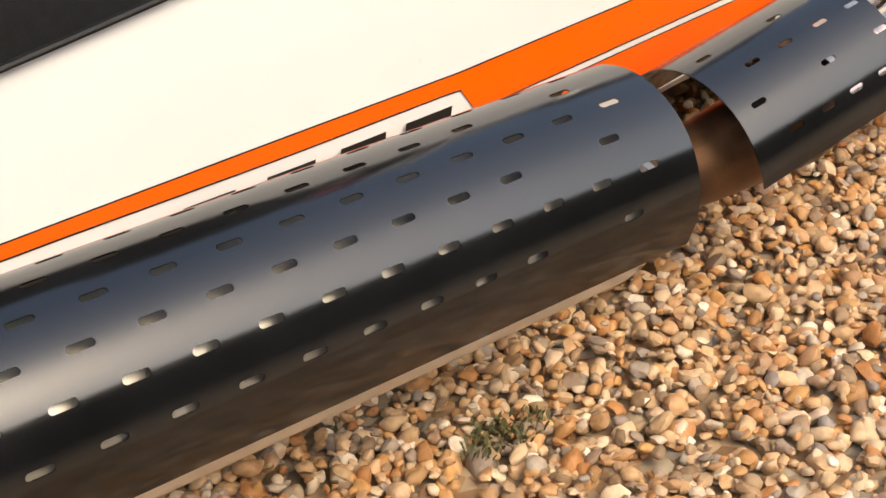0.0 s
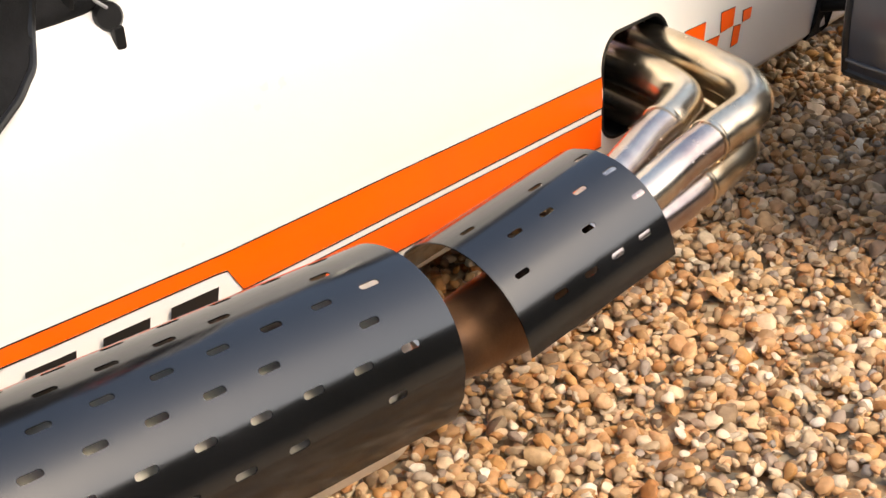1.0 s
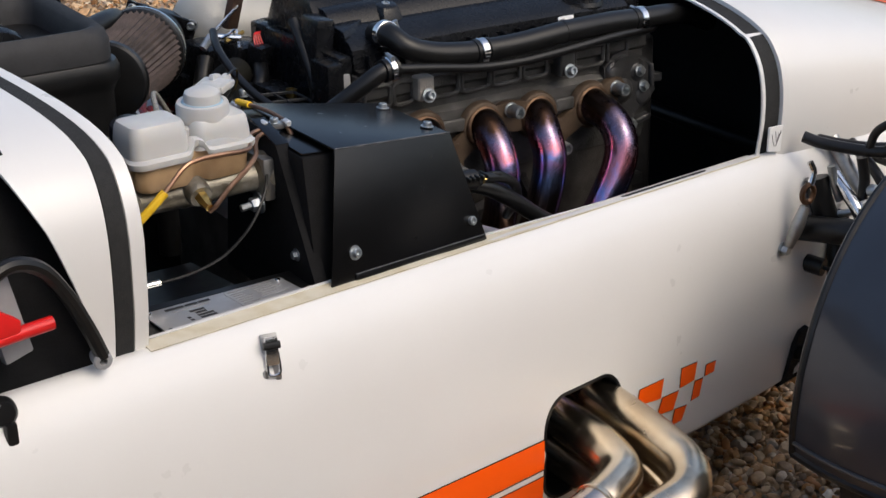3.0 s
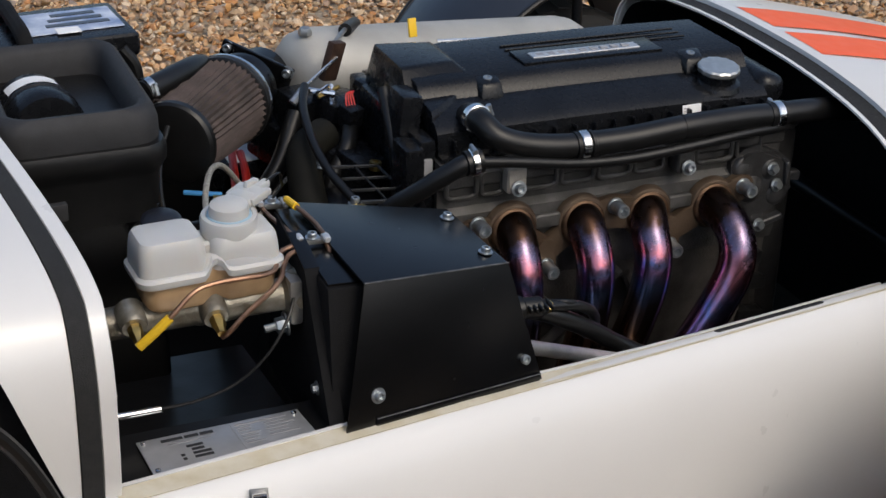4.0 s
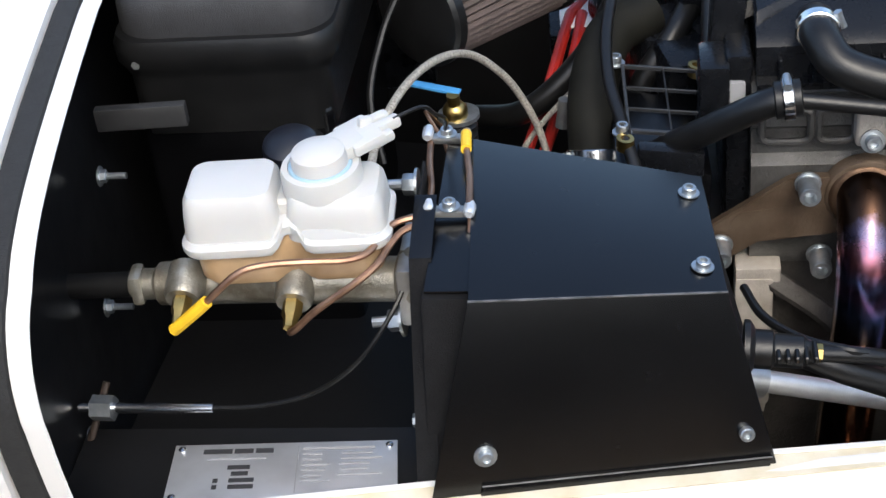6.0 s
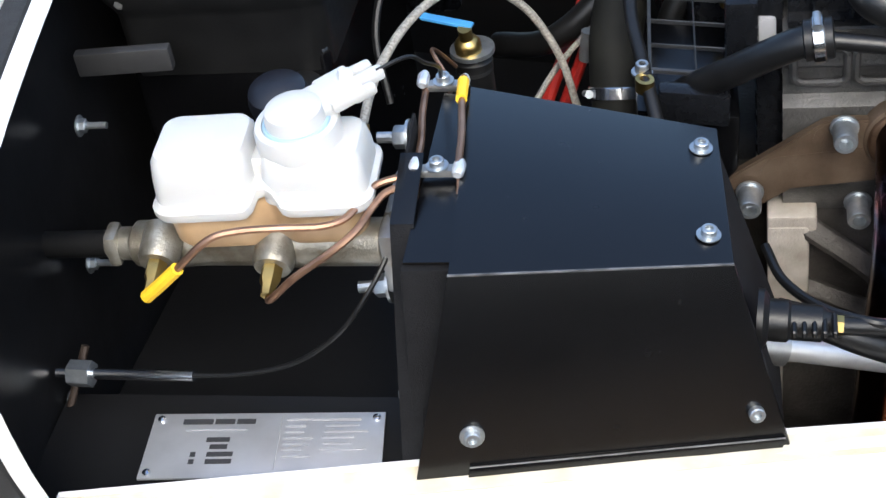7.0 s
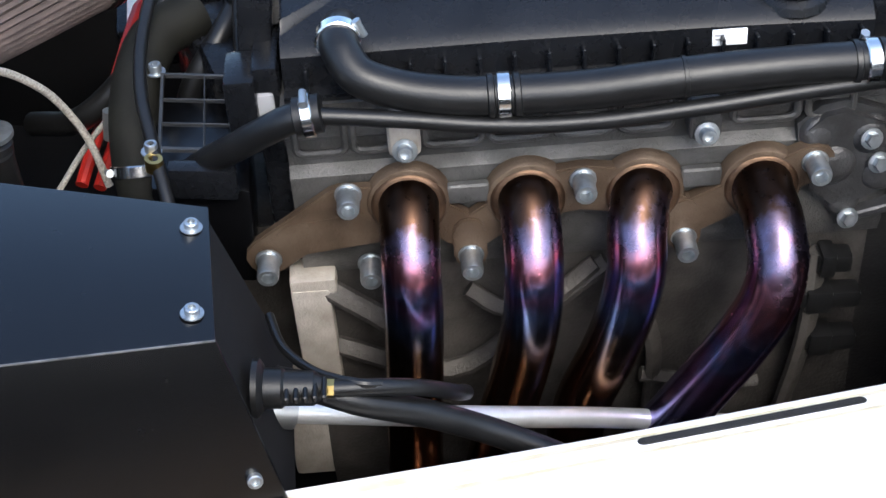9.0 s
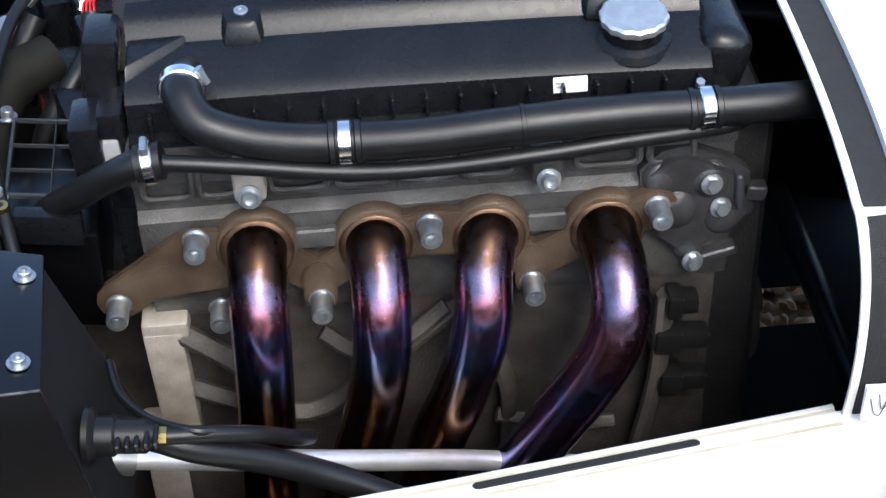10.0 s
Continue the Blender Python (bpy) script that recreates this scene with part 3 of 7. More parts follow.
# black lining of the nose and of the far side, and an added blank that blocks light through the nose
bm = loft(bmesh.new(), [[(x, MID + (y - MID) * 0.985 * w, z - 0.006 - d) for y, z in NRD] for x, w, d in ((0.446, 0.985, 0.006), (0.6, 0.945, 0.016), (0.74, 0.86, 0.05))])
part("nose_lining", bm, CLOTH, car, "matt black inside of the nose")
bm = bmesh.new()
sheet(bm, lin(-0.62, 0.7, 8), [0, 1], lambda u, v: (u, 2 * MID - skin_y(u, 0.4) - 0.03, 0.155 + v * (top_z(u) - 0.165)))
thicken(part("inner_panel", bm, GLOSSBLACK, car), 0.003, 0.0)
bm = bmesh.new()
core = [(MID + (y - MID) * 0.84, z - 0.062) for y, z in NRD] + [(MID + 0.27, 0.17), (MID - 0.27, 0.17)]
fr, bk = [[bm.verts.new((x, y, z)) for y, z in core] for x in (0.715, 0.755)]
bm.faces.new(fr)
bm.faces.new(bk[::-1])
for i in range(len(core)):
    bm.faces.new((fr[i], fr[(i + 1) % len(core)], bk[(i + 1) % len(core)], bk[i]))
part("nose_blank", bm, CLOTH, car, "black blank added inside the nose to block light")

# plain closing panel at the rear of the cockpit
bm = bmesh.new()
rbox(bm, (0.02, 1.28, 0.40), pose(-1.70, MID, 0.36), 0.004)
part("rear_panel", bm, WHITE, car)

# ---- stripes and signs on the side ----
def decal(name, xs, lo, hi, mat, label="", lift=0.0012, nz=4, parent=None):
    bm = bmesh.new()
    sheet(bm, xs, [i / nz for i in range(nz + 1)], lambda u, v: (u, skin_y(u, lo(u) + v * (hi(u) - lo(u))) - lift - 0.002, lo(u) + v * (hi(u) - lo(u))))
    return part(name, bm, mat, parent or car, label)


up_hi = lambda x: interp(x, [-1.5, -1.17, -0.89, -0.67, -0.39, -0.05], [0.374, 0.350, 0.328, 0.310, 0.298, 0.281])
up_lo = lambda x: interp(x, [-1.5, -1.17, -0.89, -0.69, -0.672, -0.655, -0.39, -0.05], [0.360, 0.337, 0.310, 0.2945, 0.292, 0.262, 0.252, 0.240])
low_hi = lambda x: interp(x, [-0.67, -0.39, -0.05], [0.252, 0.242, 0.229])
low_lo = lambda x: interp(x, [-0.67, -0.39, -0.05], [0.212, 0.201, 0.184])
XS = lin(-1.6, -0.72, 12) + [-0.70, -0.69, -0.68, -0.672, -0.664, -0.655] + lin(-0.62, -0.054, 12)
XL = lin(-0.668, -0.054, 14)
decal("orange_stripe", XS, up_lo, up_hi, ORANGE, "orange vinyl stripe")
decal("orange_stripe", XL, low_lo, low_hi, ORANGE, "orange vinyl stripe")
PIN = 0.0017
for xs, f in ((XS, up_hi), (XS, lambda x: up_lo(x) - PIN), (XL, low_hi), (XL, lambda x: low_lo(x) - PIN)):
    decal("pinstripe", xs, f, lambda x, f=f: f(x) + PIN, BLACKVINYL, lift=0.0016, nz=1)
# the tops of dark lettering blocks behind the silencer, as plain shapes
for x0, w in ((-1.02, 0.055), (-0.93, 0.055), (-0.845, 0.055), (-0.765, 0.06)):
    bm = bmesh.new()
    hz = lambda x: up_lo(x) - 0.014
    sheet(bm, lin(x0, x0 + w, 4), [0, 0.5, 1], lambda u, v: (u + 0.018 * v, skin_y(u, 0.26) - 0.0035, 0.20 + v * (hz(u) - 0.20)))
    part("dark_block", bm, BLACKVINYL, car)
# chequered patch
CHK = [((0.129, 0.282), (0.179, 0.280), (0.173, 0.253), (0.125, 0.260)), ((0.217, 0.281), (0.251, 0.279), (0.245, 0.254), (0.214, 0.253)), ((0.271, 0.267), (0.293, 0.266), (0.289, 0.251), (0.269, 0.251)), ((0.177, 0.252), (0.212, 0.250), (0.203, 0.224), (0.169, 0.228)), ((0.247, 0.251), (0.265, 0.249), (0.260, 0.223), (0.242, 0.222)), ((0.207, 0.222), (0.233, 0.219), (0.224, 0.198), (0.202, 0.199)), ((0.100, 0.276), (0.118, 0.278), (0.114, 0.262), (0.098, 0.262)), ((0.118, 0.232), (0.142, 0.230), (0.140, 0.212), (0.116, 0.212))]
for k, q in enumerate(CHK):
    for grow, mat, lift, nm in ((0.0012, BLACKVINYL, 0.001, "check_outline"), (0.0, ORANGE, 0.0018, "orange_check")):
        cx, cz = sum(p[0] for p in q) / 4, sum(p[1] for p in q) / 4
        bm = bmesh.new()
        vsq = []
        for x, z in q:
            d = math.hypot(x - cx, z - cz)
            x, z = cx + (x - cx) * (1 + grow / d), cz + (z - cz) * (1 + grow / d)
            vsq.append(bm.verts.new((x, skin_y(x, z) - 0.002 - lift, z)))
        bm.faces.new(vsq)
        part(nm, bm, mat, car)
# top flange of the panel, sloping inwards towards the nose, yellowed, with its white inner lip and a foam strip
def flange_drop(x, off):
    return 0.0085 * (off - 0.047) / 0.028 * min(1.0, max(0.0, (x + 0.18) / 0.28))


def flange_strip(name, x0, x1, o0, o1, dz, mat, label="", th=0.0012, round_end=False):
    bm = bmesh.new()
    sheet(bm, lin(x0, x1, 14), [0, 1], lambda u, v: (u, -0.334 + 0.2 * u + o0 + v * (o1 - o0), top_z(u) + dz - flange_drop(u, o0 + v * (o1 - o0))))
    return thicken(part(name, bm, mat, car, label), th, 0.0)


flange_strip("top_flange", -0.575, 0.436, 0.047, 0.0745, 0.0022, CREAM, "yellowed flange along the panel's top edge")
flange_strip("inner_lip", -0.575, 0.436, 0.0710, 0.0760, 0.0040, WHITE)
bm = bmesh.new()
d = V(0.185, 0.2 * 0.185, -0.055 * 0.185)
bx = d.normalized()
by = V(-bx.y, bx.x, -0.30).normalized()
bz = bx.cross(by)
mm = Matrix(((bx.x, by.x, bz.x, 0.236), (bx.y, by.y, bz.y, -0.334 + 0.2 * 0.236 + 0.0595), (bx.z, by.z, bz.z, top_z(0.236) + 0.0034 - flange_drop(0.236, 0.0595)), (0, 0, 0, 1)))
slab(bm, rounded(0.178, 0.0095, 0.0046, 5), 0.0022, mm, 0.0006)
part("foam_strip", bm, FOAM, car, "black foam strip")
# lip round the exhaust opening
bm = bmesh.new()
cu, cv = (us[i0] + us[i1]) / 2, (vs[j0] + vs[j1]) / 2
loop = [(cu + x, cv + y / 0.072 * ((vs[j1] - vs[j0]) / 2 * 0.86)) for x, y in rounded(0.144, 0.144, 0.036, 10)]
pts = [V(skin_point(x, s)) + V(0, 0.0, 0) for x, s in loop]
for i in range(len(pts)):
    a, b = pts[i], pts[(i + 1) % len(pts)]
    q = [bm.verts.new(p) for p in (a + V(0, -0.0035, 0), b + V(0, -0.0035, 0), b + V(0, 0.06, 0), a + V(0, 0.06, 0))]
    bm.faces.new(q)
bmesh.ops.remove_doubles(bm, verts=bm.verts, dist=0.0005)
thicken(part("opening_liner", bm, GLOSSBLACK, car, "black liner of the exhaust opening"), 0.004, 0.0)

# ---- silencer with its perforated shields ----
silencer = thing("side_exhaust", "side exhaust silencer under dark slotted heat shields", "exhaust", (-0.8, -0.6, 0.15))


def shield_sheet(p0, p1, r, rows, step, a0, a1, parent, label, slot=(0.0114, 0.0034)):
    """A curved sheet round the line p0-p1. rows: angle in degrees (0 faces away from the car, 90 up) and the slots' distances from p1."""
    p0, p1 = V(p0), V(p1)
    d = (p1 - p0)
    L = d.length
    d.normalize()
    out = V(d.y, -d.x, 0).normalized()
    if out.y > 0:
        out = -out
    up = out.cross(d)
    if up.z < 0:
        up = -up

    def fn(u, v):
        a = radians(v)
        return p0 + d * u + r * (math.cos(a) * out + math.sin(a) * up)
    sl, sw = slot
    dv = math.degrees(sw * 2.0 / r)
    vlines = [a0]
    for a, _ in rows:
        if a - dv - vlines[-1] > 5:
            vlines.append((a - dv + vlines[-1]) / 2)
        vlines += [a - dv, a, a + dv]
    vlines += lin(vlines[-1], a1, 6)[1:]
    cols = sorted(set([0.0] + [round(L - i * step, 5) for i in range(int(L / step))]))
    holes = []
    for a, us in rows:
        j = vlines.index(a - dv)
        for q in us:
            c = L - q
            if c > 0.03:
                i = min(range(len(cols)), key=lambda k: abs(cols[k] - c))
                if 1 <= i <= len(cols) - 2:
                    slack = step - sl - 0.0008
                    holes.append((i - 1, j, max(-slack, min(slack, c - cols[i]))))
    bm = bmesh.new()
    grid = {}

    def vert(i, j):
        if (i, j) not in grid:
            grid[i, j] = bm.verts.new(fn(cols[i], vlines[j]))
        return grid[i, j]
    gone = {(i + a, j + b) for i, j, _ in holes for a in (0, 1) for b in (0, 1)}
    for i in range(len(cols) - 1):
        for j in range(len(vlines) - 1):
            if (i, j) not in gone:
                bm.faces.new((vert(i, j), vert(i + 1, j), vert(i + 1, j + 1), vert(i, j + 1)))
    st = sl - sw
    arc = [(math.cos(radians(t)), math.sin(radians(t))) for t in (-90, -67, -45, -22, 0, 22, 45, 67, 90)]
    for i, j, off in holes:
        ring = [vert(i, j), vert(i + 1, j), vert(i + 2, j), vert(i + 2, j + 1), vert(i + 2, j + 2), vert(i + 1, j + 2), vert(i, j + 2), vert(i, j + 1)]
        cu, cv = cols[i + 1] + off, vlines[j + 1]
        chains = [[(-st, -sw), (0, -sw)], [(0, -sw), (st, -sw)], [(st + sw * x, sw * y) for x, y in arc[:5]], [(st + sw * x, sw * y) for x, y in arc[4:]], [(st, sw), (0, sw)], [(0, sw), (-st, sw)], [(-st - sw * x, -sw * y) for x, y in arc[:5]], [(-st - sw * x, -sw * y) for x, y in arc[4:]]]
        made = {}

        def inner(p):
            k = (round(p[0], 6), round(p[1], 6))
            if k not in made:
                made[k] = bm.verts.new(fn(cu + p[0], cv + math.degrees(p[1] / r)))
            return made[k]
        for q in range(8):
            a, b, line = ring[q], ring[(q + 1) % 8], [inner(p) for p in chains[q]]
            if len(line) == 2:
                bm.faces.new([a, b] + line[::-1])
                continue
            corner = a if q % 4 == 2 else b
            bm.faces.new((a, b, line[-1]) if corner is a else (a, b, line[0]))
            for p, w in zip(line, line[1:]):
                bm.faces.new((corner, w, p))
    ob = part("heat_shield", bm, SHIELD, parent, label, sharp=40)
    thicken(ob, 0.0014, -1.0)
    return ob


SD = V(1, 0.1595, -0.0922).normalized()
S1 = V(-0.604, -0.659, 0.261)
S0 = S1 - SD * 1.12
odd = [0.057 * (i + 1) for i in range(19)]
even = [0.0855 + 0.057 * i for i in range(19) if i != 1]
shield_sheet(S0, S1, 0.0994, [(9.0, even), (30.6, odd), (50.5, even), (70.4, odd), (90.5, even), (110.5, odd)], 0.01425, -29, 165, silencer, "large dark slotted heat shield")
FD = V(1, 0.1232, 0.0998).normalized()
FA = V(-0.35, -0.5981, 0.2222)
F0, F1 = FA - FD * 0.137, FA + FD * 0.088
shield_sheet(F0, F1, 0.0987, [(26.0, [0.035, 0.078, 0.120, 0.166]), (48.8, [0.014, 0.093, 0.19]), (72.0, [0.018, 0.067, 0.115, 0.164]), (94.4, [0.02, 0.092, 0.19])], 0.0152, 2, 165, silencer, "short dark slotted heat shield", (0.0098, 0.0031))
# the can inside and its cone
c0, c1 = S0 + V(0, 0.004, -0.016), S1 - SD * 0.05 + V(0, 0.004, -0.016)
bm = bmesh.new()
lathe(bm, [(0.03, 0), (0.086, 0.001), (0.091, 0.004), (0.091, (c1 - c0).length - 0.004), (0.086, (c1 - c0).length), (0.05, (c1 - c0).length + 0.04)], axis_matrix(c0, c1 - c0), 40)
part("silencer_can", bm, CAN, silencer, "stained stainless silencer can")
c2 = F1 - FD * 0.02
bm = bmesh.new()
L2 = (c2 - c1).length
lathe(bm, [(0.03, 0), (0.034, 0.06), (0.036, 0.11), (0.043, 0.17), (0.055, L2 - 0.06), (0.05, L2 - 0.02)], axis_matrix(c1 + V(0, 0.006, -0.034), c2 - c1), 32)
part("collector", bm, SOOT, silencer, "heat-browned collector")
bm = bmesh.new()
lathe(bm, [(0.033, 0.0), (0.0385, 0.001), (0.0385, 0.010), (0.033, 0.011)], axis_matrix(c1 + V(0, 0.006, -0.034) + (c2 - c1).normalized() * 0.075, c2 - c1), 32)
part("band_clamp", bm, STEEL, silencer)


# ---- exhaust pipes outside ----
def pipe(name, pts, r, mat, parent, label="", n=22, k=8):
    return part(name, tube(bmesh.new(), pts, r, n, k), mat, parent, label)


OUT = [
    [(0.076, -0.29, 0.280), (0.070, -0.36, 0.281), (0.064, -0.43, 0.281), (0.052, -0.495, 0.279), (0.015, -0.540, 0.275), (-0.045, -0.553, 0.270), (-0.12, -0.567, 0.262), (-0.20, -0.585, 0.250), (-0.30, -0.60, 0.235)],
    [(0.014, -0.29, 0.268), (0.010, -0.35, 0.270), (0.004, -0.405, 0.271), (-0.012, -0.452, 0.269), (-0.055, -0.478, 0.266), (-0.11, -0.495, 0.260), (-0.18, -0.522, 0.250), (-0.30, -0.565, 0.235)],
    [(0.070, -0.29, 0.226), (0.064, -0.36, 0.228), (0.056, -0.43, 0.228), (0.040, -0.490, 0.226), (0.002, -0.532, 0.222), (-0.06, -0.552, 0.217), (-0.14, -0.570, 0.210), (-0.30, -0.60, 0.20)],
    [(0.014, -0.29, 0.214), (0.010, -0.36, 0.214), (0.002, -0.42, 0.212), (-0.018, -0.468, 0.210), (-0.065, -0.495, 0.208), (-0.14, -0.52, 0.205), (-0.30, -0.575, 0.20)],
]
SLEEVE = material("heat_tinted_sleeve", (0.70, 0.62, 0.52), 0.24, 1.0, colour2=(0.44, 0.34, 0.32), scale=16)
for k, pts in enumerate(OUT):
    cut = 5 if k == 1 else 6
    end = V(pts[cut - 1]) * 0.62 + V(pts[cut]) * 0.38
    bend = pipe("exhaust_bend", pts[:cut] + [tuple(end)], 0.0272, CHROME, silencer, "polished stainless bend with a golden tint", 28)
    run = (V(pts[cut]) - V(pts[cut - 1])).normalized()
    bm = bmesh.new()
    lathe(bm, [(0.0252, -0.004), (0.0275, -0.004), (0.0279, -0.002), (0.0279, 0.001), (0.0266, 0.002), (0.0250, 0.002)], axis_matrix(end, run), 28)
    part("bend_lip", bm, CHROME, bend)
    pipe("exhaust_pipe", [tuple(end - run * 0.02), tuple(end)] + pts[cut:], 0.0250, SLEEVE, silencer, "silver exhaust pipe tinted purple by heat", 28)
bm = bmesh.new()
rbox(bm, (0.05, 0.19, 0.006), pose(-0.9, -0.565, 0.19, 0, 0, 8), 0.001)
part("hanger", bm, STEEL, silencer)
# ---- engine ----
engine = thing("engine", "four-cylinder engine with black cam cover and cast aluminium head", "engine", (0.15, 0.15, 0.15))


def profile_solid(bm, prof, xs, bevel=0.0):
    """A closed (y, z) profile drawn out along x; xs: (x, y shift, z shift)."""
    rings = [[bm.verts.new((x, y + dy, z + dz)) for y, z in prof] for x, dy, dz in xs]
    n = len(prof)
    for a, b in zip(rings, rings[1:]):
        for i in range(n):
            bm.faces.new((a[i], a[(i + 1) % n], b[(i + 1) % n], b[i]))
    bm.faces.new(rings[0][::-1])
    bm.faces.new(rings[-1])
    if bevel:
        bmesh.ops.bevel(bm, geom=[e for e in bm.edges if len(e.link_faces) == 2 and e.calc_face_angle(0) > 0.4], offset=bevel, segments=2, affect='EDGES')
    return bm


bm = bmesh.new()
profile_solid(bm, [(0.012, 0.498), (0.006, 0.515), (0.006, 0.602), (0.014, 0.610), (0.014, 0.634), (0.006, 0.640), (0.006, 0.672), (0.29, 0.672), (0.29, 0.498)], [(-0.098, 0, 0), (0.392, 0, 0)], 0.003)
head = part("cylinder_head", bm, CAST, engine, "cast aluminium cylinder head, stained brown")
# pads, webs and bosses cast on the head
for x, w in ((-0.070, 0.040), (-0.029, 0.030), (0.036, 0.046), (0.088, 0.046), (0.140, 0.046), (0.190, 0.042), (0.286, 0.052), (0.338, 0.036)):
    bm = bmesh.new()
    loop = [(x + u, 0.0055, 0.641 + 0.7 * v) for u, v in rounded(w, 0.044, 0.009, 4)]
    loop.append(loop[0])
    tube(bm, loop, 0.0034, 8, 1, caps=False)
    part("cast_frame", bm, CAST, head)
for x, z in ((-0.003, 0.640), (0.235, 0.634)):
    bm = bmesh.new()
    rbox(bm, (0.026, 0.026, 0.034), pose(x, 0.0, z + 0.006), 0.005, 3)
    part("bolt_boss", bm, PALE if x < 0 else CAST, head)
    cap_screw(head, (x, -0.017, z - 0.002), (0, -1, 0.25), 0.0065, 0.010)
bm = bmesh.new()
profile_solid(bm, [(0.03, 0.20), (0.012, 0.26), (0.02, 0.42), (0.014, 0.500), (0.28, 0.500), (0.28, 0.20)], [(-0.098, 0, 0), (0.385, 0, 0)], 0.006)
block = part("engine_block", bm, DARKCAST, engine, "grimy cast engine block")
# ribs and cross webs on the block
for pts, r in (([(-0.09, 0.01, 0.42), (0.02, 0.004, 0.38), (0.10, 0.004, 0.44), (0.16, 0.006, 0.49)], 0.009), ([(0.04, 0.008, 0.47), (0.07, 0.002, 0.45), (0.11, 0.0, 0.46), (0.15, 0.006, 0.49)], 0.008),
               ([(0.17, 0.008, 0.48), (0.20, 0.0, 0.40), (0.20, 0.01, 0.30)], 0.010), ([(-0.08, 0.0, 0.49), (-0.02, -0.01, 0.44), (0.0, 0.0, 0.36)], 0.010), ([(0.34, 0.0, 0.49), (0.335, -0.005, 0.40), (0.32, 0.0, 0.30)], 0.012), ([(0.19, 0.0, 0.36), (0.26, 0.006, 0.335), (0.30, 0.01, 0.33)], 0.007)):
    part("cast_rib", tube(bmesh.new(), pts, r, 8, 5, flat=0.6), DARKCAST, block)
# front end: timing cover, water outlet and small bosses
bm = bmesh.new()
rbox(bm, (0.05, 0.27, 0.40), pose(0.405, 0.16, 0.45), 0.016, 3)
front = part("timing_cover", bm, material("black_front_cover", (0.035, 0.033, 0.031), 0.5, 0.4, colour2=(0.014, 0.013, 0.013), scale=20, bump=0.4, bump_scale=350), engine, "dark cast front cover")
FRONTCAST = material("dark_front_casting", (0.085, 0.084, 0.086), 0.42, 0.55, colour2=(0.035, 0.034, 0.034), scale=30, bump=0.4, bump_scale=380)
FM = Matrix(((1, 0, 0, 0), (0, 0, -1, 0.020), (0, 1, 0, 0), (0, 0, 0, 1)))
bm = bmesh.new()
slab(bm, [(0.312, 0.620), (0.330, 0.636), (0.350, 0.640), (0.388, 0.624), (0.404, 0.610), (0.410, 0.570), (0.396, 0.552), (0.366, 0.536), (0.342, 0.534), (0.318, 0.556)], 0.024, FM, 0.007)
casting = part("front_casting", bm, FRONTCAST, front, "smooth grey front casting")
for p, r, h in (((0.343, 0.000, 0.582), 0.017, 0.011), ((0.372, 0.001, 0.607), 0.015, 0.008), ((0.384, 0.001, 0.570), 0.016, 0.007), ((0.331, 0.001, 0.612), 0.013, 0.006), ((0.356, 0.002, 0.540), 0.012, 0.006)):
    bm = bmesh.new()
    lathe(bm, [(r * 1.3, -0.004), (r * 1.15, h * 0.25), (r, h * 0.6), (r * 0.7, h * 0.9), (r * 0.35, h), (0.0005, h * 1.02)], axis_matrix(p, (0.1, -1, 0.15)), 24)
    part("cast_bulge", bm, FRONTCAST, casting)
for p, size, turn in (((0.394, -0.002, 0.598), (0.007, 0.018, 0.034), -4), ((0.410, 0.004, 0.590), (0.018, 0.016, 0.014), 8), ((0.380, 0.002, 0.530), (0.036, 0.016, 0.009), -14)):
    bm = bmesh.new()
    rbox(bm, size, pose(*p, 0, turn, 0), 0.004, 3)
    part("cast_rib", bm, FRONTCAST, casting)
for x, z, w in ((0.352, 0.482, 0.030), (0.352, 0.442, 0.052), (0.356, 0.392, 0.046)):
    bm = bmesh.new()
    rbox(bm, (w, 0.020, 0.018), pose(x, -0.004, z, 0, 3, 0), 0.004)
    rbox(bm, (w * 0.45, 0.026, 0.024), pose(x - w * 0.2, -0.004, z, 0, 3, 0), 0.004)
    part("sensor_plug", bm, RUBBER, front)
for p in ((0.370, -0.008, 0.608), (0.379, -0.007, 0.583), (0.359, -0.006, 0.527)):
    hex_bolt(front, p, (0.1, -1, 0.25), 0.0062, 0.008, ZINC)
bm = bmesh.new()
lathe(bm, [(0.062, 0), (0.064, 0.004), (0.058, 0.012), (0.064, 0.022), (0.062, 0.026), (0.02, 0.027), (0.018, 0.04)], axis_matrix((0.432, 0.16, 0.34), (1, 0, 0)), 36)
part("pulley", bm, DARKCAST, engine, "dark crank pulley")
# bellhousing side with its pale lug, the alloy lightened for the sunlight it catches
bm = bmesh.new()
rbox(bm, (0.034, 0.02, 0.16), pose(-0.094, 0.010, 0.415, 6, 0, 0), 0.004)
rbox(bm, (0.040, 0.030, 0.020), pose(-0.091, 0.008, 0.496, 6, 0, 0), 0.004)
part("mounting_lug", bm, PALE, engine, "pale cast mounting lug")
bm = bmesh.new()
rbox(bm, (0.06, 0.03, 0.12), pose(-0.105, 0.03, 0.305), 0.006)
part("mounting_block", bm, PALE, engine)
bm = bmesh.new()
rbox(bm, (0.16, 0.22, 0.30), pose(-0.175, 0.19, 0.34), 0.03, 3)
part("bellhousing", bm, DARKCAST, engine, "grimy cast bellhousing")
bm = bmesh.new()
rbox(bm, (0.022, 0.26, 0.20), pose(-0.108, 0.15, 0.60), 0.006, 2)
part("rear_cover", bm, PLASTIC, engine, "black rear end cover")

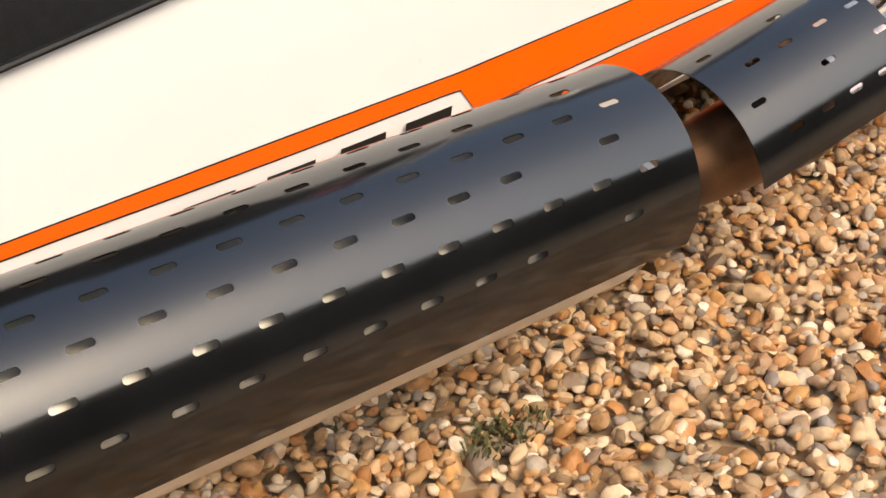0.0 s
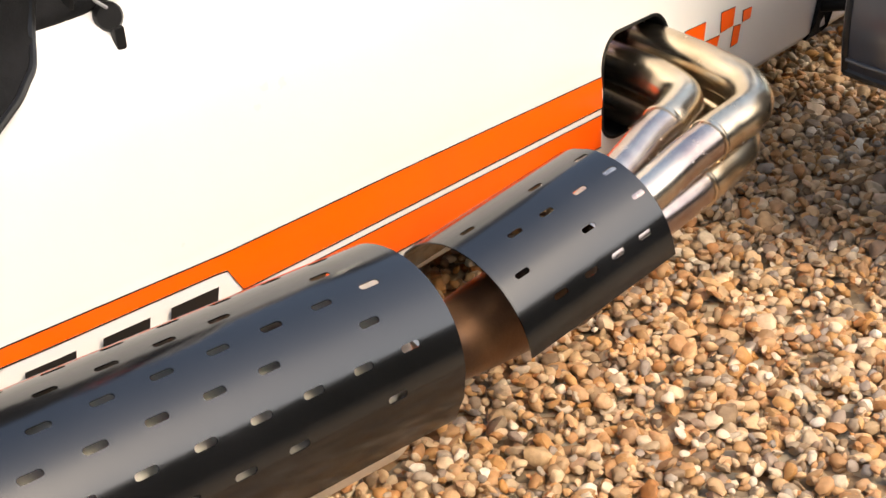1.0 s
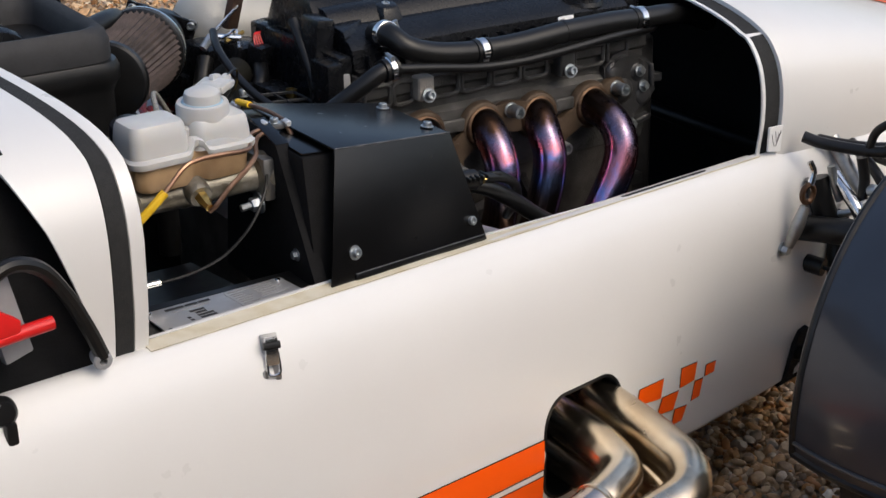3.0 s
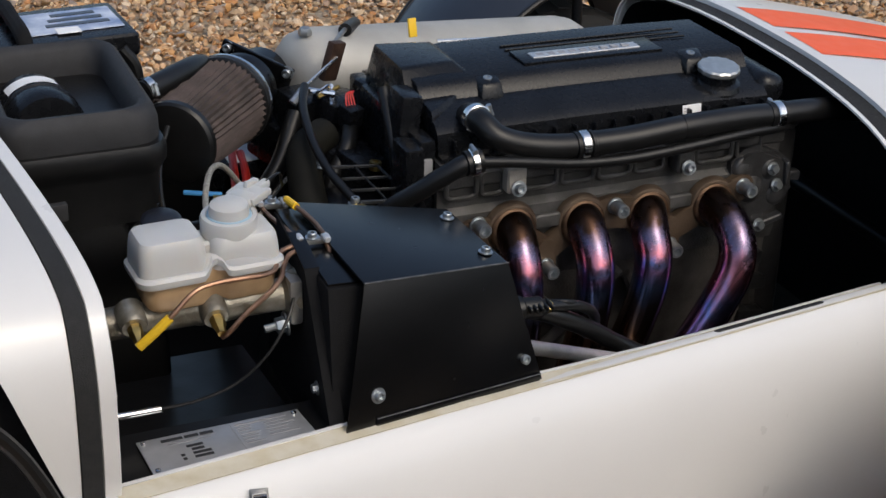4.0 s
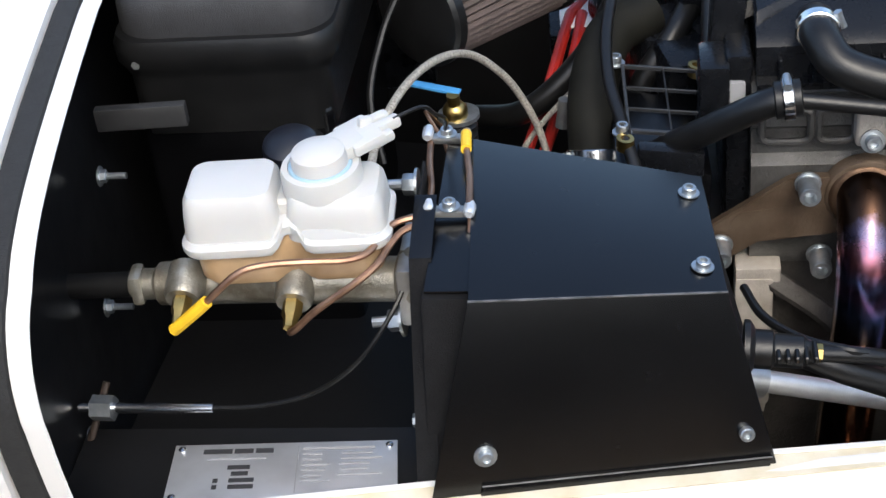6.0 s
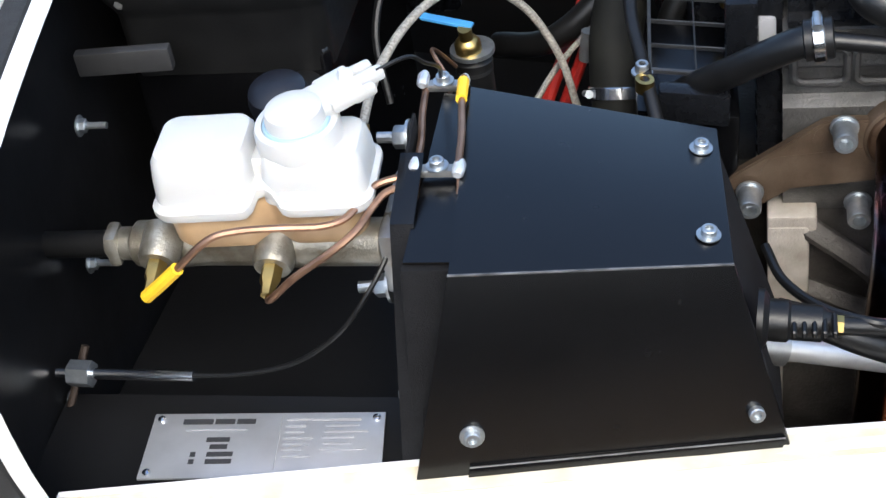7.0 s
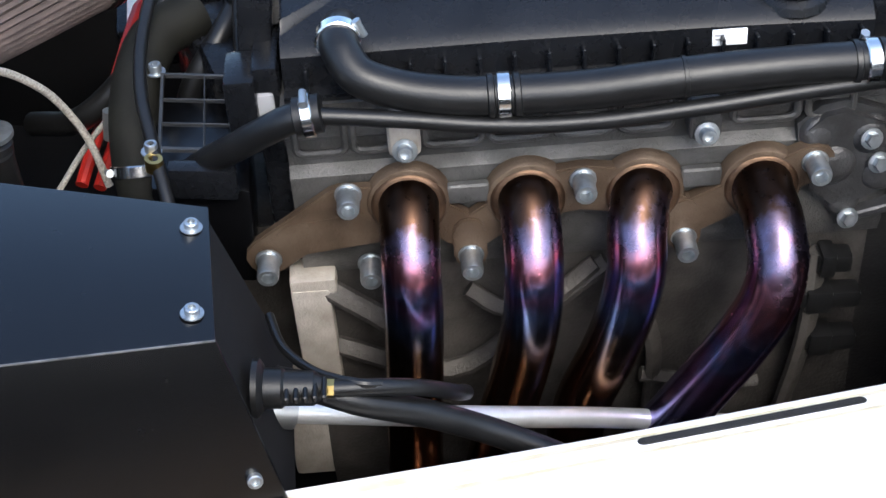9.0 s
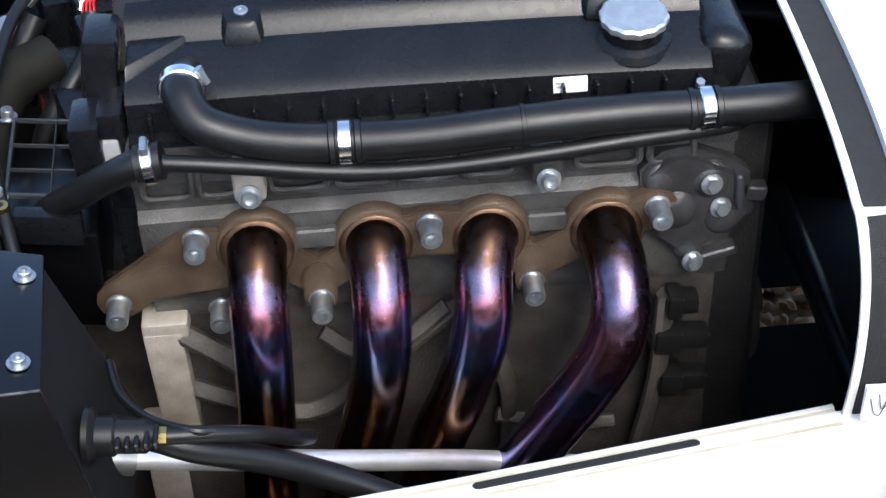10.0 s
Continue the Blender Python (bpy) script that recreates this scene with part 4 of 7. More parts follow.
# exhaust manifold: flange plate, pipes and nuts
manifold = thing("exhaust_manifold", "four heat-blued exhaust header pipes bolted to the engine", "exhaust manifold", (0.14, -0.05, 0.3))
BROWN = material("heat_browned_collar", (0.15, 0.090, 0.055), 0.45, 0.85, colour2=(0.07, 0.042, 0.026), scale=60, bump=0.25, bump_scale=500)
FLANGE = material("heat_browned_flange", (0.145, 0.104, 0.071), 0.5, 0.6, colour2=(0.085, 0.056, 0.036), scale=24, bump=0.35, bump_scale=420)
PORTS = [(-0.004, 0.578), (0.093, 0.574), (0.187, 0.572), (0.284, 0.570)]
FB = [(-0.052, 0.593, 1), (-0.124, 0.532, 0), (0.044, 0.521, 0), (0.138, 0.590, 1), (0.222, 0.522, 0), (0.326, 0.590, 1), (-0.040, 0.520, 0)]


LIFT = [0.0]


def blob(bm, pts, r, y0, h):
    """A rounded plate that joins the points of a line, in the x-z plane."""
    m = Matrix(((1, 0, 0, 0), (0, 0, -1, y0), (0, 1, 0, 0), (0, 0, 0, 1)))
    for (x0, z0), (x1, z1) in zip(pts, pts[1:]):
        d = V(x1 - x0, z1 - z0, 0)
        n = V(-d.y, d.x, 0).normalized() * r
        a0 = math.atan2(n.y, n.x)
        out = [(x0 + r * math.cos(a0 + math.pi * i / 6), z0 + r * math.sin(a0 + math.pi * i / 6)) for i in range(7)] + [(x1 + r * math.cos(a0 + math.pi + math.pi * i / 6), z1 + r * math.sin(a0 + math.pi + math.pi * i / 6)) for i in range(7)]
        LIFT[0] += 0.00045
        slab(bm, out, h + LIFT[0], m, 0.0012)
    return bm


for pts, r in (([(-0.124, 0.532), (-0.058, 0.578), (-0.004, 0.576)], 0.019), ([(-0.10, 0.548), (-0.03, 0.556)], 0.017), ([PORTS[0], (0.044, 0.540), PORTS[1]], 0.017), ([PORTS[1], (0.138, 0.580), PORTS[2]], 0.022),
               ([PORTS[2], (0.222, 0.540), PORTS[3]], 0.017), ([PORTS[3], (0.326, 0.588)], 0.018), ([(0.044, 0.521), (0.044, 0.545)], 0.014), ([(0.222, 0.522), (0.222, 0.548)], 0.014)):
    part("flange", blob(bmesh.new(), pts, r, 0.004, 0.0085), FLANGE, manifold, "heat-browned steel flange")
for x, z, w in ((0.045, 0.582, 0.036), (0.235, 0.580, 0.034)):
    bm = bmesh.new()
    rbox(bm, (w, 0.010, 0.019), pose(x, -0.002, z), 0.0045, 3)
    part("cast_pad", bm, CAST, head)
for k, (x, z) in enumerate(PORTS):
    bm = bmesh.new()
    lathe(bm, [(0.0355, 0), (0.0350, 0.0078 + 0.0003 * k), (0.0330, 0.0108 + 0.0003 * k), (0.0300, 0.0118 + 0.0003 * k), (0.02, 0.0122)], axis_matrix((x, 0.004, z), (0, -1, 0)), 28)
    part("port_ring", bm, FLANGE, manifold)
for x, z, up in FB:
    m = axis_matrix((x, -0.008, z), (0, -1, 0.04 if up else -0.04))
    bm = bmesh.new()
    lathe(bm, [(0.0112, 0), (0.0112, 0.002), (0.0092, 0.0022), (0.0092, 0.022), (0.0084, 0.024), (0.0054, 0.024), (0.0051, 0.014), (0.0004, 0.0135)], m, 16)
    part("nut", bm, ZINC, manifold, "zinc-plated sleeve nut")
HEADERS = [
    [(-0.004, 0.0, 0.578), (-0.004, -0.014, 0.577), (-0.005, -0.032, 0.561), (-0.006, -0.048, 0.535), (-0.007, -0.055, 0.5), (-0.01, -0.056, 0.447), (-0.015, -0.058, 0.384), (-0.017, -0.065, 0.317), (-0.01, -0.15, 0.315), (0.004, -0.21, 0.278), (0.014, -0.3, 0.268)],
    [(0.093, 0.0, 0.574), (0.093, -0.014, 0.573), (0.094, -0.033, 0.555), (0.093, -0.05, 0.527), (0.09, -0.056, 0.489), (0.081, -0.057, 0.442), (0.066, -0.058, 0.384), (0.048, -0.062, 0.309), (0.03, -0.13, 0.28), (0.02, -0.18, 0.232), (0.014, -0.3, 0.214)],
    [(0.187, 0.0, 0.572), (0.184, -0.014, 0.571), (0.179, -0.032, 0.554), (0.177, -0.048, 0.527), (0.169, -0.055, 0.49), (0.154, -0.056, 0.443), (0.131, -0.057, 0.385), (0.117, -0.062, 0.309), (0.095, -0.13, 0.28), (0.08, -0.18, 0.235), (0.074, -0.3, 0.222)],
    [(0.284, 0.0, 0.57), (0.284, -0.016, 0.569), (0.287, -0.045, 0.56), (0.287, -0.069, 0.537), (0.279, -0.079, 0.504), (0.255, -0.082, 0.46), (0.221, -0.084, 0.409), (0.184, -0.087, 0.354), (0.15, -0.13, 0.325), (0.115, -0.18, 0.295), (0.09, -0.23, 0.284), (0.076, -0.3, 0.28)],
]
for pts in HEADERS:
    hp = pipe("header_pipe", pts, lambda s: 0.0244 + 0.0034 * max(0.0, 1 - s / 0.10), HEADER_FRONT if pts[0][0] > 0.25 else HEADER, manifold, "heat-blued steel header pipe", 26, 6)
    bm = bmesh.new()
    x, y, z = pts[0]
    lathe(bm, [(0.0230, -0.003), (0.0310, -0.003), (0.0304, 0.0), (0.0290, 0.0022), (0.0274, 0.0032), (0.0240, 0.0036)], axis_matrix((x, -0.0095, z), (0, -1, 0.12)), 32)
    part("weld_collar", bm, BROWN, hp, "heat-browned weld collar")

# cam cover
bm = bmesh.new()
CP = [(0.010, 0.668), (0.010, 0.678), (0.022, 0.679), (0.026, 0.704), (0.036, 0.713), (0.082, 0.7245), (0.091, 0.7385), (0.102, 0.745), (0.236, 0.743), (0.248, 0.733), (0.254, 0.705), (0.296, 0.695), (0.300, 0.668)]
profile_solid(bm, CP, [(-0.094, 0, 0), (0.10, 0, 0), (0.25, 0, -0.002), (0.372, 0, -0.006)], 0.003)
cover = part("cam_cover", bm, PLASTIC, engine, "black plastic cam cover")
bm = bmesh.new()
rbox(bm, (0.046, 0.215, 0.060), pose(0.384, 0.142, 0.690, 0, 14, 0), 0.022, 5)
part("cover_front", bm, PLASTIC, cover)
# raised rear shoulder
bm = bmesh.new()
hexahedron(bm, [(-0.108, 0.075, 0.70), (-0.005, 0.10, 0.735), (-0.005, 0.235, 0.735), (-0.108, 0.25, 0.70)], [(-0.104, 0.125, 0.757), (-0.030, 0.135, 0.755), (-0.030, 0.215, 0.755), (-0.104, 0.225, 0.757)], 0.005)
part("rear_shoulder", bm, PLASTIC, cover)
# bolt boss in the step, oil filler, groove ridges and small ribs along the bottom rim
for x, y in ((0.0, 0.098), (0.292, 0.100)):
    bm = bmesh.new()
    hexahedron(bm, [(x - 0.016, y - 0.026, 0.7200), (x + 0.016, y - 0.026, 0.7200), (x + 0.024, y + 0.010, 0.7300), (x - 0.024, y + 0.010, 0.7300)], [(x - 0.012, y - 0.018, 0.7400), (x + 0.012, y - 0.018, 0.7400), (x + 0.019, y + 0.010, 0.7450), (x - 0.019, y + 0.010, 0.7450)], 0.0050)
    part("bolt_boss", bm, PLASTIC, cover)
    cap_screw(cover, (x, y - 0.004, 0.7410), (0, -0.18, 1), 0.0058, 0.003)
for x in lin(-0.075, 0.36, 17):
    bm = bmesh.new()
    rbox(bm, (0.0028, 0.010, 0.020), pose(x, 0.018, 0.687, -8, 0, 0), 0.0008, 1)
    part("rib", bm, PLASTIC, cover)
bm = bmesh.new()
tri_lo = [(-0.0935, 0.040, 0.712), (-0.032, 0.090, 0.722), (-0.034, 0.098, 0.722), (-0.0935, 0.118, 0.722)]
tri_hi = [(-0.0930, 0.050, 0.7245), (-0.039, 0.0905, 0.7300), (-0.040, 0.0945, 0.7302), (-0.0930, 0.110, 0.7310)]
hexahedron(bm, tri_lo, tri_hi, 0.0022)
part("wedge", bm, PLASTIC, cover)
bm = bmesh.new()
lathe(bm, [(0.034, 0), (0.031, 0.006), (0.025, 0.009), (0.025, 0.018), (0.022, 0.019)], axis_matrix((0.313, 0.060, 0.708), (0, -0.12, 1)), 28)
part("filler_neck", bm, PLASTIC, cover)
bm = bmesh.new()
lathe(bm, [(0.020, 0), (0.0260, 0.001), (0.0275, 0.003), (0.0275, 0.0075), (0.0255, 0.0095), (0.018, 0.0100), (0.0005, 0.0098)], axis_matrix((0.313, 0.0578, 0.7265), (0, -0.12, 1)), 48, wave=lambda a, h: 0.030 * math.cos(2 * math.pi * 14 * a) if 0.0005 < h < 0.012 else 0)
part("oil_cap", bm, material("brushed_alloy", (0.62, 0.62, 0.60), 0.35, 0.85, vary=0.2, scale=90), engine, "scalloped alloy oil filler cap")
# badge strip with bars for its lettering
bm = bmesh.new()
rbox(bm, (0.20, 0.050, 0.004), pose(0.16, 0.138, 0.7455, 0.5, 0.6, 0), 0.0015)
badge = part("badge_panel", bm, PLASTIC, cover)
bm = bmesh.new()
rbox(bm, (0.155, 0.020, 0.002), pose(0.156, 0.136, 0.748, 0.5, 0.6, 0), 0.0006, 1)
plate = part("badge_plate", bm, PLATE, badge, "silver badge plate")
for x in lin(0.092, 0.215, 9):
    bm = bmesh.new()
    rbox(bm, (0.010, 0.008, 0.0012), pose(x, 0.136, 0.7492, 0.5, 0.6, 0), 0)
    part("bar", bm, GREY, badge)
for y in (0.160, 0.176, 0.192):
    bm = bmesh.new()
    rbox(bm, (0.26, 0.003, 0.003), pose(0.19, y, 0.744, 0, 0.5, 0), 0.001, 1)
    part("ridge", bm, PLASTIC, cover)
bm = bmesh.new()
rbox(bm, (0.0275, 0.0012, 0.0135), pose(0.2575, 0.0238, 0.6935, -9, 0, 0), 0.0004, 1)
label = part("sticker", bm, PAPER, cover, "small white paper label")
for dz, w in ((0.003, 0.008), (-0.001, 0.006)):
    bm = bmesh.new()
    rbox(bm, (w, 0.0004, 0.0014), pose(0.249, 0.0226 - dz * 0.15, 0.6935 + dz, -9, 0, 0), 0)
    part("bar", bm, GREY, label)

# water hose along the cover and the thin pipe under it
hose = thing("water_hose", "thick black rubber water hose with steel clamps along the engine", "hose", (0.15, -0.02, 0.67))
pipe("hose_body", [(-0.046, 0.046, 0.716), (-0.047, 0.026, 0.722), (-0.045, 0.004, 0.721), (-0.032, -0.014, 0.708), (0.0, -0.021, 0.697), (0.04, -0.025, 0.691), (0.076, -0.026, 0.689), (0.14, -0.029, 0.690), (0.22, -0.029, 0.695), (0.30, -0.024, 0.694), (0.356, -0.019, 0.690), (0.42, -0.012, 0.686), (0.48, 0.01, 0.672), (0.56, 0.06, 0.64)], 0.0155, RUBBER, hose, n=24)
hose_clamp(hose, (-0.047, 0.018, 0.7225), (0, -1, 0), 0.0168, screw=(1, 0, 0.4))
hose_clamp(hose, (0.076, -0.026, 0.689), (1, -0.02, 0), 0.0168, screw=(0, 0.6, -1))
hose_clamp(hose, (0.356, -0.019, 0.690), (1, 0.08, -0.05), 0.0168, screw=(0, 1, 0.4))
for p in ((0.066, -0.026, 0.689), (0.086, -0.0265, 0.689), (0.345, -0.020, 0.6905), (0.366, -0.018, 0.6895)):
    bm = bmesh.new()
    lathe(bm, [(0.0155, -0.003), (0.0172, -0.002), (0.0172, 0.002), (0.0155, 0.003)], axis_matrix(p, (1, 0, 0)), 24)
    part("hose_bead", bm, RUBBER, hose)
bm = bmesh.new()
lathe(bm, [(0.0152, -0.002), (0.0163, -0.0015), (0.0163, 0.0015), (0.0152, 0.002)], axis_matrix((0.213, -0.029, 0.6948), (1, 0, 0.03)), 24)
part("cable_tie", bm, RUBBER, hose)
thin = thing("coolant_pipe", "thin black coolant pipe and hose under the thick hose", "pipe", (0.1, -0.03, 0.66))
pipe("pipe_body", [(-0.078, -0.034, 0.690), (-0.05, -0.035, 0.687), (0.0, -0.036, 0.680), (0.07, -0.038, 0.670), (0.14, -0.040, 0.668), (0.22, -0.039, 0.672), (0.30, -0.034, 0.676), (0.37, -0.022, 0.674), (0.40, 0.0, 0.668)], 0.0068, RUBBER, thin, n=14)
pipe("hose_end", [(-0.066, -0.034, 0.690), (-0.085, -0.034, 0.688), (-0.108, -0.028, 0.674), (-0.135, -0.015, 0.652), (-0.160, 0.004, 0.628), (-0.18, 0.03, 0.60)], 0.0118, RUBBER, thin, n=18)
hose_clamp(thin, (-0.073, -0.034, 0.690), (1, 0, 0.1), 0.0165, 0.009, screw=(0, -0.2, 1))
bm = bmesh.new()
lathe(bm, [(0.012, -0.011), (0.0152, -0.010), (0.0152, 0.010), (0.012, 0.011)], axis_matrix((-0.073, -0.034, 0.690), (1, 0, 0.1)), 22)
part("hose_bead", bm, RUBBER, thin)


# ---- pedal box with its black cover ----
pedal_box = thing("pedal_box", "black powder-coated pedal box bolted to the chassis", "pedal box", (-0.22, -0.22, 0.5))
# one box in two blacks: the sides' duller one stands in for shade
bm = bmesh.new()
hexahedron(bm, [(-0.345, -0.330, 0.50), (-0.098, -0.272, 0.50), (-0.105, -0.10, 0.50), (-0.345, -0.085, 0.50)], [(-0.338, -0.288, 0.692), (-0.136, -0.257, 0.668), (-0.146, -0.130, 0.676), (-0.338, -0.100, 0.696)], 0.003)
part("box_body", bm, CLOTH, pedal_box)
bm = bmesh.new()
bt = [(-0.336, -0.284, 0.6935), (-0.138, -0.255, 0.6695), (-0.148, -0.132, 0.6775), (-0.336, -0.102, 0.6975)]
hexahedron(bm, bt, [V(p) + V(0, 0, 0.002) for p in bt], 0.0006)
part("box_top", bm, POWDER, pedal_box)
# bent cover: top sheet and front sheet
top_q = [(-0.304, -0.300, 0.699), (-0.131, -0.264, 0.676), (-0.144, -0.126, 0.680), (-0.316, -0.103, 0.705)]
bm = bmesh.new()
hexahedron(bm, [V(p) - V(0, 0, 0.0035) for p in top_q], [V(p) for p in top_q], 0.0010)
part("cover_top", bm, POWDER, pedal_box)
fq = [(-0.304, -0.301, 0.699), (-0.131, -0.265, 0.676), (-0.097, -0.292, 0.542), (-0.338, -0.343, 0.557)]
bm = bmesh.new()
hexahedron(bm, [V(p) + V(0.0, 0.0035, 0) for p in fq], [V(p) for p in fq], 0.0010)
part("cover_front", bm, POWDER, pedal_box)
# worn fold and the narrow flange along the foot
WORN = material("worn_paint_edge", (0.10, 0.10, 0.105), 0.45, colour2=(0.02, 0.02, 0.021), scale=60)
part("worn_fold", tube(bmesh.new(), [V(fq[0]) + V(0, -0.0004, 0.0004), V(fq[1]) + V(0, -0.0004, 0.0004)], 0.0009, 8, 2), WORN, pedal_box, "worn edge of the fold")
lo = [V(fq[3]) * (1 - k) + V(fq[2]) * k for k in (0.14, 0.98)]
up9 = [p + (V(fq[0]) - V(fq[3])) * 0.055 for p in lo]
bm = bmesh.new()
hexahedron(bm, [lo[0], lo[1], up9[1], up9[0]], [p + V(0, -0.0022, 0) for p in (lo[0], lo[1], up9[1], up9[0])], 0.0008)
part("foot_flange", bm, POWDER, pedal_box)
part("worn_fold", tube(bmesh.new(), [p + V(0, -0.0022, 0) for p in up9], 0.0006, 6, 2), WORN, pedal_box)
# end plate with a folded edge on the rear side; duller black paints in shade on faces turned from the sky
bm = bmesh.new()
hexahedron(bm, [(-0.349, -0.330, 0.545), (-0.3465, -0.330, 0.545), (-0.3465, -0.150, 0.545), (-0.349, -0.150, 0.545)], [(-0.349, -0.250, 0.697), (-0.3465, -0.250, 0.697), (-0.3465, -0.150, 0.716), (-0.349, -0.150, 0.716)], 0.0006)
part("end_plate", bm, CLOTH, pedal_box)
edge = [(-0.192, 0.712), (-0.248, 0.697), (-0.330, 0.546)]
for (ya, za), (yb, zb) in zip(edge, edge[1:]):
    bm = bmesh.new()
    hexahedron(bm, [(-0.350, ya, za), (-0.334, ya, za), (-0.334, yb, zb), (-0.350, yb, zb)], [(-0.350, ya - 0.001, za + 0.0022), (-0.334, ya - 0.001, za + 0.0022), (-0.334, yb - 0.002, zb + 0.0018), (-0.350, yb - 0.002, zb + 0.0018)], 0.0006)
    part("folded_edge", bm, POWDER if za > 0.70 else CLOTH, pedal_box)
nf = (V(fq[1]) - V(fq[0])).cross(V(fq[3]) - V(fq[0])).normalized()
if nf.y > 0:
    nf = -nf
for p in ((-0.154, -0.151, 0.6815), (-0.147, -0.241, 0.680)):
    cap_screw(pedal_box, p, (0.12, 0, 1), 0.0052, 0.006)
for p in ((-0.300, -0.3245, 0.584), (-0.119, -0.2885, 0.570)):
    p = V(p)
    cap_screw(pedal_box, p - nf * ((p - V(fq[0])).dot(nf) - 0.0008), nf, 0.0054, 0.0065)
hex_bolt(pedal_box, (-0.3495, -0.285, 0.58), (-1, 0, 0), 0.005, 0.006)
# brake pipe unions on the box
for p in ((-0.337, -0.094, 0.703), (-0.325, -0.199, 0.706)):
    bm = bmesh.new()
    rbox(bm, (0.026, 0.009, 0.006), pose(p[0], p[1], p[2] - 0.003, 0, 8, 10), 0.002)
    u = part("union_block", bm, STEEL, pedal_box, "plated pipe clip")
    cap_screw(u, (p[0], p[1], p[2] + 0.001), (0, 0, 1), 0.0050, 0.006)
    for s in (-1, 1):
        bm = bmesh.new()
        lathe(bm, [(0.0028, -0.008), (0.0042, -0.006), (0.0046, 0.0), (0.0044, 0.004), (0.0030, 0.008)], axis_matrix((p[0] + s * 0.0145, p[1], p[2] + 0.001 - 0.002 * s), (0, 1, 0)), 10)
        part("union_nut", bm, UNION, u, "pale plated union")
pipe("brake_pipe", [(-0.350, -0.095, 0.700), (-0.347, -0.130, 0.701), (-0.342, -0.165, 0.703), (-0.340, -0.198, 0.705)], 0.0026, COPPER, pedal_box, "copper brake pipe", 8, 4)
pipe("brake_pipe", [(-0.322, -0.092, 0.706), (-0.318, -0.13, 0.709), (-0.313, -0.165, 0.709), (-0.311, -0.197, 0.707)], 0.0026, COPPER, pedal_box, "copper brake pipe", 8, 4)
pipe("sleeve", [(-0.3215, -0.098, 0.7065), (-0.319, -0.125, 0.709)], 0.0042, YELLOW, pedal_box, "yellow pipe sleeve", 10, 2)
pipe("pipe_loop", [(-0.340, -0.199, 0.700), (-0.338, -0.214, 0.690), (-0.324, -0.220, 0.688), (-0.311, -0.213, 0.692), (-0.310, -0.200, 0.700)], 0.0026, COPPER, pedal_box, "copper brake pipe", 8, 5)
# right-hand side: mount flange and grommet
bm = bmesh.new()
lathe(bm, [(0.021, 0), (0.021, 0.004), (0.017, 0.007), (0.0145, 0.008), (0.0145, 0.020), (0.0125, 0.022), (0.0125, 0.042), (0.009, 0.046), (0.0085, 0.050)], axis_matrix((-0.118, -0.232, 0.600), (1, -0.05, -0.06)), 20)
boot = part("cable_boot", bm, RUBBER, pedal_box, "ribbed black rubber boot")
for k in range(5):
    bm = bmesh.new()
    rbox(bm, (0.0035, 0.020, 0.006), pose(-0.094 + 0.0065 * k, -0.243, 0.604), 0.001, 1)
    part("boot_rib", bm, RUBBER, boot)
bm = bmesh.new()
rod(bm, (-0.071, -0.2345, 0.597), (-0.062, -0.235, 0.5965), 0.0068, n=6)
part("cable_nut", bm, BRASS, pedal_box, "brass cable nut")
pipe("cable_sheath", [(-0.064, -0.235, 0.5965), (-0.03, -0.228, 0.588), (0.0, -0.212, 0.568), (0.022, -0.185, 0.535), (0.03, -0.15, 0.50)], 0.0062, RUBBER, pedal_box, n=12)
pipe("thin_cable", [(-0.112, -0.14, 0.585), (-0.10, -0.18, 0.588), (-0.075, -0.215, 0.594), (-0.045, -0.232, 0.597), (-0.03, -0.229, 0.592)], 0.0036, RUBBER, pedal_box, n=10)
pipe("black_hose", [(-0.105, -0.215, 0.590), (-0.075, -0.225, 0.588), (-0.045, -0.228, 0.575), (0.0, -0.215, 0.545), (0.04, -0.205, 0.515), (0.08, -0.205, 0.49), (0.13, -0.215, 0.465)], 0.0105, RUBBER, pedal_box, "thick black hose", n=16)

column = thing("steering_column", "bright steel steering column running past the header pipes", "steering column", (0.03, -0.14, 0.4))
pipe("shaft", [(-0.14, -0.195, 0.545), (-0.08, -0.182, 0.522), (0.04, -0.140, 0.462), (0.165, -0.092, 0.398), (0.30, -0.05, 0.33)], 0.0088, material("satin_steel", (0.74, 0.73, 0.71), 0.42, 0.75, vary=0.15, scale=60), column, "bright steel shaft", n=18)
bm = bmesh.new()
rod(bm, (-0.125, -0.192, 0.540), (-0.10, -0.186, 0.530), 0.014)
part("joint", bm, STEEL, column)

# ledge, pedal box top and vehicle plate
bm = bmesh.new()
sheet(bm, lin(-0.612, -0.345, 3), [0, 1], lambda u, v: (u, (-0.262 + 0.2 * u) * (1 - v) + v * (-0.262), 0.5525))
sheet(bm, lin(-0.612, -0.345, 3), [0, 1], lambda u, v: (u, -0.262 + 0.03 * v, 0.5525 - 0.06 * v))
sheet(bm, lin(-0.612, -0.345, 3), [0, 1], lambda u, v: (u, -0.232 + 0.26 * v, 0.4925 - 0.03 * v))
bmesh.ops.remove_doubles(bm, verts=bm.verts, dist=0.0005)
thicken(part("foot_well_top", bm, GLOSSBLACK, car, "black painted ledge"), 0.003, -1.0)
vin = thing("vehicle_plate", "riveted aluminium vehicle plate on the black ledge", "plate", (-0.45, -0.31, 0.555))
pq = [(-0.533, -0.346), (-0.363, -0.338), (-0.370, -0.280), (-0.537, -0.285)]
bm = bmesh.new()
hexahedron(bm, [(x, y, 0.5545) for x, y in pq], [(x, y, 0.5565) for x, y in pq], 0.0006)
part("plate_sheet", bm, PLATE, vin)


